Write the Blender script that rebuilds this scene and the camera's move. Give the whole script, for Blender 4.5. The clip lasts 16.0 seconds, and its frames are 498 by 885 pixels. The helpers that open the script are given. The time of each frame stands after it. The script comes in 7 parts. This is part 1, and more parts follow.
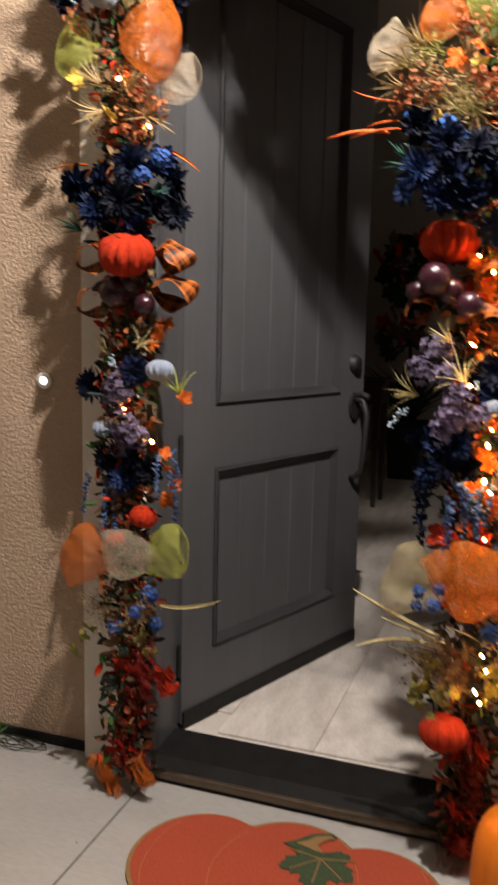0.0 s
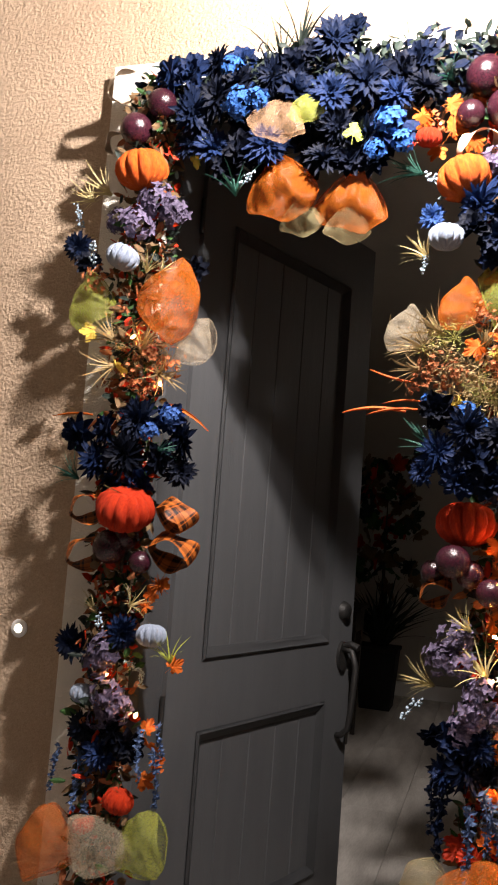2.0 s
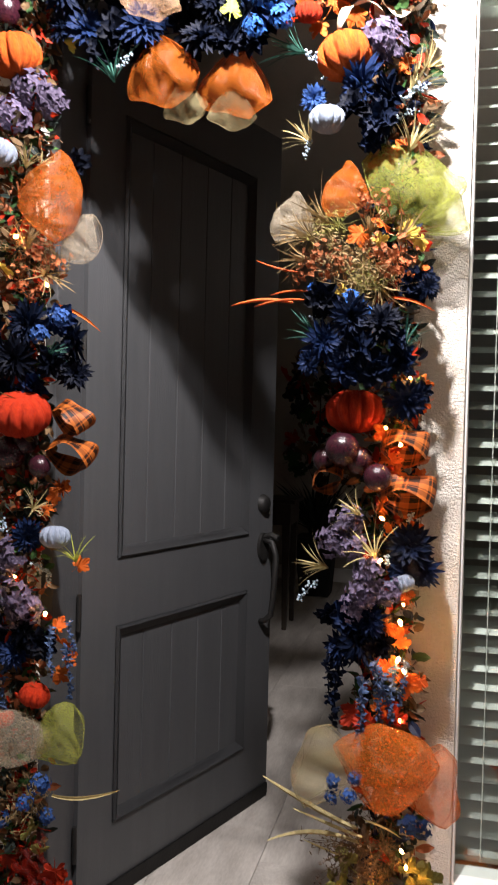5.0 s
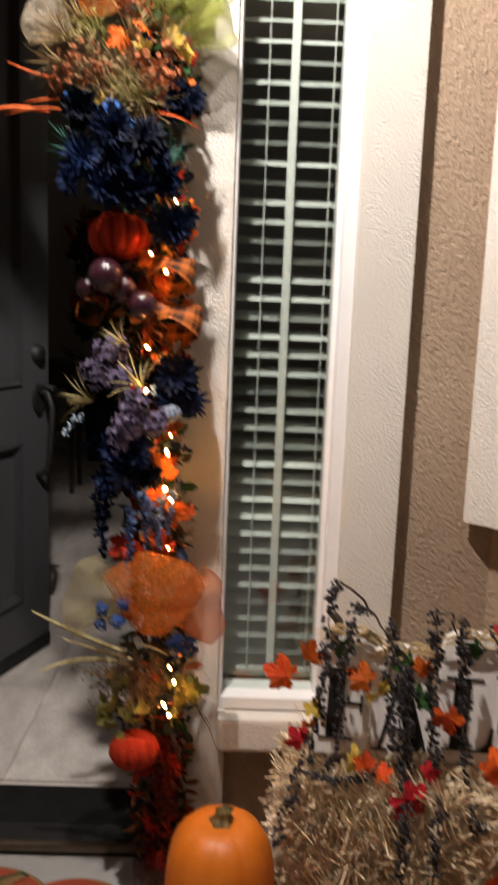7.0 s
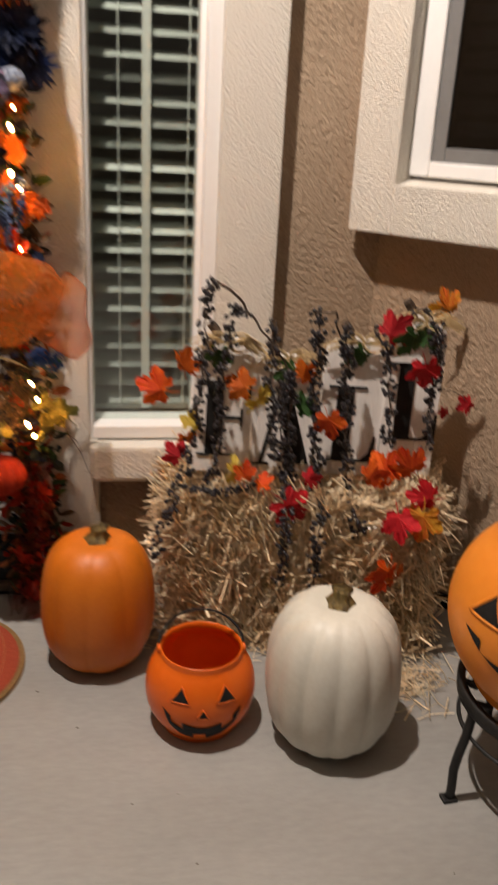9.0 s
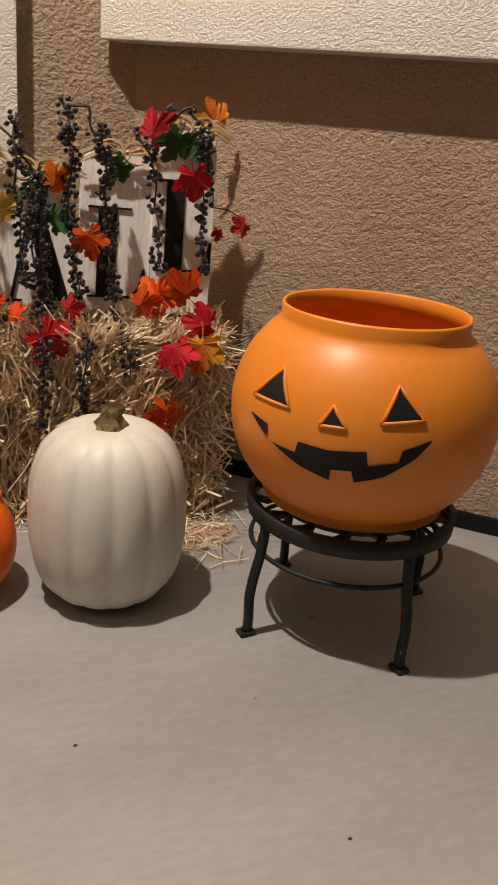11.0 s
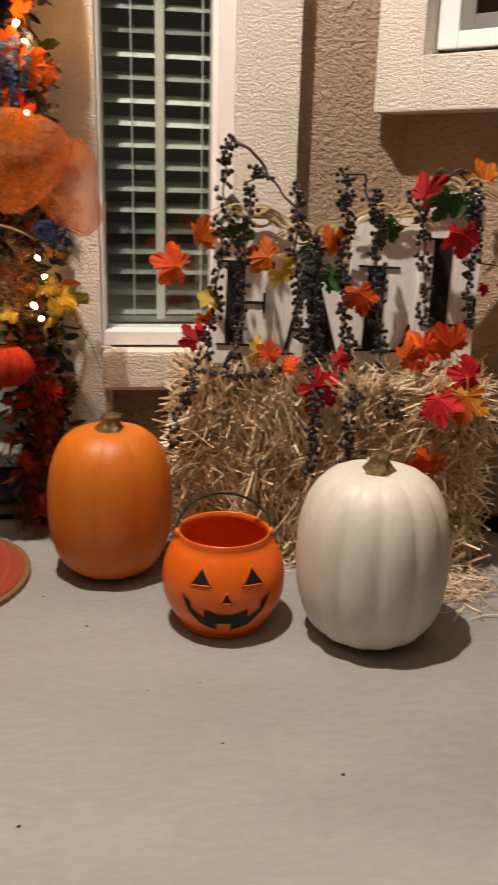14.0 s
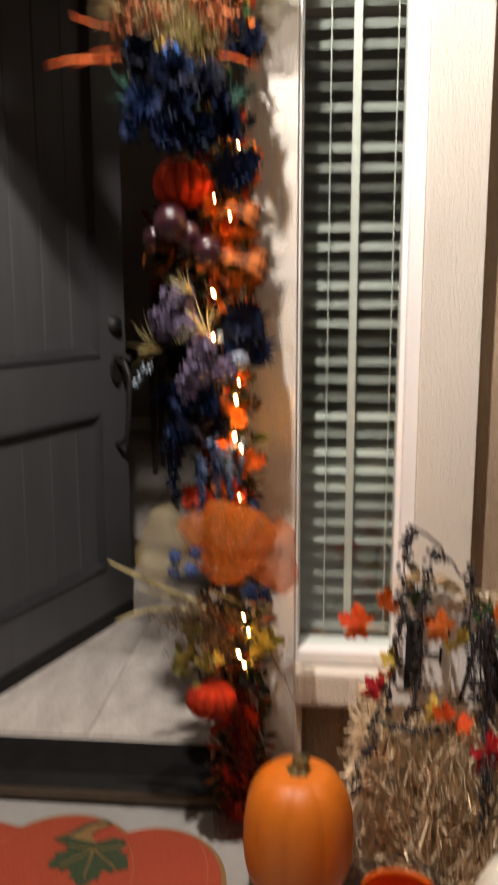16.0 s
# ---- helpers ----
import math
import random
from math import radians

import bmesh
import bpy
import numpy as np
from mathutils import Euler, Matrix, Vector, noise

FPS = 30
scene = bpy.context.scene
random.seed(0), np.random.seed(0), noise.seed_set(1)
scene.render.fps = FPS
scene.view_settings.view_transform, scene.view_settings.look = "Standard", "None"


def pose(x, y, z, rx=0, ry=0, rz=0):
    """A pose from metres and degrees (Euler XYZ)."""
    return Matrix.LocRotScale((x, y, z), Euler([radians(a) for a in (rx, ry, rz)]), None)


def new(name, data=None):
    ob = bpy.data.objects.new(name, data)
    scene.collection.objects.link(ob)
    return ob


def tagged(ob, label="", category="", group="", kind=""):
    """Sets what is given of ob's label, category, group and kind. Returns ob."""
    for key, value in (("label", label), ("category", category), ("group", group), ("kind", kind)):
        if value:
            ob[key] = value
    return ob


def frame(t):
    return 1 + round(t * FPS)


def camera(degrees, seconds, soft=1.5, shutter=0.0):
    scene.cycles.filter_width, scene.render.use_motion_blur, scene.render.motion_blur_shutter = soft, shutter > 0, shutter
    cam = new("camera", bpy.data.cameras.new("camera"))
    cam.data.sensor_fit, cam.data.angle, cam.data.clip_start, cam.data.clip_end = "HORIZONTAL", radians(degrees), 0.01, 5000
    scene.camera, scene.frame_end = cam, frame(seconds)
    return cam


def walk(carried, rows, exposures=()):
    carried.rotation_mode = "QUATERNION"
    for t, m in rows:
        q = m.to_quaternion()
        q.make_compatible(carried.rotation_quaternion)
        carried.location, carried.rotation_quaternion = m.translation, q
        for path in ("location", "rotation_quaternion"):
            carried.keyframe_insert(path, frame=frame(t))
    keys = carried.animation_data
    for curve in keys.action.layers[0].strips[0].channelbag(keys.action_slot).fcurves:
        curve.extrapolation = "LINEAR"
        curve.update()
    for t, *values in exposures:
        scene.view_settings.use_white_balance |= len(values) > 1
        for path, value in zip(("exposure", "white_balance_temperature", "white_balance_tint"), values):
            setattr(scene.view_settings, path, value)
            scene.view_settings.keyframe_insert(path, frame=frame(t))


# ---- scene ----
cam = camera(33.85, 16.0, 1.6, 0.7)
# seconds, place in metres, turn in degrees
PATH = [
    (0, -0.0348, -1.9449, 1.2600, 81.860, -1.167, 19.703),
    (0.5, -0.0967, -1.9113, 1.2887, 84.048, -2.459, 21.219),
    (1, -0.1597, -1.8714, 1.3485, 87.027, -3.569, 20.500),
    (1.5, -0.1843, -1.8721, 1.3885, 92.087, -4.334, 18.256),
    (2, -0.1706, -1.8671, 1.4167, 95.479, -4.331, 17.005),
    (2.5, -0.1333, -1.8609, 1.4242, 95.784, -3.597, 16.977),
    (3, -0.0946, -1.8606, 1.4330, 94.733, -2.775, 15.295),
    (5.5, -0.0336, -1.8314, 1.4047, 87.614, -0.901, 12.244),
    (6, -0.0088, -1.8205, 1.3921, 86.405, -0.860, 7.952),
    (6.5, -0.0072, -1.8094, 1.3570, 84.014, -1.652, 3.605),
    (7, 0.0051, -1.8029, 1.3187, 80.492, -2.125, -0.650),
    (7.5, 0.0064, -1.8024, 1.2470, 77.417, -2.421, -2.605),
    (8, 0.0176, -1.8110, 1.2248, 73.281, -2.189, -3.189),
    (8.5, 0.0277, -1.7993, 1.1665, 70.297, -2.399, -4.417),
    (9, 0.0460, -1.7198, 1.0509, 68.501, -2.890, -8.667),
    (9.5, 0.0596, -1.6567, 0.9054, 67.976, -3.258, -11.551),
    (10, 0.0924, -1.6442, 0.7821, 67.885, -5.229, -15.142),
    (10.2, 0.1015, -1.6504, 0.7415, 68.257, -6.103, -18.042),
    (11.2, 0.1350, -1.6700, 0.7050, 69.300, -4.600, -23.500),
    (12.3, 0.1622, -1.6944, 0.7096, 70.945, -2.494, -16.675),
    (12.5, 0.1462, -1.6901, 0.6848, 72.234, -2.199, -15.422),
    (13, 0.0805, -1.6994, 0.6789, 73.680, -2.939, -14.495),
    (13.5, 0.0655, -1.6923, 0.6976, 72.736, -2.459, -11.551),
    (14, 0.0553, -1.7043, 0.6920, 72.765, -1.516, -7.643),
    (14.5, 0.0526, -1.7187, 0.6850, 75.015, -0.820, -3.693),
    (15, 0.0285, -1.7281, 0.7393, 77.660, -0.707, -0.165),
    (15.5, 0.0097, -1.7498, 0.9309, 78.058, -0.394, 2.023),
    (16, 0.0403, -1.8019, 1.2242, 79.885, 0.132, 5.057),
]
EXPOSURES = [(0.0, 0.02, 6450, 10), (0.5, 0.2, 6400, 10), (1.0, 0.15, 6400, 10), (2.0, -0.05, 6250, 10), (3.0, -0.05, 6050, 10), (5.5, -0.12, 5950, 10), (6.5, -0.35, 6100, 10), (7.0, -0.54, 6250, 10), (7.5, -0.62, 6350, 10), (8.0, -0.58, 6450, 10), (8.5, -0.48, 6550, 10), (9.0, -0.40, 6650, 10), (10.0, -0.33, 6750, 10), (12.5, -0.12, 6750, 10), (14.0, -0.12, 6700, 10), (15.0, -0.2, 6600, 10), (15.5, -0.18, 6550, 10), (16.0, -0.32, 6450, 10)]
walk(cam, [(t, pose(x, y, z, rx, ry, rz)) for t, x, y, z, rx, ry, rz in PATH], EXPOSURES)

# ---------------------------------------------------------------- light
world = bpy.data.worlds.new("night")
scene.world = world
world.use_nodes = True
world.node_tree.nodes["Background"].inputs[0].default_value = (0.42, 0.38, 0.36, 1)
world.node_tree.nodes["Background"].inputs[1].default_value = 0.10


def lamp(name, kind, m, power, colour, size):
    data = bpy.data.lights.new(name, kind)
    data.energy, data.color = power, colour
    if kind == "AREA":
        data.shape, data.size = "DISK", size
    else:
        data.shadow_soft_size = size
    ob = new(name, data)
    ob.matrix_world = m
    return ob


PORCH_LIGHT = (-0.26, -0.76, 2.74)
lamp("porch_light", "POINT", pose(*PORCH_LIGHT), 330, (1.0, 0.88, 0.80), 0.03)
# Unseen lamp added to lift the dark hall
lamp("hall_fill", "POINT", pose(0.95, 2.55, 2.45), 3.2, (1.0, 0.84, 0.70), 0.06)
scene.view_settings.exposure = 0.0

# ---------------------------------------------------------------- materials
MATS = {}


def nodes_of(name):
    m = bpy.data.materials.new(name)
    m.use_nodes = True
    n, l = m.node_tree.nodes, m.node_tree.links
    return m, n, l, n["Principled BSDF"]


def surf(name, low, high, scale=8.0, rough=0.6, metal=0.0, bump=0.0, bump_scale=40.0, fine=None, detail=6.0, vary=0.0,
         coat=0.0, sheen=0.0, stretch=(1, 1, 1), rough_high=None, through_light=0.0, spec=0.5):
    """A surface between two colours by noise at two scales, with its relief; vary: spread from object to object."""
    if name in MATS:
        return MATS[name]
    m, n, l, b = nodes_of(name)
    co = n.new("ShaderNodeTexCoord")
    mp = n.new("ShaderNodeMapping")
    mp.inputs["Scale"].default_value = stretch
    l.new(co.outputs["Object"], mp.inputs[0])
    big = n.new("ShaderNodeTexNoise")
    big.inputs["Scale"].default_value, big.inputs["Detail"].default_value = scale, detail
    l.new(mp.outputs[0], big.inputs["Vector"])
    small = n.new("ShaderNodeTexNoise")
    small.inputs["Scale"].default_value, small.inputs["Detail"].default_value = fine or scale * 9, 4
    l.new(mp.outputs[0], small.inputs["Vector"])
    mix = n.new("ShaderNodeMix")
    mix.inputs[0].default_value = 0.35
    l.new(big.outputs["Fac"], mix.inputs[2]), l.new(small.outputs["Fac"], mix.inputs[3])
    ramp = n.new("ShaderNodeValToRGB")
    ramp.color_ramp.elements[0].position, ramp.color_ramp.elements[1].position = 0.32, 0.68
    ramp.color_ramp.elements[0].color, ramp.color_ramp.elements[1].color = (*low, 1), (*high, 1)
    l.new(mix.outputs[0], ramp.inputs[0])
    out = ramp.outputs[0]
    if vary:
        info = n.new("ShaderNodeObjectInfo")
        hsv = n.new("ShaderNodeHueSaturation")
        mr = n.new("ShaderNodeMapRange")
        mr.inputs[3].default_value, mr.inputs[4].default_value = 1 - vary, 1 + vary
        l.new(info.outputs["Random"], mr.inputs[0]), l.new(mr.outputs[0], hsv.inputs["Value"])
        l.new(out, hsv.inputs["Color"])
        out = hsv.outputs[0]
    l.new(out, b.inputs["Base Color"])
    b.inputs["Roughness"].default_value, b.inputs["Metallic"].default_value = rough, metal
    b.inputs["Specular IOR Level"].default_value = spec
    if rough_high is not None:
        mr2 = n.new("ShaderNodeMapRange")
        mr2.inputs[3].default_value, mr2.inputs[4].default_value = rough, rough_high
        l.new(small.outputs["Fac"], mr2.inputs[0]), l.new(mr2.outputs[0], b.inputs["Roughness"])
    b.inputs["Coat Weight"].default_value, b.inputs["Sheen Weight"].default_value = coat, sheen
    if bump:
        bt = n.new("ShaderNodeTexNoise")
        bt.inputs["Scale"].default_value, bt.inputs["Detail"].default_value = bump_scale, 5
        l.new(mp.outputs[0], bt.inputs["Vector"])
        bp = n.new("ShaderNodeBump")
        bp.inputs["Strength"].default_value, bp.inputs["Distance"].default_value = bump, 0.01
        l.new(bt.outputs["Fac"], bp.inputs["Height"]), l.new(bp.outputs[0], b.inputs["Normal"])
    if through_light:
        tr = n.new("ShaderNodeBsdfTranslucent")
        l.new(out, tr.inputs[0])
        ms = n.new("ShaderNodeMixShader")
        ms.inputs[0].default_value = through_light
        l.new(b.outputs[0], ms.inputs[1]), l.new(tr.outputs[0], ms.inputs[2])
        l.new(ms.outputs[0], n["Material Output"].inputs[0])
    MATS[name] = m
    return m


def stucco(name, low, high, grain=105.0, depth=0.9):
    """Trowelled render: clumps of grain with smooth hollows between them."""
    m, n, l, b = nodes_of(name)
    co = n.new("ShaderNodeTexCoord")
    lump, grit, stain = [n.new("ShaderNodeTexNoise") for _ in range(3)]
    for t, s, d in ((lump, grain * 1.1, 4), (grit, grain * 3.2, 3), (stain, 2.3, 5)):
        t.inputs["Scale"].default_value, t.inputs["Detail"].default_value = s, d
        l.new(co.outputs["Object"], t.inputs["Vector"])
    peb = n.new("ShaderNodeTexVoronoi")
    peb.feature = "SMOOTH_F1"
    peb.inputs["Scale"].default_value, peb.inputs["Smoothness"].default_value = grain * 1.7, 0.6
    warp = n.new("ShaderNodeMix")
    warp.data_type = "VECTOR"
    warp.inputs[0].default_value = 0.012
    l.new(co.outputs["Object"], warp.inputs[4]), l.new(lump.outputs["Color"], warp.inputs[5])
    l.new(warp.outputs[1], peb.inputs["Vector"])
    add = n.new("ShaderNodeMath")
    add.operation = "MULTIPLY_ADD"
    add.inputs[1].default_value = 0.55
    half = n.new("ShaderNodeMath")
    lump.inputs["Roughness"].default_value = 0.6
    half.operation, half.inputs[1].default_value = "MULTIPLY", 2.0
    l.new(lump.outputs["Fac"], half.inputs[0])
    l.new(grit.outputs["Fac"], add.inputs[0]), l.new(half.outputs[0], add.inputs[2])
    add2 = n.new("ShaderNodeMath")
    add2.operation = "MULTIPLY_ADD"
    add2.inputs[1].default_value = -0.40
    l.new(peb.outputs["Distance"], add2.inputs[0]), l.new(add.outputs[0], add2.inputs[2])
    bp = n.new("ShaderNodeBump")
    bp.inputs["Strength"].default_value, bp.inputs["Distance"].default_value = depth, 0.008
    l.new(add2.outputs[0], bp.inputs["Height"]), l.new(bp.outputs[0], b.inputs["Normal"])
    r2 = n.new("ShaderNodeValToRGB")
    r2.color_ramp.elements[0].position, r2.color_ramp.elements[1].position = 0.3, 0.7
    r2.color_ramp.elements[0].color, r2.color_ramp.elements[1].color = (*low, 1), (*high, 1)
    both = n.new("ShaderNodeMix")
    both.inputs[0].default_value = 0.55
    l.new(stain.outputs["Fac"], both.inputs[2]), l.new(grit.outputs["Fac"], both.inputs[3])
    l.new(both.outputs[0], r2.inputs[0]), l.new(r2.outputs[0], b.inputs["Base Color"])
    b.inputs["Roughness"].default_value, b.inputs["Specular IOR Level"].default_value = 0.9, 0.25
    return m


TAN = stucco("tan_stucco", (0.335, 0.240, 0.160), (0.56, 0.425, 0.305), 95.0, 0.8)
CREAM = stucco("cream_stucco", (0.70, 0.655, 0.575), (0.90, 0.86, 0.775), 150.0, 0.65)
CONCRETE = surf("sealed_concrete", (0.240, 0.236, 0.222), (0.350, 0.344, 0.325), 2.2, 0.55, bump=0.08, bump_scale=160, fine=60, rough_high=0.8, stretch=(0.6, 1.6, 1))
EARTH = surf("night_yard", (0.03, 0.03, 0.025), (0.06, 0.055, 0.045), 2, 0.95)
CEILING = surf("ceiling_paint", (0.66, 0.60, 0.52), (0.72, 0.66, 0.58), 3, 0.8, bump=0.2, bump_scale=90)
ROOM = surf("room_paint", (0.42, 0.39, 0.35), (0.47, 0.44, 0.40), 2, 0.75, bump=0.1, bump_scale=120)
TILE = surf("wood_look_tile", (0.40, 0.37, 0.335), (0.68, 0.645, 0.595), 3.2, 0.38, bump=0.05, bump_scale=60, vary=0.05, stretch=(5, 1, 1), rough_high=0.55)
GROUT = surf("grout", (0.44, 0.41, 0.37), (0.52, 0.49, 0.45), 30, 0.9)
DOOR = surf("charcoal_door_paint", (0.060, 0.063, 0.067), (0.076, 0.079, 0.084), 6, 0.42, bump=0.15, bump_scale=70, stretch=(6, 6, 0.5), rough_high=0.55)
JOINT = surf("joint_shade", (0.07, 0.068, 0.062), (0.12, 0.116, 0.105), 30, 0.9)
BLACK = surf("black_vinyl", (0.006, 0.006, 0.006), (0.012, 0.0115, 0.011), 20, 0.5, spec=0.2, bump=0.1, bump_scale=100)
BRONZE = surf("bronze_sill", (0.10, 0.075, 0.05), (0.16, 0.12, 0.085), 30, 0.38, metal=0.7)
IRON = surf("black_iron", (0.008, 0.008, 0.008), (0.018, 0.017, 0.016), 60, 0.55, metal=0.2, bump=0.2, bump_scale=200)
VINYL = surf("white_vinyl", (0.82, 0.82, 0.81), (0.87, 0.87, 0.86), 12, 0.38, bump=0.03, bump_scale=50)
SLAT = surf("blind_slat", (0.58, 0.60, 0.57), (0.64, 0.66, 0.63), 10, 0.42)
CORD = surf("blind_cord", (0.6, 0.6, 0.57), (0.68, 0.68, 0.65), 90, 0.8)
STEM = surf("dry_stem", (0.016, 0.012, 0.006), (0.27, 0.19, 0.06), 70, 0.42, metal=0.3, bump=0.6, bump_scale=120, stretch=(2, 2, 0.5))
ORANGE_SKIN = surf("orange_pumpkin_skin", (0.51, 0.122, 0.004), (0.59, 0.156, 0.006), 9, 0.48, bump=0.07, bump_scale=55, fine=120, rough_high=0.52)
WHITE_SKIN = surf("white_pumpkin_skin", (0.58, 0.555, 0.47), (0.68, 0.665, 0.59), 7, 0.42, bump=0.06, bump_scale=60, fine=110, rough_high=0.52)
PAIL = surf("orange_plastic", (0.78, 0.13, 0.008), (0.84, 0.165, 0.012), 6, 0.32, bump=0.03, bump_scale=40, through_light=0.12)
BIGPAIL = surf("large_orange_plastic", (0.76, 0.235, 0.022), (0.82, 0.285, 0.035), 5, 0.42, bump=0.04, bump_scale=35, through_light=0.08)
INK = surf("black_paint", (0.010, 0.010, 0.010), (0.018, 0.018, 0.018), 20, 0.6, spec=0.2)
STRAW = surf("straw", (0.74, 0.52, 0.29), (0.98, 0.88, 0.66), 24, 0.28, vary=0.1, through_light=0.15)


def straw_by_piece():
    """Every straw of a bundle takes its own shade."""
    n, l = STRAW.node_tree.nodes, STRAW.node_tree.links
    b = n["Principled BSDF"]
    src = b.inputs["Base Color"].links[0].from_socket
    geo, mr, hsv = n.new("ShaderNodeNewGeometry"), n.new("ShaderNodeMapRange"), n.new("ShaderNodeHueSaturation")
    mr.inputs[3].default_value, mr.inputs[4].default_value = 0.58, 1.24
    l.new(geo.outputs["Random Per Island"], mr.inputs[0]), l.new(mr.outputs[0], hsv.inputs["Value"])
    l.new(src, hsv.inputs["Color"]), l.new(hsv.outputs[0], b.inputs["Base Color"])


straw_by_piece()
# Bale core coloured darker to stand for shade between the loose straws
STRAW_CORE_SHADED = surf("shaded_straw_core", (0.24, 0.135, 0.055), (0.46, 0.29, 0.13), 26, 0.75, bump=1.0, bump_scale=70, stretch=(1, 1, 3))
BOARD = surf("whitewashed_board", (0.70, 0.665, 0.62), (0.93, 0.91, 0.875), 9, 0.65, bump=0.25, bump_scale=50, stretch=(3, 3, 0.5))
RAFFIA = surf("raffia", (0.50, 0.36, 0.17), (0.70, 0.54, 0.30), 40, 0.6)
BERRY = surf("black_berry", (0.008, 0.007, 0.010), (0.02, 0.017, 0.022), 40, 0.28, coat=0.3)
TWIG = surf("brown_twig", (0.035, 0.022, 0.013), (0.08, 0.05, 0.03), 60, 0.7, bump=0.4, bump_scale=200)
MAT_RED = surf("coir_mat_red", (0.34, 0.045, 0.018), (0.50, 0.085, 0.032), 160, 0.95, bump=0.9, bump_scale=420, fine=700)
MAT_EDGE = surf("coir_mat_edge", (0.24, 0.13, 0.04), (0.36, 0.21, 0.08), 160, 0.95, bump=0.9, bump_scale=420)
MAT_RIB = surf("coir_mat_rib", (0.40, 0.10, 0.035), (0.50, 0.16, 0.06), 160, 0.95, bump=0.9, bump_scale=420)
MAT_GREEN = surf("coir_mat_green", (0.022, 0.045, 0.018), (0.06, 0.09, 0.035), 160, 0.95, bump=0.9, bump_scale=420)


def glass(name, gloss, tint=(1, 1, 1)):
    m, n, l, b = nodes_of(name)
    n.remove(b)
    a, g, ms = n.new("ShaderNodeBsdfTransparent"), n.new("ShaderNodeBsdfGlossy"), n.new("ShaderNodeMixShader")
    a.inputs[0].default_value = (*tint, 1)
    g.inputs["Roughness"].default_value = 0.01
    ms.inputs[0].default_value = gloss
    l.new(a.outputs[0], ms.inputs[1]), l.new(g.outputs[0], ms.inputs[2]), l.new(ms.outputs[0], n["Material Output"].inputs[0])
    return m


GLASS = glass("window_glass", 0.10, (0.86, 0.91, 0.88))
DARK_GLASS = glass("screened_glass", 0.09, (0.25, 0.26, 0.25))


def glow(name, colour, strength):
    m, n, l, b = nodes_of(name)
    b.inputs["Base Color"].default_value = (*colour, 1)
    b.inputs["Emission Color"].default_value, b.inputs["Emission Strength"].default_value = (*colour, 1), strength
    return m


BULB = glow("warm_bulb", (1.0, 0.40, 0.09), 380)
BELL_GLOW = glow("bell_button_glow", (1.0, 0.86, 0.66), 4)


def gauze(name, colour, cover=0.62):
    """Woven plastic mesh: part of the light goes straight through; glittering threads."""
    m, n, l, b = nodes_of(name)
    co = n.new("ShaderNodeTexCoord")
    no = n.new("ShaderNodeTexNoise")
    no.inputs["Scale"].default_value, no.inputs["Detail"].default_value = 34, 6
    l.new(co.outputs["Object"], no.inputs["Vector"])
    wv = [n.new("ShaderNodeTexWave") for _ in range(2)]
    for w, d in zip(wv, ("X", "Z")):
        w.bands_direction = d
        w.inputs["Scale"].default_value, w.inputs["Distortion"].default_value = 40, 0.6
        l.new(co.outputs["Object"], w.inputs["Vector"])
    mx = n.new("ShaderNodeMath")
    mx.operation = "MAXIMUM"
    l.new(wv[0].outputs["Fac"], mx.inputs[0]), l.new(wv[1].outputs["Fac"], mx.inputs[1])
    mr = n.new("ShaderNodeMapRange")
    mr.inputs[1].default_value, mr.inputs[2].default_value = 0.25, 0.9
    mr.inputs[3].default_value, mr.inputs[4].default_value = max(cover - 0.16, 0.05), min(cover + 0.16, 1)
    l.new(mx.outputs[0], mr.inputs[0])
    ramp = n.new("ShaderNodeValToRGB")
    ramp.color_ramp.elements[0].position, ramp.color_ramp.elements[1].position = 0.35, 0.7
    ramp.color_ramp.elements[0].color = (*[c * 0.75 for c in colour], 1)
    ramp.color_ramp.elements[1].color = (*[min(c * 1.15, 0.95) for c in colour], 1)
    l.new(no.outputs["Fac"], ramp.inputs[0])
    l.new(ramp.outputs[0], b.inputs["Base Color"])
    b.inputs["Roughness"].default_value = 0.24
    gl = n.new("ShaderNodeTexNoise")
    gl.inputs["Scale"].default_value = 160
    l.new(co.outputs["Object"], gl.inputs["Vector"])
    bp = n.new("ShaderNodeBump")
    bp.inputs["Strength"].default_value, bp.inputs["Distance"].default_value = 0.4, 0.01
    l.new(gl.outputs["Fac"], bp.inputs["Height"]), l.new(bp.outputs[0], b.inputs["Normal"])
    tl, tp, m1, m2 = n.new("ShaderNodeBsdfTranslucent"), n.new("ShaderNodeBsdfTransparent"), n.new("ShaderNodeMixShader"), n.new("ShaderNodeMixShader")
    l.new(ramp.outputs[0], tl.inputs[0])
    m1.inputs[0].default_value = 0.4
    l.new(b.outputs[0], m1.inputs[1]), l.new(tl.outputs[0], m1.inputs[2])
    l.new(mr.outputs[0], m2.inputs[0]), l.new(tp.outputs[0], m2.inputs[1]), l.new(m1.outputs[0], m2.inputs[2])
    l.new(m2.outputs[0], n["Material Output"].inputs[0])
    return m


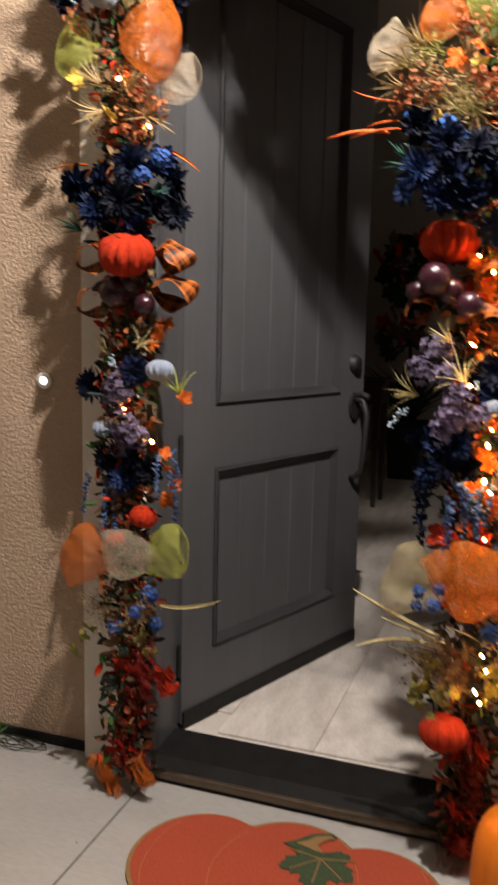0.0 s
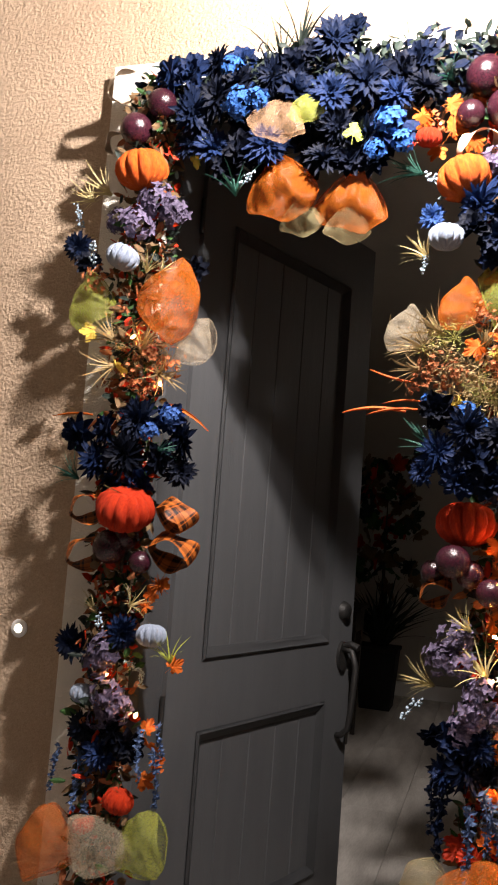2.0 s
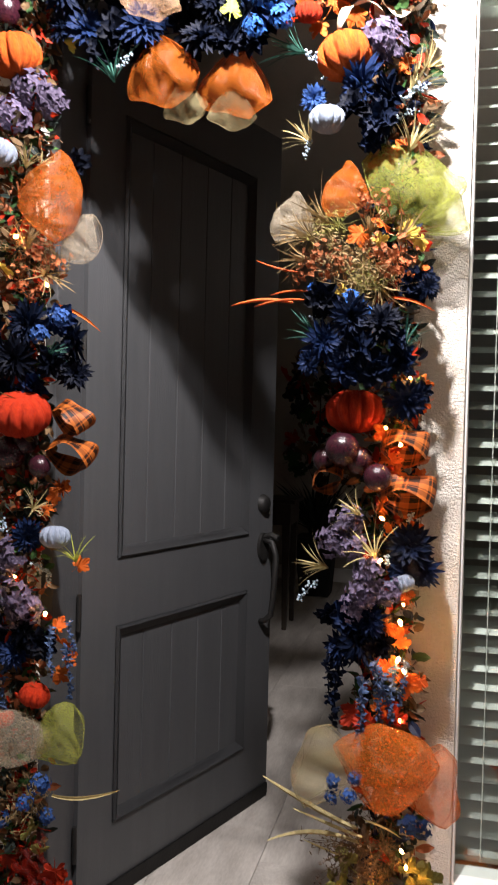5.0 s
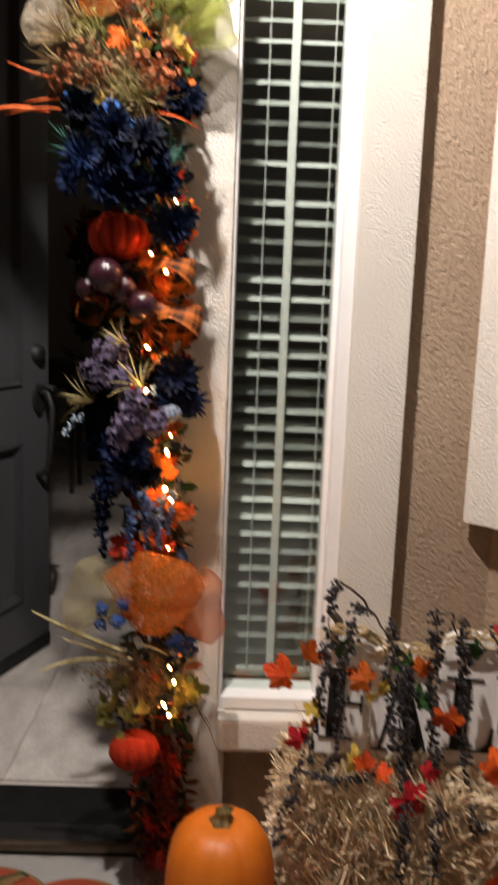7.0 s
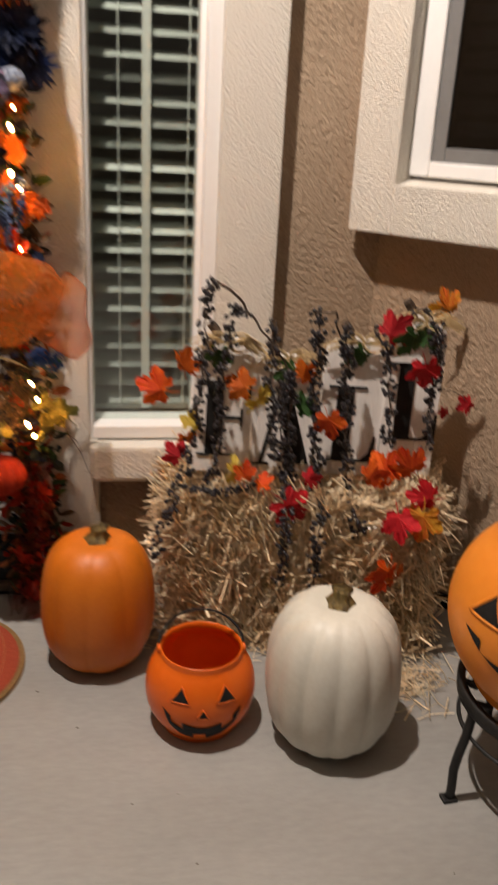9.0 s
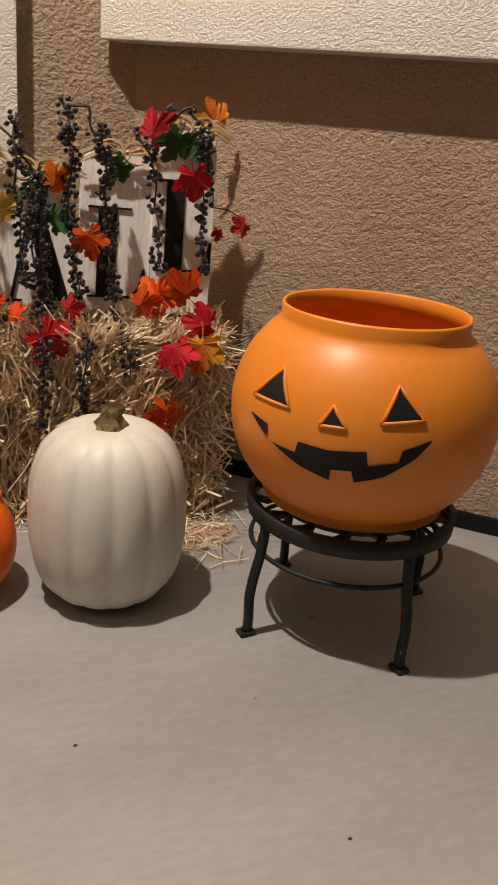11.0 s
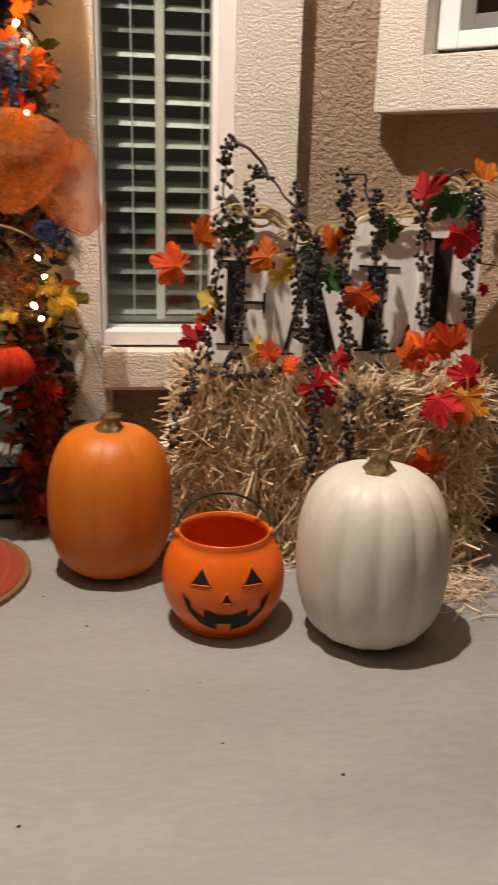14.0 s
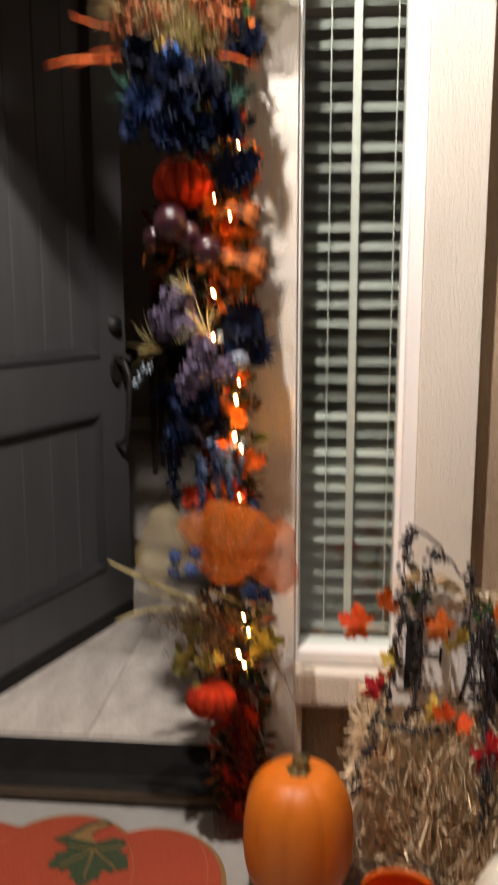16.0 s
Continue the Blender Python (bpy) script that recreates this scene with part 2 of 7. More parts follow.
def plaid(name):
    """Orange ribbon crossed by black and gold bands."""
    m, n, l, b = nodes_of(name)
    co = n.new("ShaderNodeTexCoord")
    sep = n.new("ShaderNodeSeparateXYZ")
    l.new(co.outputs["UV"], sep.inputs[0])
    last = None
    for axis, freq in ((0, 7.0), (1, 2.2)):
        a = n.new("ShaderNodeMath")
        a.operation, a.inputs[1].default_value = "MULTIPLY", freq
        l.new(sep.outputs[axis], a.inputs[0])
        f = n.new("ShaderNodeMath")
        f.operation = "FRACT"
        l.new(a.outputs[0], f.inputs[0])
        r = n.new("ShaderNodeValToRGB")
        r.color_ramp.interpolation = "CONSTANT"
        e = r.color_ramp.elements
        e[0].color, e[1].color, e[1].position = (1, 1, 1, 1), (0.04, 0.035, 0.05, 1), 0.30
        for p, c in ((0.72, (1.0, 0.9, 0.5, 1)), (0.80, (0.08, 0.06, 0.07, 1)), (0.92, (1, 1, 1, 1))):
            e.new(p).color = c
        l.new(f.outputs[0], r.inputs[0])
        last = (last or []) + [r.outputs[0]]
    half = n.new("ShaderNodeMix")
    half.data_type = "RGBA"
    half.inputs[0].default_value = 0.5
    l.new(last[0], half.inputs[6]), l.new(last[1], half.inputs[7])
    mul = n.new("ShaderNodeMix")
    mul.data_type, mul.blend_type = "RGBA", "MULTIPLY"
    mul.inputs[0].default_value, mul.inputs[6].default_value = 1.0, (0.36, 0.095, 0.012, 1)
    l.new(half.outputs[2], mul.inputs[7]), l.new(mul.outputs[2], b.inputs["Base Color"])
    b.inputs["Roughness"].default_value, b.inputs["Specular IOR Level"].default_value = 0.55, 0.25
    return m


PLAID = plaid("plaid_ribbon")
TONES = {
    "navy": ((0.0015, 0.004, 0.013), (0.006, 0.0135, 0.046)), "midnight": ((0.001, 0.0018, 0.006), (0.004, 0.0075, 0.022)), "royal": ((0.003, 0.008, 0.034), (0.012, 0.030, 0.105)), "blue": ((0.020, 0.050, 0.17), (0.05, 0.12, 0.36)),
    "bright": ((0.012, 0.045, 0.19), (0.045, 0.15, 0.44)), "lavender": ((0.040, 0.032, 0.066), (0.215, 0.175, 0.275)),
    "rust": ((0.25, 0.065, 0.020), (0.52, 0.20, 0.085)), "orange": ((0.52, 0.075, 0.007), (0.74, 0.20, 0.022)),
    "redorange": ((0.58, 0.045, 0.012), (0.80, 0.22, 0.035)), "pumpkin": ((0.42, 0.045, 0.004), (0.66, 0.13, 0.010)), "dusk": ((0.035, 0.06, 0.14), (0.11, 0.17, 0.32)),
    "red": ((0.28, 0.010, 0.002), (0.52, 0.040, 0.005)),
    "crimson": ((0.30, 0.006, 0.012), (0.62, 0.022, 0.030)), "yellow": ((0.62, 0.42, 0.05), (0.76, 0.58, 0.12)),
    "lime": ((0.34, 0.39, 0.05), (0.54, 0.58, 0.12)), "olive": ((0.13, 0.13, 0.03), (0.36, 0.34, 0.09)),
    "green": ((0.022, 0.06, 0.016), (0.05, 0.12, 0.03)), "teal": ((0.010, 0.055, 0.045), (0.05, 0.15, 0.11)),
    "dark": ((0.012, 0.018, 0.016), (0.035, 0.05, 0.04)), "straw": ((0.46, 0.37, 0.15), (0.66, 0.58, 0.31)),
    "tan": ((0.24, 0.165, 0.075), (0.42, 0.31, 0.15)), "brown": ((0.075, 0.045, 0.022), (0.19, 0.12, 0.06)),
    "steel": ((0.22, 0.30, 0.38), (0.42, 0.52, 0.60)), "pale": ((0.23, 0.28, 0.38), (0.35, 0.40, 0.50)),
    "plum": ((0.010, 0.003, 0.006), (0.045, 0.010, 0.018)), "amber": ((0.62, 0.22, 0.04), (0.80, 0.36, 0.08)),
    "cream": ((0.62, 0.52, 0.36), (0.74, 0.64, 0.47)), "peach": ((0.62, 0.36, 0.20), (0.78, 0.50, 0.30)),
    "maple": ((0.60, 0.035, 0.012), (0.80, 0.50, 0.05)), "fire": ((0.46, 0.012, 0.008), (0.80, 0.16, 0.012)),
    "mottled": ((0.26, 0.17, 0.10), (0.62, 0.54, 0.42)),
}


def tone(key, use="petal"):
    low, high = TONES[key]
    if use == "petal":
        return surf("petal_" + key, low, high, 5, 0.62, spec=0.18, vary=0.3, through_light=0.18, bump=0.2, bump_scale=90)
    if use == "leaf":
        return surf("leaf_" + key, low, high, 1.6 if key in ("maple", "fire", "crimson", "orange", "yellow") else 22, 0.58, spec=0.25, vary=0.22, through_light=0.25, bump=0.25, bump_scale=80)
    if use == "velvet":
        return surf("velvet_" + key, low, high, 7, 0.68, vary=0.06, spec=0.2, bump=0.6, bump_scale=30, stretch=(2.5, 2.5, 0.5))
    if use == "gloss":
        return surf("gloss_" + key, low, high, 9, 0.22, vary=0.15, bump=0.15, bump_scale=30)
    if use == "band":
        return surf("band_" + key, low, high, 28, 0.55, fine=70)
    if "gauze_" + key not in MATS:
        MATS["gauze_" + key] = gauze("gauze_" + key, low if key == "red" else high, 0.22 if key in ("cream", "straw", "peach") else 0.36)
    return MATS["gauze_" + key]


# ---------------------------------------------------------------- mesh helpers
def link(name, me, material, parent=None, label="", m=None, smooth=False):
    if not me.materials:
        me.materials.append(material)
    if smooth:
        for p in me.polygons:
            p.use_smooth = True
    ob = new(name, me)
    if parent is not None:
        ob.parent = parent
    if m is not None:
        ob.matrix_basis = m
    if label:
        ob["label"] = label
    return ob


def part(name, bm, material, parent=None, label="", m=None, smooth=False):
    me = bpy.data.meshes.new(name)
    bm.to_mesh(me)
    bm.free()
    return link(name, me, material, parent, label, m, smooth)


def thing(name, m, label, category, group="", kind=""):
    ob = new(name)
    ob.empty_display_size = 0.05
    ob.matrix_world = m
    return tagged(ob, label, category, group, kind)


def box(bm, x0, x1, y0, y1, z0, z1, bevel=0.0):
    r = bmesh.ops.create_cube(bm, size=1, matrix=Matrix.Translation(((x0 + x1) / 2, (y0 + y1) / 2, (z0 + z1) / 2)) @ Matrix.Diagonal((x1 - x0, y1 - y0, z1 - z0, 1)))
    if bevel:
        edges = list({e for v in r["verts"] for e in v.link_edges})
        bmesh.ops.bevel(bm, geom=edges, offset=bevel, segments=2, profile=0.6, affect="EDGES")


def boxes(*rows, bevel=0.0):
    bm = bmesh.new()
    for r in rows:
        b2 = bmesh.new()
        box(b2, *r, bevel=bevel)
        tmp = bpy.data.meshes.new("tmp")
        b2.to_mesh(tmp)
        b2.free()
        bm.from_mesh(tmp)
        bpy.data.meshes.remove(tmp)
    return bm


def lathe(profile, seg=32, ribs=0, depth=0.0, power=1.0, caps=True):
    """Turns (radius, height) pairs round z; ribs sink grooves into the turned body."""
    bm = bmesh.new()
    rings = []
    for r, z in profile:
        ring = []
        for i in range(seg):
            a = 2 * math.pi * i / seg
            k = 1 - depth * (1 - abs(math.sin(ribs * a / 2)) ** power) if ribs else 1
            ring.append(bm.verts.new((r * k * math.cos(a), r * k * math.sin(a), z)))
        rings.append(ring)
    for a, b in zip(rings, rings[1:]):
        for i in range(seg):
            bm.faces.new((a[i], a[(i + 1) % seg], b[(i + 1) % seg], b[i]))
    if caps:
        bm.faces.new(list(reversed(rings[0])))
        bm.faces.new(rings[-1])
    return bm


def tube(points, radius, seg=6, taper=1.0, bm=None):
    bm = bm or bmesh.new()
    pts = [Vector(p) for p in points]
    last = None
    for k, p in enumerate(pts):
        d = (pts[min(k + 1, len(pts) - 1)] - pts[max(k - 1, 0)]).normalized()
        u = d.orthogonal().normalized() if last is None else (last - last.dot(d) * d).normalized()
        last, w = u, d.cross(u)
        r = radius * (1 + (taper - 1) * k / max(len(pts) - 1, 1))
        ring = [bm.verts.new(p + r * (math.cos(2 * math.pi * i / seg) * u + math.sin(2 * math.pi * i / seg) * w)) for i in range(seg)]
        if k:
            for i in range(seg):
                bm.faces.new((prev[i], prev[(i + 1) % seg], ring[(i + 1) % seg], ring[i]))
        else:
            bm.faces.new(list(reversed(ring)))
        prev = ring
    bm.faces.new(prev)
    return bm


def prism(outline, y0, y1):
    """An outline in x and z, given depth along y."""
    bm = bmesh.new()
    a = [bm.verts.new((x, y0, z)) for x, z in outline]
    b = [bm.verts.new((x, y1, z)) for x, z in outline]
    n = len(a)
    bm.faces.new(a)
    bm.faces.new(list(reversed(b)))
    for i in range(n):
        bm.faces.new((a[i], b[i], b[(i + 1) % n], a[(i + 1) % n]))
    bmesh.ops.recalc_face_normals(bm, faces=bm.faces)
    return bm


def structure(name, bm, material, label, category, m=None):
    return tagged(part(name, bm, material, m=m), label, category, kind="structure")


# ---------------------------------------------------------------- the porch and the room behind the door
TH = 45.0
RIGHT = pose(0.536, 0.022, 0, 0, 0, -TH)      # x runs along the angled wall, y into it; its window trim's face is y = 0
WALL_Y, ROOF, TOP = 0.045, 3.14, 2.60
DOOR_L, DOOR_R, DOOR_H = -1.005, -0.075, 2.44
WIN_L, WIN_R, WIN_B, WIN_T = -0.015, 0.254, 0.3718, 2.44
STUCCO_L, STUCCO_R = -1.035, -0.128
CREAM_L, CREAM_R = -1.212, 0.38

structure("porch_floor", boxes((-4.2, 3.0, -4.5, 0.33, -0.12, 0.0)), CONCRETE, "smooth grey sealed concrete porch floor", "floor")
structure("floor_joint", boxes((-0.9975, -0.9925, -4.4, -0.02, 0.0005, 0.0012)), JOINT, "shallow control joint in the concrete", "joint")
structure("ground", boxes((-60, 60, -80, -4.5, -0.4, -0.13)), EARTH, "dark yard beyond the porch at night", "ground")
structure("porch_ceiling", boxes((-4.2, 3.0, -4.2, 0.40, ROOF, ROOF + 0.1)), CEILING, "plain painted porch ceiling", "ceiling")
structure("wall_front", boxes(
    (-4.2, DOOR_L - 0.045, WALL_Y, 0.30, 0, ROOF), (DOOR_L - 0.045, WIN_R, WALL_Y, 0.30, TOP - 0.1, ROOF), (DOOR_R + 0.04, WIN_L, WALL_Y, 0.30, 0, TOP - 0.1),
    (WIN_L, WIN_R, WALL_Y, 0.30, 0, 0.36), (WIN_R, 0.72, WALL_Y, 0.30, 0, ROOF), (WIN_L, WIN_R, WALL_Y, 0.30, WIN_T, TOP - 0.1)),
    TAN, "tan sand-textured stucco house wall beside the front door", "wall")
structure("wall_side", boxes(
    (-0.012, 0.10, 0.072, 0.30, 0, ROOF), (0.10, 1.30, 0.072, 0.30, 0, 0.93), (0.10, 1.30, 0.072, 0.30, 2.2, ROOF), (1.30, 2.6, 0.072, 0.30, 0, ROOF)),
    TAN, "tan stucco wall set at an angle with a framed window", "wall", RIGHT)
structure("wall_far", boxes((-4.35, -4.2, -4.5, 0.3, 0, ROOF)), TAN, "tan stucco return wall closing the porch", "wall")
# Black strips put in for the shade of the gap under the walls
structure("weep_gap", boxes((-4.2, CREAM_L - 0.002, 0.036, 0.0448, 0.0008, 0.030)), BLACK, "black strip for the shaded gap under the stucco wall", "trim")
structure("weep_gap_side", boxes((0.06, 2.6, 0.062, 0.0718, 0.0008, 0.034)), BLACK, "black strip for the shaded gap under the angled stucco wall", "trim", RIGHT)
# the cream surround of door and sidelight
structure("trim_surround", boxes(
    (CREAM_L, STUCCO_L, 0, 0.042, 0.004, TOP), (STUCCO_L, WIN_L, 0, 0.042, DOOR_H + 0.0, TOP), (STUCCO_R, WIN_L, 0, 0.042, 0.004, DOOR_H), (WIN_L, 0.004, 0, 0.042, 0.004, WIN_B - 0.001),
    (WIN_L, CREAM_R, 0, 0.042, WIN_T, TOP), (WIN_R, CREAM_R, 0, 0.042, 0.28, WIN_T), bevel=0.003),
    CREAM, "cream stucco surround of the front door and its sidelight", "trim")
structure("window_ledge", boxes((-0.014, WIN_R - 0.002, -0.030, 0.044, 0.283, 0.367), bevel=0.010),
          CREAM, "cream stucco sill under the sidelight", "sill")
structure("trim_side_window", boxes(
    (0, 0.10, 0, 0.070, 0.845, 2.32), (0.10, 1.30, 0, 0.070, 0.845, 0.945), (1.30, 1.40, 0, 0.070, 0.845, 2.32), (0.10, 1.30, 0, 0.070, 2.2, 2.32), bevel=0.003),
    CREAM, "thick cream stucco frame round the side window", "trim", RIGHT)

# room behind the door
structure("room_floor_bed", boxes((-2.6, 1.9, 0.33, 5.3, -0.1, 0.043), (DOOR_L - 0.04, DOOR_R + 0.04, 0.15, 0.33, 0.001, 0.043)), GROUT, "grey grout bed of the hall floor", "floor")
structure("room_walls", boxes((-2.7, -2.6, 0.3, 5.4, 0, ROOF), (1.9, 2.0, 1.6, 5.4, 0, ROOF), (-2.6, 1.9, 5.3, 5.4, 0, ROOF), (0.36, 0.46, 0.3, 1.7, 0, ROOF), (0.46, 1.9, 1.6, 1.7, 0, ROOF)), ROOM, "greige painted hall walls, unlit", "wall")
structure("room_ceiling", boxes((-2.7, 2.0, 0.3, 5.4, 2.84, 2.94)), CEILING, "unlit hall ceiling", "ceiling")
structure("baseboard", boxes((-2.6, 1.9, 5.28, 5.3, 0.05, 0.17), (0.345, 0.36, 0.31, 1.7, 0.05, 0.17), bevel=0.004), VINYL, "white hall baseboard", "baseboard")

# door frame and threshold
frame_ob = thing("door_frame", pose(0, 0, 0), "dark charcoal door frame with a black weatherstrip", "door frame", kind="structure")
part("jamb", boxes((DOOR_L - 0.045, DOOR_L, 0.044, 0.24, 0.0, DOOR_H + 0.044), bevel=0.004), DOOR, frame_ob)
part("jamb", boxes((DOOR_R, DOOR_R + 0.04, 0.044, 0.24, 0.0, DOOR_H + 0.044), bevel=0.004), DOOR, frame_ob)
part("head", boxes((DOOR_L, DOOR_R, 0.044, 0.24, DOOR_H, DOOR_H + 0.044), bevel=0.004), DOOR, frame_ob)
part("weatherstrip", boxes((DOOR_R - 0.012, DOOR_R - 0.0005, 0.151, 0.165, 0.05, DOOR_H), bevel=0.003), BLACK, frame_ob)
sill = thing("threshold", pose(0, 0, 0), "black door threshold with a bronze front edge", "threshold", kind="structure")
part("sill_plate", prism([(0.0, 0.0), (0.0, 0.030), (0.045, 0.044), (0.185, 0.052), (0.20, 0.046), (0.20, 0.0)], STUCCO_L + 0.002, STUCCO_R - 0.002), BLACK, sill,
     m=Matrix(((0, 1, 0, 0), (1, 0, 0, -0.012), (0, 0, 1, 0.001), (0, 0, 0, 1))))
part("nosing", boxes((STUCCO_L + 0.002, STUCCO_R - 0.002, -0.032, -0.0125, 0.012, 0.034), bevel=0.006), BRONZE, sill)
part("riser", boxes((STUCCO_L + 0.002, STUCCO_R - 0.002, -0.022, -0.0125, 0.0, 0.0115), bevel=0.001), BLACK, sill)


def door_leaf():
    """Open leaf: x runs from the hinge to the lock edge, the outer face is y = 0, thickness towards +y."""
    w, h, z0 = 0.958, 2.40, 0.018
    d = thing("door_1", pose(DOOR_L + 0.015, 0.185, 0.045, 0, 0, 69.8), "open charcoal-painted two-panel plank front door", "door", kind="structure")
    x0, x1 = 0.135, 0.80
    pan = ((0.225, 0.787), (0.978, 2.22))
    rails = [(0, x0, 0, 0.044, z0, h), (x1, w, 0, 0.044, z0, h), (x0, x1, 0, 0.044, z0, pan[0][0]), (x0, x1, 0, 0.044, pan[0][1], pan[1][0]), (x0, x1, 0, 0.044, pan[1][1], h)]
    part("leaf", boxes(*rails), DOOR, d)
    for a, b in pan:
        n = 5
        step = (x1 - x0) / n
        for i in range(n):
            bm = boxes((x0 + i * step + 0.0012, x0 + (i + 1) * step - 0.0012, 0.011, 0.034, a, b), bevel=0.003)
            part("plank", bm, DOOR, d)
        bm = bmesh.new()
        outer = [(x0, a), (x1, a), (x1, b), (x0, b)]
        rings = []
        for inset, y in ((0.0, -0.003), (0.008, -0.008), (0.016, -0.003), (0.026, 0.004), (0.034, 0.0105)):
            rings.append([bm.verts.new((x + (inset if x == x0 else -inset), y, z + (inset if z == a else -inset))) for x, z in outer])
        for r, s in zip(rings, rings[1:]):
            for i in range(4):
                bm.faces.new((r[i], r[(i + 1) % 4], s[(i + 1) % 4], s[i]))
        bmesh.ops.solidify(bm, geom=bm.faces[:], thickness=-0.004)
        part("moulding", bm, DOOR, d)
    part("sweep", boxes((0.004, w - 0.004, -0.006, 0.042, 0.004, 0.017), (0.004, w - 0.004, -0.008, -0.0005, 0.0175, 0.055), bevel=0.001), BLACK, d, "black rubber door sweep")
    for z in (0.22, 0.85, 1.55, 2.2):
        part("hinge", tube([(-0.008, 0.002, z - 0.05), (-0.008, 0.002, z + 0.05)], 0.007, 10), IRON, d)
    # lockset
    hx = w - 0.070
    plate = [(hx + 0.030 * math.cos(t) , 0.93 + 0.05 * math.sin(t)) for t in [2 * math.pi * i / 24 for i in range(24)]]
    part("escutcheon", prism(plate, -0.012, -0.0005), IRON, d, "dark bronze handle plate")
    part("grip", tube([(hx, -0.01, 0.955), (hx, -0.045, 0.95), (hx, -0.062, 0.90), (hx, -0.058, 0.82), (hx, -0.052, 0.74), (hx, -0.045, 0.69), (hx, -0.02, 0.665), (hx, -0.001, 0.66)], 0.011, 10), IRON, d, "dark bronze curved pull grip", smooth=True)
    part("thumb_latch", tube([(hx, -0.01, 0.965), (hx, -0.04, 0.975), (hx, -0.07, 0.965)], 0.009, 8, 1.4), IRON, d)
    part("deadbolt", lathe([(0.001, 0.024), (0.018, 0.024), (0.026, 0.018), (0.032, 0.006), (0.034, 0.0005)], 24, caps=False), IRON, d, "dark bronze deadbolt", pose(hx, 0, 1.085, 90, 0, 0), True)
    return d


door_leaf()


# ---------------------------------------------------------------- the sidelight and the side window
def sidelight():
    w = thing("window_1", pose(0, 0, 0), "tall narrow white vinyl sidelight window", "window", kind="structure")
    f, fl, y0, y1 = 0.030, 0.007, 0.012, 0.11
    part("frame_side", boxes((WIN_L, WIN_L + fl, y0, y1, WIN_B, WIN_T), (WIN_L + fl, WIN_L + fl + 0.0015, y0 + 0.03, y1, WIN_B + f, WIN_T - f), bevel=0.003), VINYL, w)
    part("frame_side", boxes((WIN_R - f, WIN_R - 0.0005, y0, y1, WIN_B, WIN_T), (WIN_R - f - 0.012, WIN_R - f, y0 + 0.03, y1, WIN_B + f, WIN_T - f), bevel=0.003), VINYL, w)
    part("frame_bottom", boxes((WIN_L + fl, WIN_R - f, y0, y1, WIN_B, WIN_B + f), bevel=0.003), VINYL, w)
    part("frame_top", boxes((WIN_L + fl, WIN_R - f, y0, y1, WIN_T - f, WIN_T), bevel=0.003), VINYL, w)
    g = part("pane", boxes((WIN_L + fl + 0.002, WIN_R - f, 0.060, 0.064, WIN_B + f, WIN_T - f)), GLASS, w, "clear reflecting glass pane")
    g.visible_shadow = False
    b = thing("window_blind", pose(0, 0, 0), "white horizontal slat blind, half open, inside the sidelight", "blind")
    x0, x1, yb = WIN_L + fl + 0.003, WIN_R - f - 0.006, 0.112
    me = bpy.data.meshes.new("slat")
    bm = bmesh.new()
    prev = None
    for i in range(6):
        u = -0.025 + 0.05 * i / 5
        z = 0.003 * (1 - (u / 0.025) ** 2)
        row = [bm.verts.new((x0, u, z)), bm.verts.new((x1, u, z))]
        if prev:
            bm.faces.new((prev[0], prev[1], row[1], row[0]))
        prev = row
    bmesh.ops.solidify(bm, geom=bm.faces[:], thickness=0.0025)
    bm.to_mesh(me)
    bm.free()
    z = WIN_B + f + 0.03
    link("slat", me, SLAT, b, m=pose(0, yb + 0.028, z, 23, 0, 0))
    z += 0.0432
    while z < WIN_T - 0.07:
        link("slat", me, SLAT, b, m=pose(0, yb + 0.028, z, 24 + random.uniform(-2.5, 2.5), random.uniform(-0.3, 0.3), 0))
        z += 0.0432
    part("bottom_rail", boxes((x0, x1, yb + 0.012, yb + 0.044, WIN_B + f + 0.001, WIN_B + f + 0.016), bevel=0.003), SLAT, b)
    part("head_rail", boxes((x0, x1, yb, yb + 0.055, WIN_T - 0.065, WIN_T - f - 0.002), bevel=0.003), SLAT, b)
    part("tape", boxes((0.101, 0.119, yb - 0.004, yb - 0.002, WIN_B + f + 0.01, WIN_T - 0.06)), CORD, b, "woven ladder tape")
    for x in (0.053, 0.197):
        part("cord", tube([(x, yb - 0.003, WIN_B + 0.04), (x, yb - 0.003, WIN_T - 0.06)], 0.0012, 5), CORD, b)
    return w


sidelight()
structure("reveal", boxes((WIN_L - 0.06, WIN_L - 0.0, 0.30, 0.34, 0.0, ROOF - 0.2)), ROOM, "painted return beside the sidelight", "wall")


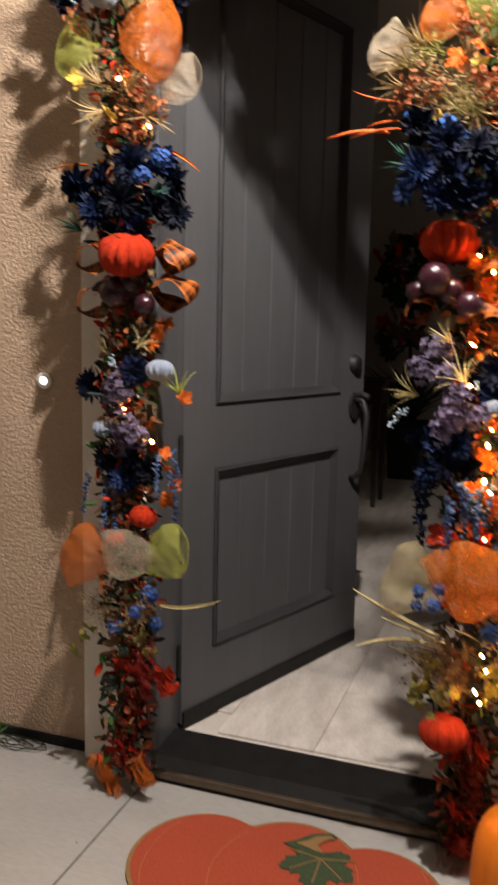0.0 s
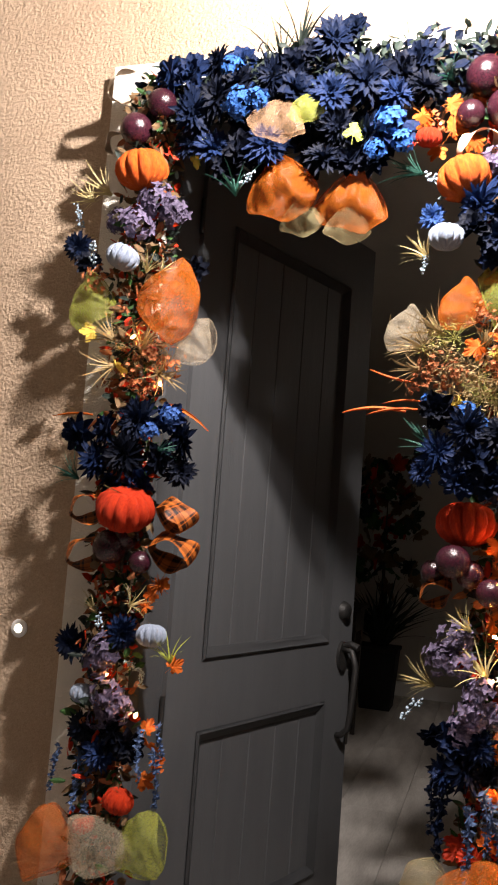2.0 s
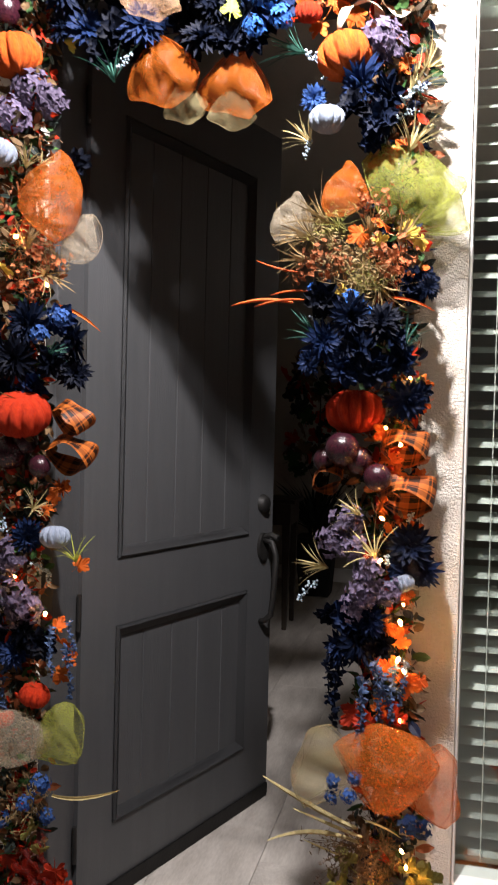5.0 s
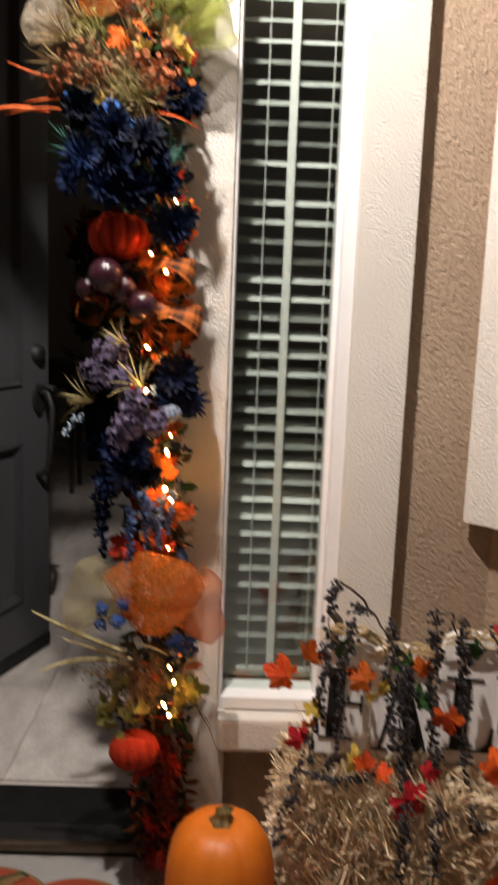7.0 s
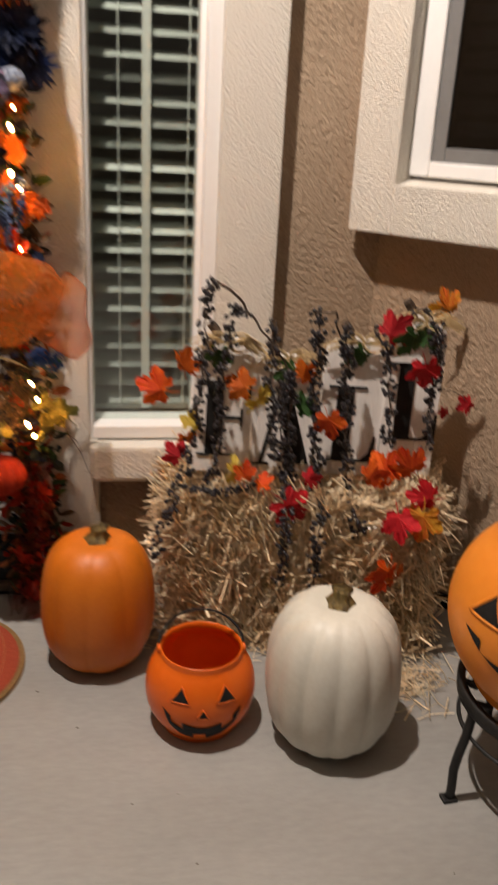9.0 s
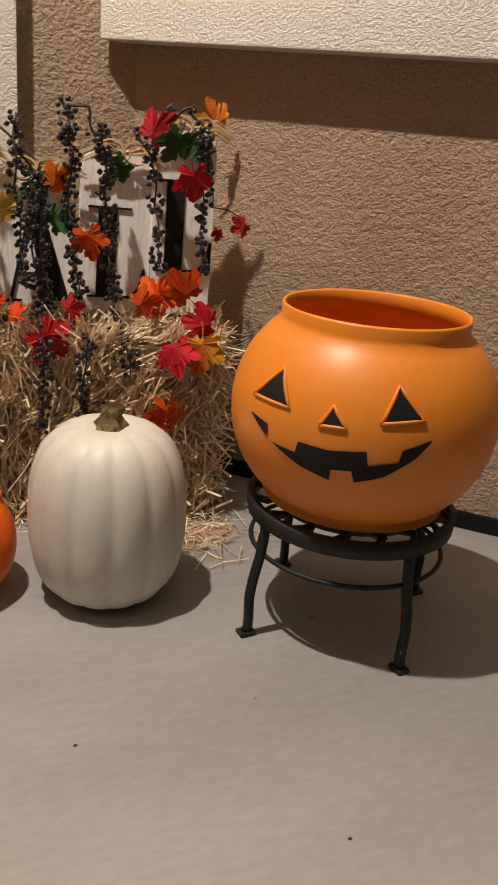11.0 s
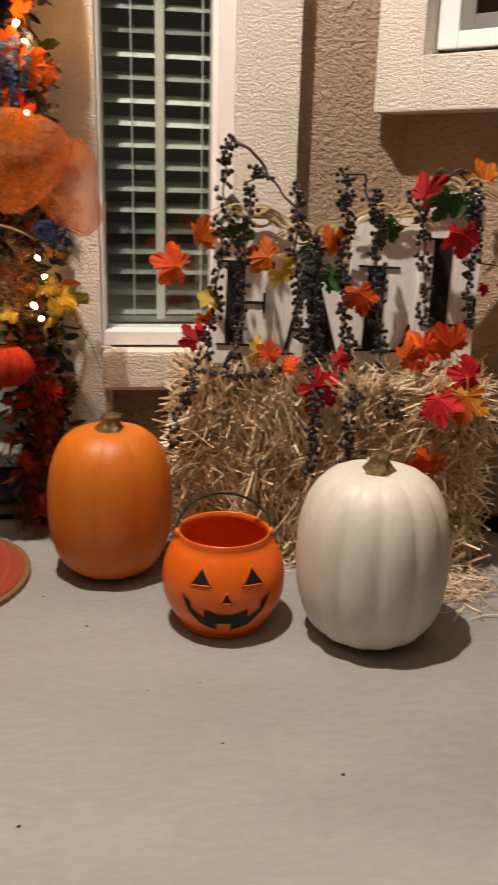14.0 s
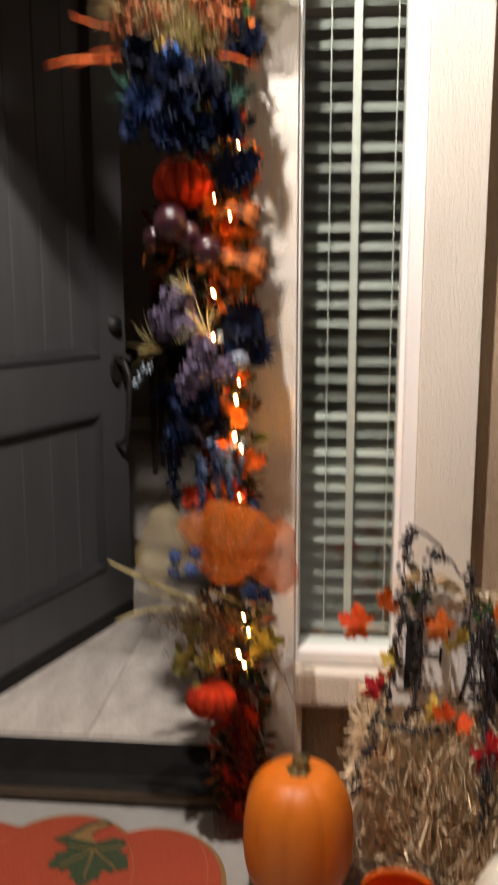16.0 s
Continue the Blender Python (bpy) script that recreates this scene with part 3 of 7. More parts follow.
def side_window():
    w = thing("window_2", RIGHT.copy(), "white vinyl side window with a grey screen", "window", kind="structure")
    x0, x1, z0, z1 = 0.10, 1.30, 0.945, 2.2
    part("stool", prism([(0.0, 0.0), (0.0, 0.012), (0.085, 0.028), (0.085, 0.0)], x0 + 0.001, x1 - 0.001), CREAM, w, "sloping cream stucco sill",
         m=Matrix(((0, 1, 0, 0), (1, 0, 0, 0.006), (0, 0, 1, z0 - 0.014), (0, 0, 0, 1))))
    f = 0.045
    zb = z0 + 0.016
    for a in ((x0, x0 + f, 0.05, 0.13, zb, z1), (x1 - f, x1, 0.05, 0.13, zb, z1)):
        part("frame_side", boxes(a, bevel=0.004), VINYL, w)
    part("frame_bottom", boxes((x0 + f, x1 - f, 0.05, 0.13, zb, zb + 0.03), bevel=0.004), VINYL, w)
    part("frame_top", boxes((x0 + f, x1 - f, 0.05, 0.13, z1 - f, z1), bevel=0.004), VINYL, w)
    grey = surf("grey_screen_frame", (0.16, 0.16, 0.16), (0.20, 0.20, 0.195), 20, 0.5)
    a, b, c, d = x0 + f, x1 - f, zb + 0.03, z1 - f
    part("screen_frame", boxes((a, a + 0.028, 0.058, 0.072, c, d), (b - 0.028, b, 0.058, 0.072, c, d), (a + 0.028, b - 0.028, 0.058, 0.072, c, c + 0.028), (a + 0.028, b - 0.028, 0.058, 0.072, d - 0.028, d), bevel=0.002), grey, w, "grey aluminium screen frame")
    g = part("pane", boxes((a + 0.028, b - 0.028, 0.064, 0.066, c + 0.028, d - 0.028)), DARK_GLASS, w, "dark screened glass")
    for k in range(28):
        z = c + 0.05 + k * 0.0432
        if z < d - 0.03:
            part("slat", boxes((a + 0.01, b - 0.01, 0.14, 0.142, z, z + 0.03)), SLAT, w)
    # Black sheet added for the darkness of the room behind the blind
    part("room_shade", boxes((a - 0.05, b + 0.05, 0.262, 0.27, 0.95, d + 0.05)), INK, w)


side_window()

bell = thing("doorbell", pose(-1.357, WALL_Y, 1.094), "round lit doorbell button on the stucco", "doorbell")
part("rim", lathe([(0.001, 0.0), (0.022, 0.0005), (0.024, 0.006), (0.020, 0.010), (0.012, 0.010)], 24, caps=False), VINYL, bell, m=pose(0, 0, 0, 90, 0, 0), smooth=True)
part("button", lathe([(0.0115, 0.008), (0.010, 0.012), (0.004, 0.0135), (0.001, 0.0137)], 20), BELL_GLOW, bell, "glowing button", pose(0, 0, 0, 90, 0, 0), True)

# Fitting is unseen; its shade is added to block light to the ceiling
fix = thing("ceiling_lamp", pose(PORCH_LIGHT[0], PORCH_LIGHT[1], ROOF), "unseen hanging porch lamp with a shade added to block light", "ceiling lamp")
part("canopy", lathe([(0.001, -0.02), (0.055, -0.02), (0.065, -0.012), (0.07, -0.0005)], 32, caps=False), IRON, fix, smooth=True)
part("rod", tube([(0, 0, -0.021), (0, 0, -0.325)], 0.007, 8), IRON, fix, smooth=True)
part("shade", lathe([(0.008, -0.322), (0.05, -0.328), (0.095, -0.345), (0.115, -0.362), (0.113, -0.366), (0.093, -0.350), (0.05, -0.333), (0.008, -0.327)], 40, caps=False), IRON, fix, "added black shade that keeps light off the ceiling", smooth=True)

# ---------------------------------------------------------------- pumpkins
def stem_mesh(h, r):
    bm = bmesh.new()
    rings = []
    for k in range(7):
        t = k / 6
        z, rad = h * t, r * (1.75 - 1.05 * min(1, t * 1.5) ** 0.7 + (0.14 if k >= 5 else 0))
        ring = []
        for i in range(15):
            a = 2 * math.pi * i / 15
            q = rad * (1 + 0.26 * math.cos(5 * a))
            ring.append(bm.verts.new((q * math.cos(a) + 0.25 * h * t * t, q * math.sin(a), z)))
        rings.append(ring)
    for a, b in zip(rings, rings[1:]):
        for i in range(15):
            bm.faces.new((a[i], a[(i + 1) % 15], b[(i + 1) % 15], b[i]))
    bm.faces.new(rings[-1])
    return bm


def tall_pumpkin(name, m, r, h, skin, label, ribs, depth, stem_label):
    p = thing(name, m, label, "pumpkin", "craft pumpkins by the bale")
    prof = []
    for k in range(25):
        t = k / 24
        a = math.pi * (t - 0.5)
        c = abs(math.cos(a)) ** 0.54
        z = h * (0.5 + 0.5 * math.copysign(abs(math.sin(a)) ** 0.86, math.sin(a)))
        taper = 1.0 - 0.05 * (t - 0.5)
        prof.append((max(r * c * taper, 0.004), z))
    prof[-1] = (0.008, h - 0.010)
    prof[-2] = (prof[-2][0] * 0.9, h - 0.003)
    part("body", lathe(prof, 120, ribs, depth, 0.55), skin, p, smooth=True)
    part("stem", stem_mesh(0.036, 0.019), STEM, p, stem_label, pose(0, 0, h - 0.014), True)
    return p


tall_pumpkin("craft_pumpkin", pose(0.004, -0.276, 0, 0, 0, 20), 0.114, 0.278, ORANGE_SKIN, "tall smooth orange craft pumpkin on the concrete", 9, 0.048, "gold-brown moulded stem")
tall_pumpkin("craft_pumpkin", pose(0.424, -0.546, 0, 0, 0, 65), 0.122, 0.285, WHITE_SKIN, "tall ivory-white ribbed craft pumpkin", 13, 0.055, "gold and dark brown moulded stem")


def bowl(r, h, mouth, lip, thick):
    """A hollow round pail: outside, rolled lip and inside."""
    prof = [(0.002, 0.0), (r * 0.62, 0.0), (r * 0.70, 0.003)]
    z_top = h - lip
    a0, a1 = -1.02, math.acos(min(0.999, mouth / r)) if mouth < r else 0.6
    for k in range(1, 20):
        a = a0 + (a1 - a0) * k / 19
        prof.append((r * math.cos(a) ** 0.85, z_top * (math.sin(a) - math.sin(a0)) / (math.sin(a1) - math.sin(a0))))
    rr = prof[-1][0]
    prof += [(rr * 0.985, z_top + lip * 0.3), (rr * 0.99, h - lip * 0.15), (rr * 0.975, h), (rr * 0.95, h - lip * 0.1)]
    inner = [(max(q - thick, 0.002), max(z, thick)) for q, z in reversed(prof[2:-4])]
    return prof + inner + [(0.002, thick)], rr


def face_on(prof_r, name, outline, parent, material, label, off, m, squash=1.0):
    """A flat outline (angle, height) wrapped on the round body and raised a little."""
    bm = bmesh.new()
    tri = bmesh.new()
    vs = [tri.verts.new((x, y, 0)) for x, y in outline]
    tri.faces.new(vs)
    bmesh.ops.triangulate(tri, faces=tri.faces[:])
    bmesh.ops.subdivide_edges(tri, edges=tri.edges[:], cuts=3, use_grid_fill=True)
    for v in tri.verts:
        x, z = v.co.x, v.co.y
        r = prof_r(z) + off
        v.co = (r * math.sin(x), -r * math.cos(x), z)
    return part(name, tri, material, parent, label, m)


def grin_on(prof_r, name, lower, upper, parent, material, label, off):
    """A grin between two toothed lines, each (angle, height) from one corner to the other, wrapped on the body."""
    def at(line, x):
        for (x0, z0), (x1, z1) in zip(line, line[1:]):
            if x0 <= x <= x1:
                return z0 + (z1 - z0) * (x - x0) / max(x1 - x0, 1e-6)
        return line[-1][1]
    x_lo, x_hi = lower[0][0], lower[-1][0]
    xs = sorted({x for x, _ in lower} | {x for x, _ in upper} | {x_lo + (x_hi - x_lo) * k / 40 for k in range(41)})
    bm = bmesh.new()
    prev = None
    for x in xs:
        lo, hi = at(lower, x), max(at(upper, x), at(lower, x) + 0.0004)
        row = []
        for k in range(6):
            z = lo + (hi - lo) * k / 5
            r = prof_r(z) + off
            row.append(bm.verts.new((r * math.sin(x), -r * math.cos(x), z)))
        if prev:
            for a, b, c, d in zip(prev, row, row[1:], prev[1:]):
                bm.faces.new((a, b, c, d))
        prev = row
    return part(name, bm, material, parent, label)


def prof_fn(prof):
    pts = prof[:24]

    def f(z):
        for (r0, z0), (r1, z1) in zip(pts, pts[1:]):
            if z0 <= z <= z1 and z1 > z0:
                return r0 + (r1 - r0) * (z - z0) / (z1 - z0)
        return pts[-1][0]
    return f


def lantern(name, m, r, h, mouth, lip, skin, label, eyes, nose, mouth_shape, handle):
    p = thing(name, m, label, "candy pail")
    prof, rr = bowl(r, h, mouth, lip, 0.004)
    part("body", lathe(prof, 72, 0, 0, 1, False), skin, p, smooth=True)
    f = prof_fn(prof)
    for i, e in enumerate(eyes):
        face_on(f, "eye", e, p, INK, "black triangular eye", 0.0016, None)
    face_on(f, "nose", nose, p, INK, "black triangular nose", 0.0016, None)
    grin_on(f, "mouth", mouth_shape[0], mouth_shape[1], p, INK, "black toothed grin", 0.0016)

    def rim(outline, nm):
        pts = []
        n = len(outline)
        for k in range(n + 1):
            a, b = outline[k % n], outline[(k + 1) % n]
            for s in range(4):
                if k == n and s:
                    break
                x, z = a[0] + (b[0] - a[0]) * s / 4, a[1] + (b[1] - a[1]) * s / 4
                q = f(z) + 0.001
                pts.append((q * math.sin(x), -q * math.cos(x), z))
        part(nm, tube(pts, r * 0.014, 6), skin, p, smooth=True)
    for e in eyes:
        rim(e, "eye_ridge")
    rim(nose, "nose_ridge")
    if handle:
        for s in (-1, 1):
            part("lug", lathe([(0.001, 0), (0.008, 0.0), (0.009, 0.004), (0.006, 0.007), (0.001, 0.007)], 14, caps=False), skin, p, m=pose(s * rr * 0.97, 0, h - lip * 0.5, 0, 90 * s, 0), smooth=True)
        pts = [(rr * 1.02 * math.cos(a), 0.05 * math.sin(a), h - 0.004 + 0.046 * math.sin(a)) for a in [math.pi * i / 20 for i in range(21)]]
        part("handle", tube(pts, 0.0022, 7), INK, p, "thin black plastic handle", smooth=True)
    return p


lantern("jack_o_lantern_pail", pose(0.193, -0.482, 0, 0, 0, -3), 0.101, 0.164, 0.072, 0.014, PAIL, "small orange plastic jack-o-lantern candy pail with a black handle",
        [[(-0.60, 0.106), (-0.42, 0.134), (-0.24, 0.108)], [(0.24, 0.108), (0.44, 0.135), (0.62, 0.106)]],
        [(-0.10, 0.081), (0.0, 0.099), (0.10, 0.081)],
        ([(-0.74, 0.088), (-0.62, 0.058), (-0.42, 0.038), (-0.17, 0.028), (-0.165, 0.043), (0.07, 0.043), (0.075, 0.027), (0.38, 0.037), (0.60, 0.058), (0.74, 0.088)],
         [(-0.74, 0.089), (-0.58, 0.078), (-0.575, 0.066), (-0.36, 0.053), (-0.355, 0.068), (-0.10, 0.060), (0.10, 0.060), (0.34, 0.068), (0.345, 0.052), (0.555, 0.064), (0.56, 0.078), (0.74, 0.089)]), True)

STOOL = (0.755, -0.708)
SEAT_Z = 0.208
lantern("large_jack_o_lantern", pose(STOOL[0], STOOL[1], SEAT_Z, 0, 0, -44), 0.192, 0.285, 0.125, 0.024, BIGPAIL, "large open-topped orange plastic jack-o-lantern on a stool",
        [[(-0.67, 0.176), (-0.473, 0.219), (-0.32, 0.176)], [(0.32, 0.178), (0.43, 0.222), (0.61, 0.184)]],
        [(-0.08, 0.165), (-0.005, 0.191), (0.10, 0.167)],
        ([(-0.655, 0.151), (-0.437, 0.126), (-0.191, 0.105), (0.025, 0.094), (0.032, 0.110), (0.168, 0.113), (0.195, 0.097), (0.38, 0.109), (0.577, 0.137), (0.67, 0.157)],
         [(-0.655, 0.153), (-0.472, 0.147), (-0.466, 0.126), (-0.229, 0.122), (-0.209, 0.138), (0.003, 0.136), (0.250, 0.142), (0.268, 0.123), (0.46, 0.130), (0.478, 0.147), (0.67, 0.160)]), False)


def plant_stool(m):
    s = thing("plant_stool", m, "low black wrought-iron plant stool with a pierced round top", "plant stand")
    R = 0.152
    part("seat_ring", lathe([(R - 0.004, 0.178), (R + 0.004, 0.180), (R + 0.006, 0.202), (R - 0.002, 0.206), (R - 0.008, 0.202), (R - 0.008, 0.182), (R - 0.004, 0.178)], 48, caps=False), IRON, s, smooth=True)
    part("seat_ring", lathe([(0.104, 0.196), (0.114, 0.196), (0.114, 0.2035), (0.104, 0.2035), (0.104, 0.196)], 40, caps=False), IRON, s)
    part("seat_plate", lathe([(0.002, 0.1930), (0.112, 0.1930), (0.112, 0.1955), (0.002, 0.1975)], 40, caps=False), IRON, s)
    for k in range(16):
        a = 2 * math.pi * k / 16
        pts = [(0.110 * math.cos(a), 0.110 * math.sin(a), 0.200), (0.130 * math.cos(a + 0.13), 0.130 * math.sin(a + 0.13), 0.201), (0.148 * math.cos(a), 0.148 * math.sin(a), 0.198)]
        part("scroll", tube(pts, 0.006, 6), IRON, s)
    for k in range(4):
        part("crossbar", tube([(0.108 * math.cos(k * math.pi / 4), 0.108 * math.sin(k * math.pi / 4), 0.199), (-0.108 * math.cos(k * math.pi / 4), -0.108 * math.sin(k * math.pi / 4), 0.199)], 0.004, 6), IRON, s)
    for k in range(4):
        a = math.radians(45 + 90 * k)
        c, q = math.cos(a), math.sin(a)
        pts = [(r * c, r * q, z) for r, z in ((0.146, 0.190), (0.147, 0.165), (0.151, 0.130), (0.159, 0.095), (0.163, 0.065), (0.161, 0.030), (0.161, 0.012), (0.164, 0.006))]
        leg = part("leg", tube(pts, 0.0078, 8), IRON, s, smooth=True)
        part("foot", boxes((-0.013, 0.013, -0.010, 0.010, 0.0, 0.007), bevel=0.002), IRON, leg, m=pose(0.163 * c, 0.163 * q, 0, 0, 0, math.degrees(a)))
    part("brace_ring", tube([(0.146 * math.cos(t), 0.146 * math.sin(t), 0.132) for t in [2 * math.pi * i / 48 for i in range(49)]], 0.0038, 6), IRON, s, smooth=True)
    return s


plant_stool(pose(STOOL[0], STOOL[1], 0, 0, 0, 50.5))


# ---------------------------------------------------------------- leaves, flowers and other pieces, made once and shared
def maple(points=5, depth=0.45):
    """Outline of a lobed autumn leaf, about one unit across, as a slightly folded sheet with a stalk."""
    bm = bmesh.new()
    lobes = [(-122, 0.62), (-60, 0.90), (0, 1.0), (60, 0.90), (122, 0.62)] if points == 5 else [(-95, 0.7), (0, 1.0), (95, 0.7)]
    ring = []
    for k, (a, r) in enumerate(lobes):
        for da, q in ((-27, 0.66), (-22, 0.84), (-16, 0.78), (-9, 0.93), (0, 1.0), (9, 0.93), (16, 0.78), (22, 0.84), (27, 0.66)):
            t = math.radians(90 - a + da * (1 if points == 5 else 1.5))
            ring.append((r * q * math.cos(t), r * q * math.sin(t)))
        if k < len(lobes) - 1:
            t = math.radians(90 - (a + lobes[k + 1][0]) / 2)
            ring.append((0.54 * math.cos(t), 0.54 * math.sin(t)))
    ring.append((0.04, -0.18)), ring.append((-0.04, -0.18))
    mid = bm.verts.new((0, 0, 0.02))
    vs = []
    for x, y in ring:
        d = math.hypot(x, y)
        vs.append(bm.verts.new((x, y, 0.20 * d * d * math.cos(3 * math.atan2(y, x)) - 0.38 * d * d + 0.05 * math.sin(17 * math.atan2(y, x)))))
    for i in range(len(vs)):
        bm.faces.new((mid, vs[i], vs[(i + 1) % len(vs)]))
    tube([(0, -0.15, 0), (0.03, -0.45, 0.05), (0.10, -0.72, 0.02)], 0.022, 4, 0.6, bm)
    return bm


def petal(bm, m, length, width, curl, cup=0.15, n=4, tip=0.2):
    prev = None
    for k in range(n + 1):
        t = k / n
        w = width * (math.sin(math.pi * (0.12 + 0.80 * t)) ** 0.8) * (1 if t < 0.75 else 1 - (1 - tip) * (t - 0.75) / 0.25)
        z = curl * t * t
        row = [bm.verts.new(m @ Vector((-w, length * t, z + cup * width))), bm.verts.new(m @ Vector((0, length * t, z))), bm.verts.new(m @ Vector((w, length * t, z + cup * width)))]
        if prev:
            bm.faces.new((prev[0], prev[1], row[1], row[0]))
            bm.faces.new((prev[1], prev[2], row[2], row[1]))
        prev = row


def turn(rx, ry, rz, loc=(0, 0, 0), s=1.0):
    return Matrix.Translation(loc) @ Euler((rx, ry, rz)).to_matrix().to_4x4() @ Matrix.Scale(s, 4)


def make_flower(rng):
    """A many-petalled daisy-dahlia that faces +z."""
    bm = bmesh.new()
    for count, lift, length, width in ((20, 0.0, 1.0, 0.12), (18, 0.32, 0.92, 0.12), (15, 0.62, 0.80, 0.11), (12, 0.92, 0.62, 0.10), (8, 1.25, 0.42, 0.09)):
        for k in range(count):
            a = 2 * math.pi * (k + rng.random() * 0.7) / count
            m = Matrix.Rotation(a, 4, "Z") @ Matrix.Rotation(lift + rng.uniform(-0.18, 0.18), 4, "X") @ Matrix.Translation((0, 0.06, 0.02))
            petal(bm, m, length * rng.uniform(0.85, 1.08), width * rng.uniform(0.85, 1.25), rng.uniform(-0.35, 0.12), 0.3)
    return bm


def make_rose(rng):
    """A cupped rose of broad overlapping petals."""
    bm = bmesh.new()
    for count, lift, length, width in ((9, 0.10, 0.95, 0.27), (8, 0.45, 0.88, 0.26), (7, 0.80, 0.76, 0.24), (5, 1.1, 0.62, 0.20), (4, 1.35, 0.46, 0.16)):
        for k in range(count):
            a = 2 * math.pi * (k + rng.random() * 0.5) / count
            m = Matrix.Rotation(a, 4, "Z") @ Matrix.Rotation(lift + rng.uniform(-0.12, 0.12), 4, "X") @ Matrix.Translation((0, 0.03, 0))
            petal(bm, m, length * rng.uniform(0.9, 1.05), width, rng.uniform(-0.3, 0.05), 0.45, 4, 0.75)
    return bm


def make_blossom(rng):
    """A loose head of small four-petalled florets."""
    bm = bmesh.new()
    for k in range(34):
        u, v = rng.uniform(0, 2 * math.pi), rng.random() ** 0.6
        n = Vector((math.sin(v * 1.45) * math.cos(u), math.sin(v * 1.45) * math.sin(u), math.cos(v * 1.45)))
        c = n * rng.uniform(0.62, 1.0)
        q = n.to_track_quat("Z", "Y").to_matrix().to_4x4()
        for j in range(4):
            m = Matrix.Translation(c) @ q @ Matrix.Rotation(j * math.pi / 2 + k, 4, "Z") @ Matrix.Rotation(rng.uniform(0.05, 0.5), 4, "X")
            petal(bm, m, 0.30 * rng.uniform(0.8, 1.2), 0.12, -0.05, 0.2, 2, 0.7)
    return bm


def make_fabric_pumpkin(rng):
    prof = []
    for k in range(15):
        a = math.pi * (k / 14 - 0.5)
        prof.append((max(0.03, abs(math.cos(a)) ** 0.8), 0.72 * math.sin(a) + (0.0 if k < 13 else -0.16 * (k - 12) / 2)))
    off = Vector((rng.random() * 9, 0, 0))
    bm = lathe(prof, 96, 12, 0.20, 0.55)
    for v in bm.verts:
        a = math.atan2(v.co.y, v.co.x)
        v.co *= 1 + 0.035 * noise.noise(v.co * 2.5 + off) + 0.07 * math.sin(24 * a + 3 * v.co.z) * noise.noise(v.co * 3 + off)
    return bm


def make_grass(rng):
    bm = bmesh.new()
    for k in range(16):
        a, lean = rng.uniform(0, 2 * math.pi), rng.uniform(0.1, 0.75)
        L, w = rng.uniform(0.7, 1.15), rng.uniform(0.022, 0.042)
        prev = None
        for j in range(7):
            t = j / 6
            r = L * (lean * t + 0.35 * t * t)
            p = Vector((r * math.cos(a), r * math.sin(a), L * (t - 0.30 * lean * t * t * 1.6)))
            s = Vector((-math.sin(a), math.cos(a), 0)) * w * (1 - t) ** 0.6
            row = [bm.verts.new(p - s), bm.verts.new(p + s)]
            if prev:
                bm.faces.new((prev[0], prev[1], row[1], row[0]))
            prev = row
    return bm


def make_blade(rng):
    """One long arching strap leaf along +x."""
    bm = bmesh.new()
    prev = None
    bend = rng.choice((-1, 1)) * rng.uniform(0.16, 0.34)
    for j in range(10):
        t = j / 9
        w = 0.026 * math.sin(math.pi * min(1, 0.15 + 0.85 * t)) ** 0.7 + 0.004
        p = Vector((t, -0.06 * math.sin(3 * t), bend * t * t + 0.05 * math.sin(2.2 * t)))
        row = [bm.verts.new(p + Vector((0, -0.01, -w))), bm.verts.new(p + Vector((0, 0.012, 0))), bm.verts.new(p + Vector((0, -0.01, w)))]
        if prev:
            bm.faces.new((prev[0], prev[1], row[1], row[0])), bm.faces.new((prev[1], prev[2], row[2], row[1]))
        prev = row
    return bm


def make_bush(rng):
    """Dry wispy twigs with seed heads, fanning out from the middle."""
    bm = bmesh.new()
    for k in range(34):
        d = Vector((rng.gauss(0, 1), rng.gauss(0, 1), rng.gauss(0, 0.9) - 0.1)).normalized()
        L = rng.uniform(0.55, 1.1)
        pts = [d * L * t + Vector((0, 0, -0.22 * L * t * t)) + 0.05 * Vector((rng.random(), rng.random(), rng.random())) for t in (0.05, 0.4, 0.7, 1.0)]
        tube(pts, 0.011, 3, 0.5, bm)
        for p in pts[1:]:
            for _ in range(3):
                c = p + 0.09 * Vector((rng.gauss(0, 1), rng.gauss(0, 1), rng.gauss(0, 1)))
                e = 0.045 * Vector((rng.gauss(0, 1), rng.gauss(0, 1), rng.gauss(0, 1)))
                f = e.orthogonal().normalized() * 0.018
                bm.faces.new([bm.verts.new(c - e), bm.verts.new(c + f), bm.verts.new(c + e), bm.verts.new(c - f)])
    return bm


def blob(bm, c, r, sub=1):
    bmesh.ops.create_icosphere(bm, subdivisions=sub, radius=r, matrix=Matrix.Translation(c))


def make_berries(rng):
    bm = bmesh.new()
    tube([(0, 0, -0.9), (0.05, 0.03, -0.2), (0.0, 0, 0.9)], 0.035, 4, 0.6, bm)
    for k in range(24):
        t, a = rng.uniform(-0.9, 1.0), rng.uniform(0, 2 * math.pi)
        r = rng.uniform(0.10, 0.34)
        blob(bm, (r * math.cos(a), r * math.sin(a), t), rng.uniform(0.075, 0.115))
    return bm


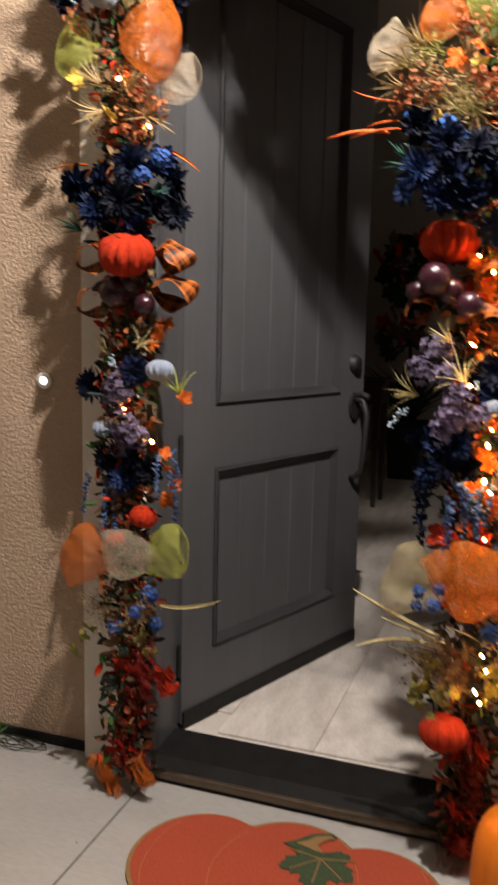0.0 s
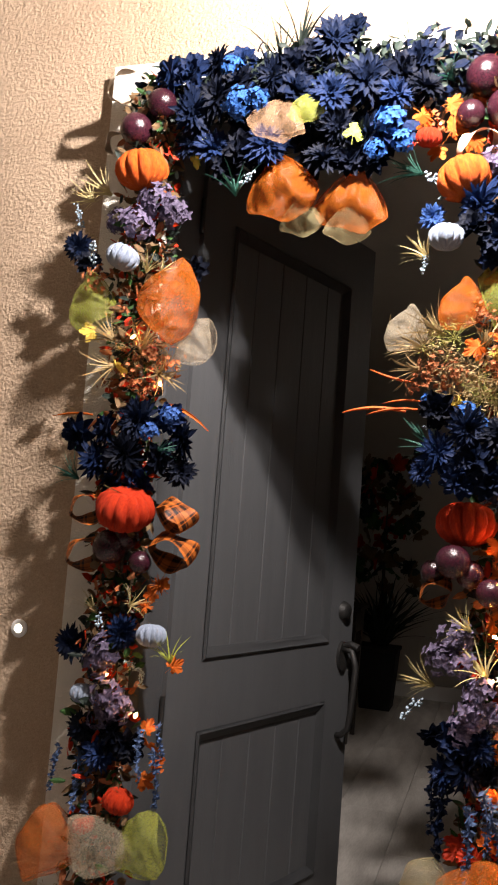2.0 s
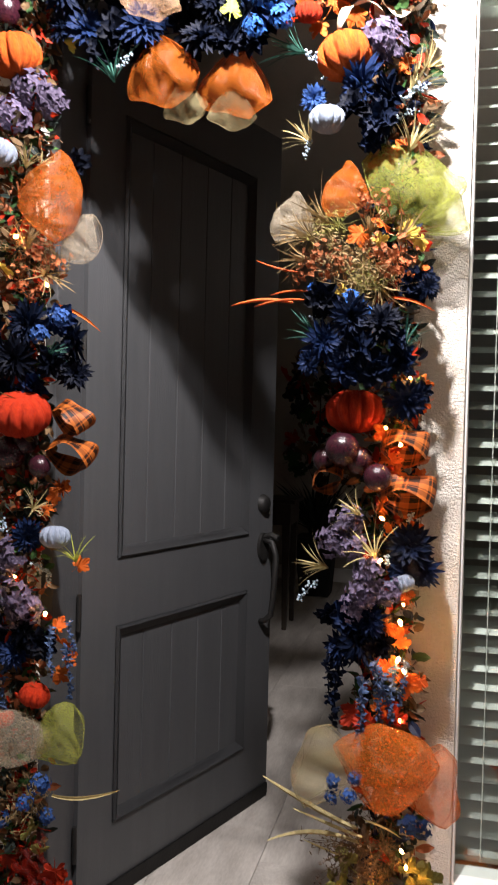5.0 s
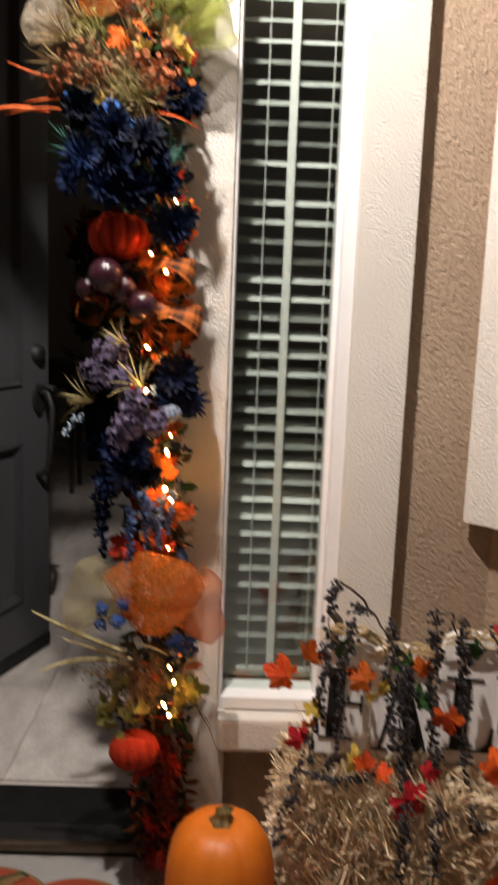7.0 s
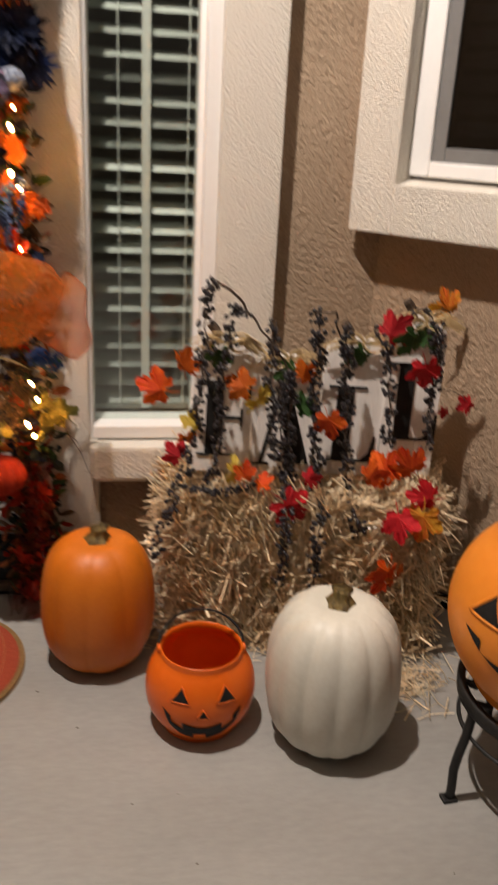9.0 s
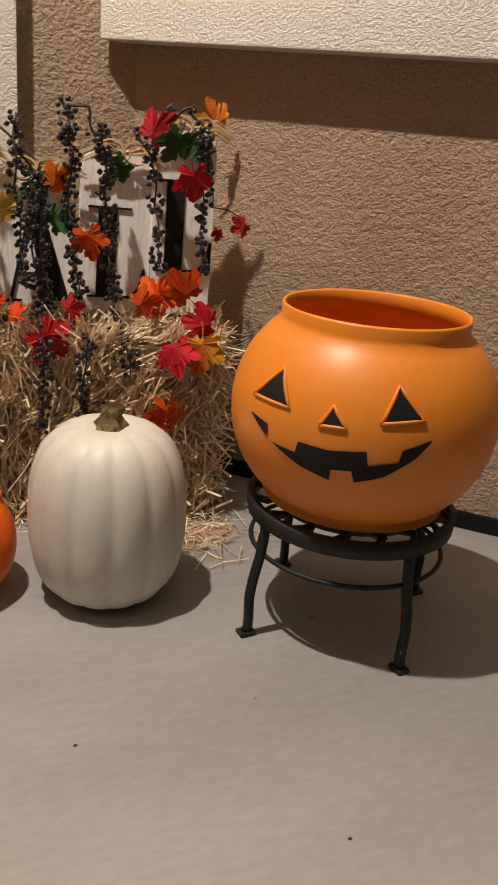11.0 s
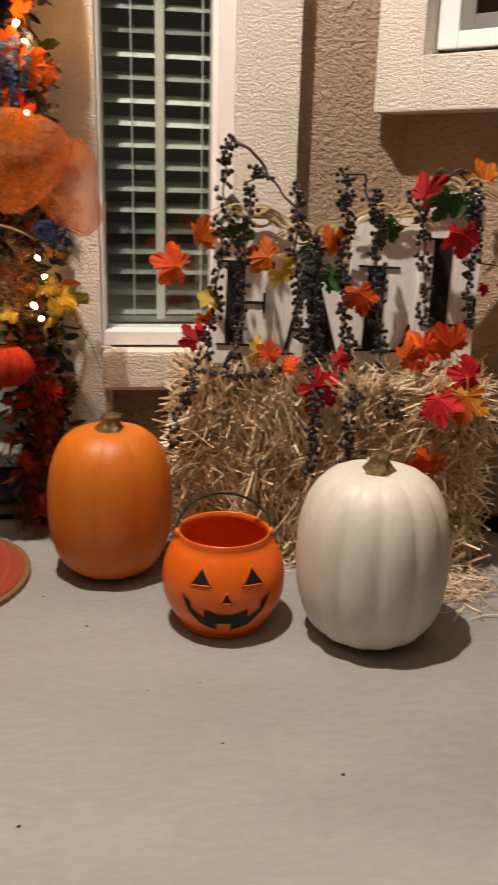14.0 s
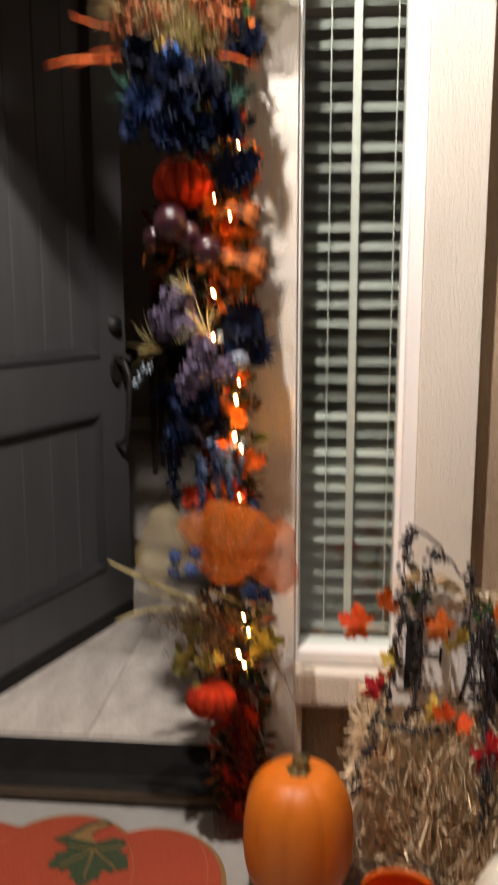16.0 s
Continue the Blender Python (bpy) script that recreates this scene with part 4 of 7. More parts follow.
def make_sprig(rng):
    """A hanging stem one unit long set with small flowers."""
    bm = bmesh.new()
    pts = [Vector((0.06 * math.sin(3 * t + rng.random()), 0.04 * math.sin(2 * t), -t)) for t in [i / 6 for i in range(7)]]
    tube(pts, 0.012, 3, 0.5, bm)
    for k in range(60):
        t = rng.random()
        c = pts[min(5, int(t * 6))].lerp(pts[min(6, int(t * 6) + 1)], t * 6 % 1)
        m = Matrix.Translation(c) @ Euler((rng.uniform(0, 6), rng.uniform(0, 6), rng.uniform(0, 6))).to_matrix().to_4x4()
        petal(bm, m, 0.10 * (1.15 - 0.5 * t), 0.032, 0.02, 0.3, 2, 0.5)
    return bm


def make_mesh_loop(rng):
    """A fan-shaped loop of wide woven mesh ribbon: gathered at the root, doubled back at the tip, with folds that run out from the root."""
    bm = bmesh.new()
    nu, nv = 28, 23
    ph, ph2 = rng.uniform(0, 6), rng.uniform(0, 6)
    grid = []
    for i in range(nu + 1):
        t = i / nu * 2
        u = 1 - abs(1 - t)
        u = math.sin(u * math.pi / 2)
        side = 1 if t < 1 else -1
        row = []
        for j in range(nv):
            v = j / (nv - 1) * 2 - 1
            wide = 0.10 + 0.62 * u ** 0.8 - 0.10 * max(0, u - 0.7)
            fold = (0.17 * noise.noise(Vector((1.5 * v + ph, 1.6 * u, 3.1 * side))) + 0.09 * noise.noise(Vector((3.8 * v + ph2, 3.2 * u, 1.7 * side)))) * (0.25 + 0.75 * u)
            x = wide * math.sin(1.25 * v) * 1.05
            y = -side * (0.34 * math.sin(math.pi * min(1.0, u * 0.93)) * math.cos(1.1 * v)) + fold
            z = u * (1.02 - 0.30 * v * v) * (1 + 0.12 * noise.noise(Vector((1.8 * v + ph2, 0.4 * side, ph)))) - 0.45
            row.append(bm.verts.new((x, y, z)))
        grid.append(row)
    for a, b in zip(grid, grid[1:]):
        for j in range(nv - 1):
            bm.faces.new((a[j], a[j + 1], b[j + 1], b[j]))
    for j in (0, nv - 1):
        tube([row[j].co.copy() for row in grid], 0.011, 4, 1, bm)
    for i in (nu // 2 - 1, nu // 2 + 1):
        tube([v.co.copy() for v in grid[i]], 0.007, 4, 1, bm)
    return bm


def make_ruffle(rng):
    """Crumpled mesh ribbon, bunched into folds."""
    bm = bmesh.new()
    ph = [rng.uniform(0, 6) for _ in range(4)]
    grid = []
    for i in range(25):
        u = i / 24 * 2 - 1
        row = []
        for j in range(9):
            v = j / 8 * 2 - 1
            row.append(bm.verts.new((0.75 * u * (0.8 + 0.2 * math.cos(5 * v + ph[0])), 0.28 * math.sin(9 * u + 2 * v + ph[1]) + 0.10 * math.sin(17 * u + ph[2]), 0.85 * v + 0.2 * math.sin(5 * u + ph[3]))))
        grid.append(row)
    for a, b in zip(grid, grid[1:]):
        for j in range(8):
            bm.faces.new((a[j], a[j + 1], b[j + 1], b[j]))
    return bm


def make_ribbon_loop(rng):
    bm = bmesh.new()
    uv = bm.loops.layers.uv.new("UVMap")
    n, rows = 26, []
    for i in range(n + 1):
        a = 2 * math.pi * i / n
        x, z = math.cos(a) * (0.95 + 0.12 * math.sin(2 * a)), 0.62 * math.sin(a)
        rows.append([bm.verts.new((x * (1 - 0.06 * v * v), v * (0.34 + 0.24 * (1 + math.cos(a)) / 2), z * (1 + 0.10 * math.sin(2 * a + 2 * v)) + 0.10 * math.sin(3 * a) * v)) for v in (-1, -0.4, 0.4, 1)])
    for i, (a, b) in enumerate(zip(rows, rows[1:])):
        for j in range(3):
            f = bm.faces.new((a[j], a[j + 1], b[j + 1], b[j]))
            for lp, (p, q) in zip(f.loops, ((i, j), (i, j + 1), (i + 1, j + 1), (i + 1, j))):
                lp[uv].uv = (p / n, q / 3)
    return bm


def make_bristle(rng):
    bm = bmesh.new()
    for k in range(60):
        d = Vector((rng.gauss(0, 1), rng.gauss(0, 1), rng.gauss(0, 1))).normalized()
        tube([d * 0.1, d * rng.uniform(0.7, 1.0)], 0.05, 3, 0.15, bm)
    return bm


def make_ball(rng):
    bm = bmesh.new()
    bmesh.ops.create_uvsphere(bm, u_segments=28, v_segments=18, radius=1)
    return bm


def make_bulb(rng):
    return lathe([(0.08, -1.2), (0.5, -1.1), (0.55, -0.5), (0.8, 0.0), (0.75, 0.5), (0.4, 1.05), (0.08, 1.3)], 12)


def make_twig(rng):
    bm = bmesh.new()
    tube([(0, 0, 0), (0.08, 0, -0.3), (0.24, 0, -0.62), (0.34, 0, -1.0)], 0.012, 4, 0.5, bm)
    tube([(0.08, 0, -0.3), (0.2, 0, -0.42), (0.26, 0, -0.6)], 0.008, 4, 0.5, bm)
    return bm


def make_spray(rng):
    """Small loose florets on thin stalks."""
    bm = bmesh.new()
    for k in range(20):
        d = Vector((rng.gauss(0, 1), rng.gauss(0, 1), abs(rng.gauss(0, 1)) + 0.2)).normalized()
        c = d * rng.uniform(0.5, 1.55)
        tube([(0, 0, 0), c * 0.6 + Vector((0, 0, -0.06)), c], 0.016, 3, 0.6, bm)
        q = d.to_track_quat("Z", "Y").to_matrix().to_4x4()
        for j in range(5):
            m = Matrix.Translation(c) @ q @ Matrix.Rotation(j * 2 * math.pi / 5 + k, 4, "Z") @ Matrix.Rotation(rng.uniform(0.1, 0.7), 4, "X")
            petal(bm, m, 0.24 * rng.uniform(0.8, 1.2), 0.10, -0.03, 0.25, 2, 0.6)
    return bm


MAKERS = {"spray": make_spray, "flower": make_flower, "rose": make_rose, "blossom": make_blossom, "fabric_pumpkin": make_fabric_pumpkin, "grass": make_grass, "blade": make_blade,
          "dry_bush": make_bush, "berries": make_berries, "sprig": make_sprig, "mesh_loop": make_mesh_loop, "mesh_ruffle": make_ruffle, "ribbon_loop": make_ribbon_loop,
          "bristle": make_bristle, "ball": make_ball, "bulb": make_bulb, "twig": make_twig, "leaf": lambda r: maple(5), "leaf_ivy": lambda r: maple(3)}
SMOOTH = {"fabric_pumpkin", "ball", "bulb", "berries", "mesh_loop", "mesh_ruffle", "ribbon_loop", "flower", "rose"}
STORE = {}
RNG = random.Random(11)


def shared(kind, key, material, variants=3):
    k = (kind, key, RNG.randrange(variants))
    if k not in STORE:
        bm = MAKERS[kind](random.Random(k[2] * 17 + len(kind)))
        me = bpy.data.meshes.new(kind)
        bm.to_mesh(me)
        bm.free()
        me.materials.append(material)
        if kind in SMOOTH:
            for p in me.polygons:
                p.use_smooth = True
        STORE[k] = me
    return STORE[k]


def put(name, parent, kind, key, material, x, y, z, s, rx=0.0, ry=0.0, rz=0.0, label="", stretch=(1, 1, 1)):
    ob = new(name, shared(kind, key, material))
    ob.parent = parent
    ob.matrix_basis = Matrix.LocRotScale((x, y, z), Euler((radians(rx), radians(ry), radians(rz))), Vector(stretch) * s)
    if label:
        ob["label"] = label
    return ob


def jit(a):
    return RNG.uniform(-a, a)


def flower(g, x, y, z, s, key="navy"):
    if key == "navy":
        key = RNG.choice(("navy", "navy", "midnight", "midnight", "royal"))
    put("flower", g, "rose" if RNG.random() < 0.5 else "flower", key, tone(key), x, y, z, s * RNG.uniform(0.92, 1.22), 90 + jit(34), jit(180), jit(50), "blue silk flower" if key == "blue" else "dark navy silk flower")


def blossom(g, x, y, z, s, key):
    put("blossom", g, "spray" if key == "rust" else "blossom", key, tone(key), x, y + 0.3 * s, z, s * (1.02 if key == "rust" else 1.02), 90 + jit(25), jit(180), jit(40), {"lavender": "lavender hydrangea head", "rust": "small rust-orange flowers"}.get(key, "small blue flowers"))


def fabric_pumpkin(g, x, y, z, s, key):
    key = "pumpkin" if key == "orange" else key
    p = put("fabric_pumpkin", g, "fabric_pumpkin", key, tone(key, "velvet"), x, y, z, s, jit(18) + 8, jit(14), jit(180), {"pale": "small pale blue-grey velvet pumpkin", "red": "red-orange velvet pumpkin"}.get(key, "orange velvet pumpkin"))
    st = new("stem", shared("blade", "stub", STEM, 1))
    st.parent = p
    st.matrix_basis = Matrix.LocRotScale((0, 0, 0.5), Euler((0, radians(-80), 0)), (0.22, 2.4, 2.4))


def ball(g, x, y, z, s):
    put("bauble", g, "ball", "plum", tone("plum", "gloss"), x, y, z, s * 0.88, 0, 0, jit(180), "dark plum glitter bauble")


def grass(g, x, y, z, s, key):
    cx = -1.06 if x < -0.9 else -0.165 if x > -0.5 else x
    lean = max(-1.0, min(1.0, (x - cx) / 0.10)) * 62 + jit(16)
    if z < 0.75:
        lean *= 1.4
    t = radians(lean)
    put("grass_spray", g, "grass", key, tone(key, "leaf"), x - 0.55 * s * math.sin(t), y, z - 0.55 * s * math.cos(t), s * 1.2, 14 + jit(14), lean, jit(20), {"teal": "teal-green needle spray", "dark": "dark feathery grass spray"}.get(key, "pale straw grass spray"))


def blade(g, x, y, z, s, key):
    put("strap_leaf", g, "blade", key, tone(key, "leaf"), x, y, z, abs(s), jit(10), jit(8) + (14 if s > 0 else 0), 0 if s > 0 else 180, "long dried strap leaf")


def leaf(g, x, y, z, s, key):
    put("leaf", g, "leaf_ivy" if key in ("olive", "lime") else "leaf", key, tone(key, "leaf"), x, y, z, s * 1.15, 90 + jit(40), jit(180), jit(45))


def dry_bush(g, x, y, z, s, key):
    put("dry_bush", g, "dry_bush", key, tone(key, "leaf"), x, y, z, s * 1.15, jit(180), jit(180), jit(180), "wispy dried seed heads")


def berries(g, x, y, z, s, key):
    put("berry_spray", g, "berries", key, tone(key, "gloss"), x, y, z, s * 0.9, jit(35), jit(70), jit(180), "frosted blue-grey berries" if key == "steel" else "red berries")


def sprig(g, x, y, z, s, key):
    key = "dusk" if key == "blue" else key
    put("hanging_sprig", g, "sprig", key, tone(key), x, y, z, s, jit(6), jit(14), jit(180), "drooping blue lavender stem", (1.1, 1.1, 1))


def mesh_loop(g, x, y, z, s, key):
    cx = -1.06 if x < -0.9 else -0.165
    lean = 180 + jit(14) if g == top_garland else max(-1.0, min(1.0, (x - cx) / 0.08)) * 70 + jit(22)
    put("mesh_loop", g, "mesh_loop", key, tone(key, "gauze"), x, y, z, s * 1.65, jit(14), lean, jit(18), {"orange": "sheer orange deco mesh", "lime": "sheer lime green deco mesh"}.get(key, "sheer cream deco mesh"))


def mesh_ruffle(g, x, y, z, s, key):
    put("mesh_ruffle", g, "mesh_ruffle", key, tone(key, "gauze"), x, y, z, s * 0.95, jit(15), jit(40), jit(30), "crumpled %s mesh ribbon" % key)


def ribbon_loop(g, x, y, z, s, key, *_):
    put("ribbon_loop", g, "ribbon_loop", key, PLAID if key == "plaid" else tone(key, "band"), x, y, z, s * 1.22, 34 + jit(12), (-18 if x < -1.0 or -0.5 < x < -0.2 else 18) + jit(14), jit(22), "orange and black plaid ribbon loop" if key == "plaid" else "mottled cream ribbon loop")


def bristle(g, x, y, z, s, key):
    put("bristle_pick", g, "bristle", key, tone(key), x, y, z, s, jit(90), jit(90), 0, "spiky orange tinsel pick")


def bulb(g, x, y, z, s):
    put("light_bulb", g, "bulb", "warm", BULB, x, y, z, max(s * 0.40, 0.0032), jit(50), jit(60), 0, "lit warm mini string light")


def twig(g, x, y, z, s, key):
    put("twig", g, "twig", key, TWIG, x, y, z, s, jit(8), jit(8), 0, "bare curved twig")


def greenery(g, path, spread, count, keys, size):
    """The leafy core that the picks are wired to: stems along the path and many small leaves."""
    bm = bmesh.new()
    rng = random.Random(len(path) * 7 + count)
    pts = [Vector(p) for p in path]
    for s in range(4):
        off = Vector((rng.uniform(-1, 1), rng.uniform(-0.6, 0.6), rng.uniform(-1, 1))) * spread * 0.35
        wob = [p + off + Vector((rng.uniform(-1, 1), rng.uniform(-1, 1), rng.uniform(-1, 1))) * 0.012 for p in pts]
        tube(wob, 0.005, 5, 1, bm)
    tagged(part("vine", bm, TWIG, g, "brown wired garland stems"))
    for key in keys:
        bm = bmesh.new()
        for k in range(count // len(keys)):
            t = rng.random() * (len(pts) - 1)
            c = pts[int(t)].lerp(pts[min(int(t) + 1, len(pts) - 1)], t % 1) + Vector((max(-0.8, min(0.8, rng.gauss(0, 0.5))), max(-0.6, min(0.5, rng.gauss(0, 0.35))), max(-0.8, min(0.8, rng.gauss(0, 0.5))))) * spread
            m = Matrix.Translation(c) @ Euler((rng.uniform(0, 6.3), rng.uniform(0, 6.3), rng.uniform(0, 6.3))).to_matrix().to_4x4()
            petal(bm, m, size * rng.uniform(0.6, 1.3), size * rng.uniform(0.16, 0.34), size * rng.uniform(-0.3, 0.3), 0.25, 3, 0.15)
        tagged(part("filler_leaves", bm, tone(key, "leaf"), g), kind="stuff")


left_garland = thing("garland", Matrix.Translation((-0.13, -1.87, 1.40)) @ Matrix.Scale(0.972, 4) @ Matrix.Translation((0.13, 1.87, -1.40)), "autumn garland of navy flowers, plaid bows, velvet pumpkins and string lights", "garland", "garlands round the door")
right_garland = thing("garland", pose(0, 0, 0), "thick autumn garland with navy flowers, lime mesh and glowing bulbs", "garland", "garlands round the door")
top_garland = thing("garland", pose(0, 0, 0), "navy flower garland with drooping orange mesh over the door", "garland", "garlands round the door")
greenery(left_garland, [(-1.06, -0.03, 0.03), (-1.05, -0.035, 0.5), (-1.06, -0.03, 1.0), (-1.055, -0.035, 1.5), (-1.06, -0.03, 2.0), (-1.06, -0.035, 2.48)], 0.080, 3600, ("dark", "rust", "brown", "brown", "green", "dark", "red"), 0.033)
greenery(right_garland, [(-0.135, -0.04, 0.03), (-0.15, -0.07, 0.5), (-0.165, -0.08, 1.0), (-0.17, -0.08, 1.5), (-0.165, -0.08, 2.0), (-0.17, -0.07, 2.52)], 0.072, 3600, ("dark", "brown", "rust", "dark", "navy", "brown", "red", "green"), 0.034)
greenery(top_garland, [(-1.06, -0.05, 2.46), (-0.85, -0.06, 2.46), (-0.6, -0.065, 2.47), (-0.35, -0.06, 2.48), (-0.15, -0.05, 2.48)], 0.085, 2000, ("dark", "navy", "dark"), 0.034)
# left_garland
ribbon_loop(left_garland, -1.142, -0.050, 2.510, 0.048, 'mottled', 20)
ribbon_loop(left_garland, -1.153, -0.050, 2.358, 0.035, 'mottled', 20)
ball(left_garland, -1.092, -0.080, 2.376, 0.046)
ball(left_garland, -1.032, -0.070, 2.443, 0.043)
fabric_pumpkin(left_garland, -1.056, -0.100, 2.258, 0.066, 'orange')
grass(left_garland, -1.192, -0.050, 2.239, 0.070, 'straw')
grass(left_garland, -1.231, -0.050, 2.219, 0.050, 'straw')
grass(left_garland, -1.019, -0.090, 2.026, 0.051, 'straw')
grass(left_garland, -0.973, -0.090, 2.017, 0.042, 'straw')
blossom(left_garland, -1.017, -0.090, 2.183, 0.050, 'lavender')
blossom(left_garland, -1.061, -0.100, 2.124, 0.047, 'lavender')
blossom(left_garland, -0.974, -0.080, 2.156, 0.044, 'lavender')
blossom(left_garland, -1.124, -0.070, 2.146, 0.036, 'lavender')
fabric_pumpkin(left_garland, -1.081, -0.110, 2.033, 0.042, 'pale')
flower(left_garland, -1.240, -0.050, 2.084, 0.046, 'navy')
flower(left_garland, -0.906, -0.070, 2.005, 0.039, 'navy')
flower(left_garland, -1.206, -0.050, 2.038, 0.039, 'navy')
berries(left_garland, -1.178, -0.080, 2.053, 0.045, 'steel')
berries(left_garland, -1.247, -0.050, 2.167, 0.037, 'steel')
blossom(left_garland, -1.148, -0.090, 1.994, 0.032, 'rust')
blossom(left_garland, -1.168, -0.080, 1.980, 0.024, 'rust')
mesh_loop(left_garland, -1.166, -0.060, 1.931, 0.068, 'lime')
mesh_loop(left_garland, -0.964, -0.110, 1.920, 0.091, 'orange')
mesh_loop(left_garland, -0.869, -0.090, 1.815, 0.057, 'cream')
dry_bush(left_garland, -1.049, -0.070, 1.812, 0.085, 'tan')
dry_bush(left_garland, -0.979, -0.060, 1.828, 0.070, 'tan')
blossom(left_garland, -0.995, -0.100, 1.792, 0.033, 'rust')
blossom(left_garland, -0.942, -0.100, 1.772, 0.030, 'rust')
blossom(left_garland, -1.040, -0.090, 1.738, 0.028, 'rust')
blossom(left_garland, -1.114, -0.050, 1.731, 0.023, 'rust')
blossom(left_garland, -1.001, -0.090, 1.711, 0.025, 'rust')
leaf(left_garland, -1.075, -0.100, 1.764, 0.031, 'yellow')
leaf(left_garland, -1.165, -0.070, 1.856, 0.029, 'yellow')
bulb(left_garland, -1.029, -0.120, 1.833, 0.012)
bulb(left_garland, -0.954, -0.110, 1.722, 0.012)
blade(left_garland, -1.143, -0.070, 1.648, -0.109, 'orange')
blade(left_garland, -0.948, -0.070, 1.681, 0.126, 'orange')
flower(left_garland, -1.182, -0.050, 1.601, 0.049, 'navy')
flower(left_garland, -1.096, -0.080, 1.614, 0.048, 'navy')
flower(left_garland, -1.009, -0.090, 1.636, 0.049, 'navy')
flower(left_garland, -0.933, -0.080, 1.646, 0.046, 'navy')
flower(left_garland, -1.125, -0.070, 1.538, 0.048, 'navy')
flower(left_garland, -1.029, -0.110, 1.552, 0.052, 'navy')
flower(left_garland, -0.946, -0.100, 1.549, 0.048, 'navy')
flower(left_garland, -0.903, -0.060, 1.520, 0.038, 'navy')
flower(left_garland, -0.897, -0.070, 1.594, 0.041, 'navy')
flower(left_garland, -1.002, -0.080, 1.494, 0.041, 'navy')
flower(left_garland, -1.082, -0.070, 1.484, 0.036, 'navy')
blossom(left_garland, -0.920, -0.110, 1.649, 0.027, 'blue')
blossom(left_garland, -0.970, -0.120, 1.606, 0.024, 'blue')
grass(left_garland, -1.205, -0.050, 1.508, 0.064, 'teal')
grass(left_garland, -0.924, -0.120, 1.574, 0.045, 'teal')
fabric_pumpkin(left_garland, -1.014, -0.110, 1.423, 0.070, 'red')
ribbon_loop(left_garland, -1.130, -0.070, 1.423, 0.043, 'plaid')
ribbon_loop(left_garland, -0.895, -0.090, 1.417, 0.043, 'plaid')
ribbon_loop(left_garland, -1.130, -0.060, 1.313, 0.046, 'plaid')
ribbon_loop(left_garland, -0.895, -0.090, 1.334, 0.048, 'plaid')
ball(left_garland, -1.060, -0.080, 1.332, 0.047)
ball(left_garland, -0.969, -0.100, 1.302, 0.030)
ball(left_garland, -1.026, -0.070, 1.358, 0.036)
grass(left_garland, -1.100, -0.060, 1.198, 0.063, 'straw')
grass(left_garland, -0.967, -0.090, 1.218, 0.060, 'straw')
bristle(left_garland, -0.947, -0.100, 1.202, 0.024, 'orange')
bristle(left_garland, -0.924, -0.080, 1.253, 0.030, 'orange')
leaf(left_garland, -0.917, -0.080, 1.261, 0.027, 'orange')
leaf(left_garland, -0.878, -0.070, 1.070, 0.025, 'orange')
leaf(left_garland, -0.937, -0.080, 1.233, 0.024, 'orange')
flower(left_garland, -1.153, -0.050, 1.091, 0.044, 'navy')
flower(left_garland, -1.014, -0.070, 1.133, 0.036, 'navy')
fabric_pumpkin(left_garland, -0.921, -0.110, 1.141, 0.036, 'pale')
fabric_pumpkin(left_garland, -1.100, -0.070, 0.982, 0.032, 'pale')
grass(left_garland, -0.878, -0.090, 1.117, 0.065, 'lime')
berries(left_garland, -1.071, -0.080, 1.162, 0.036, 'steel')
berries(left_garland, -0.969, -0.090, 1.063, 0.033, 'steel')
berries(left_garland, -0.945, -0.090, 1.040, 0.025, 'steel')
blossom(left_garland, -1.044, -0.090, 1.087, 0.045, 'lavender')
blossom(left_garland, -1.063, -0.090, 1.059, 0.037, 'lavender')
blossom(left_garland, -1.023, -0.100, 0.994, 0.045, 'lavender')
blossom(left_garland, -0.998, -0.100, 0.966, 0.039, 'lavender')
blossom(left_garland, -1.038, -0.090, 0.940, 0.037, 'lavender')
bulb(left_garland, -0.938, -0.120, 0.963, 0.014)
bulb(left_garland, -1.027, -0.100, 1.039, 0.007)
flower(left_garland, -1.090, -0.070, 0.903, 0.046, 'navy')
flower(left_garland, -1.011, -0.080, 0.903, 0.048, 'navy')
flower(left_garland, -1.036, -0.080, 0.861, 0.043, 'navy')
flower(left_garland, -0.966, -0.080, 0.883, 0.037, 'navy')
sprig(left_garland, -1.157, -0.050, 0.850, 0.104, 'blue')
sprig(left_garland, -1.093, -0.070, 0.851, 0.131, 'blue')
sprig(left_garland, -1.062, -0.070, 0.842, 0.145, 'blue')
sprig(left_garland, -0.936, -0.090, 0.927, 0.111, 'blue')
sprig(left_garland, -0.904, -0.090, 0.881, 0.125, 'blue')
sprig(left_garland, -0.897, -0.070, 0.940, 0.083, 'blue')
leaf(left_garland, -0.921, -0.070, 0.887, 0.028, 'orange')
leaf(left_garland, -0.907, -0.070, 0.845, 0.028, 'orange')
leaf(left_garland, -0.929, -0.070, 0.810, 0.028, 'orange')
leaf(left_garland, -0.931, -0.070, 0.923, 0.025, 'orange')
fabric_pumpkin(left_garland, -0.976, -0.090, 0.761, 0.037, 'red')
fabric_pumpkin(left_garland, -1.062, -0.080, 0.690, 0.027, 'red')
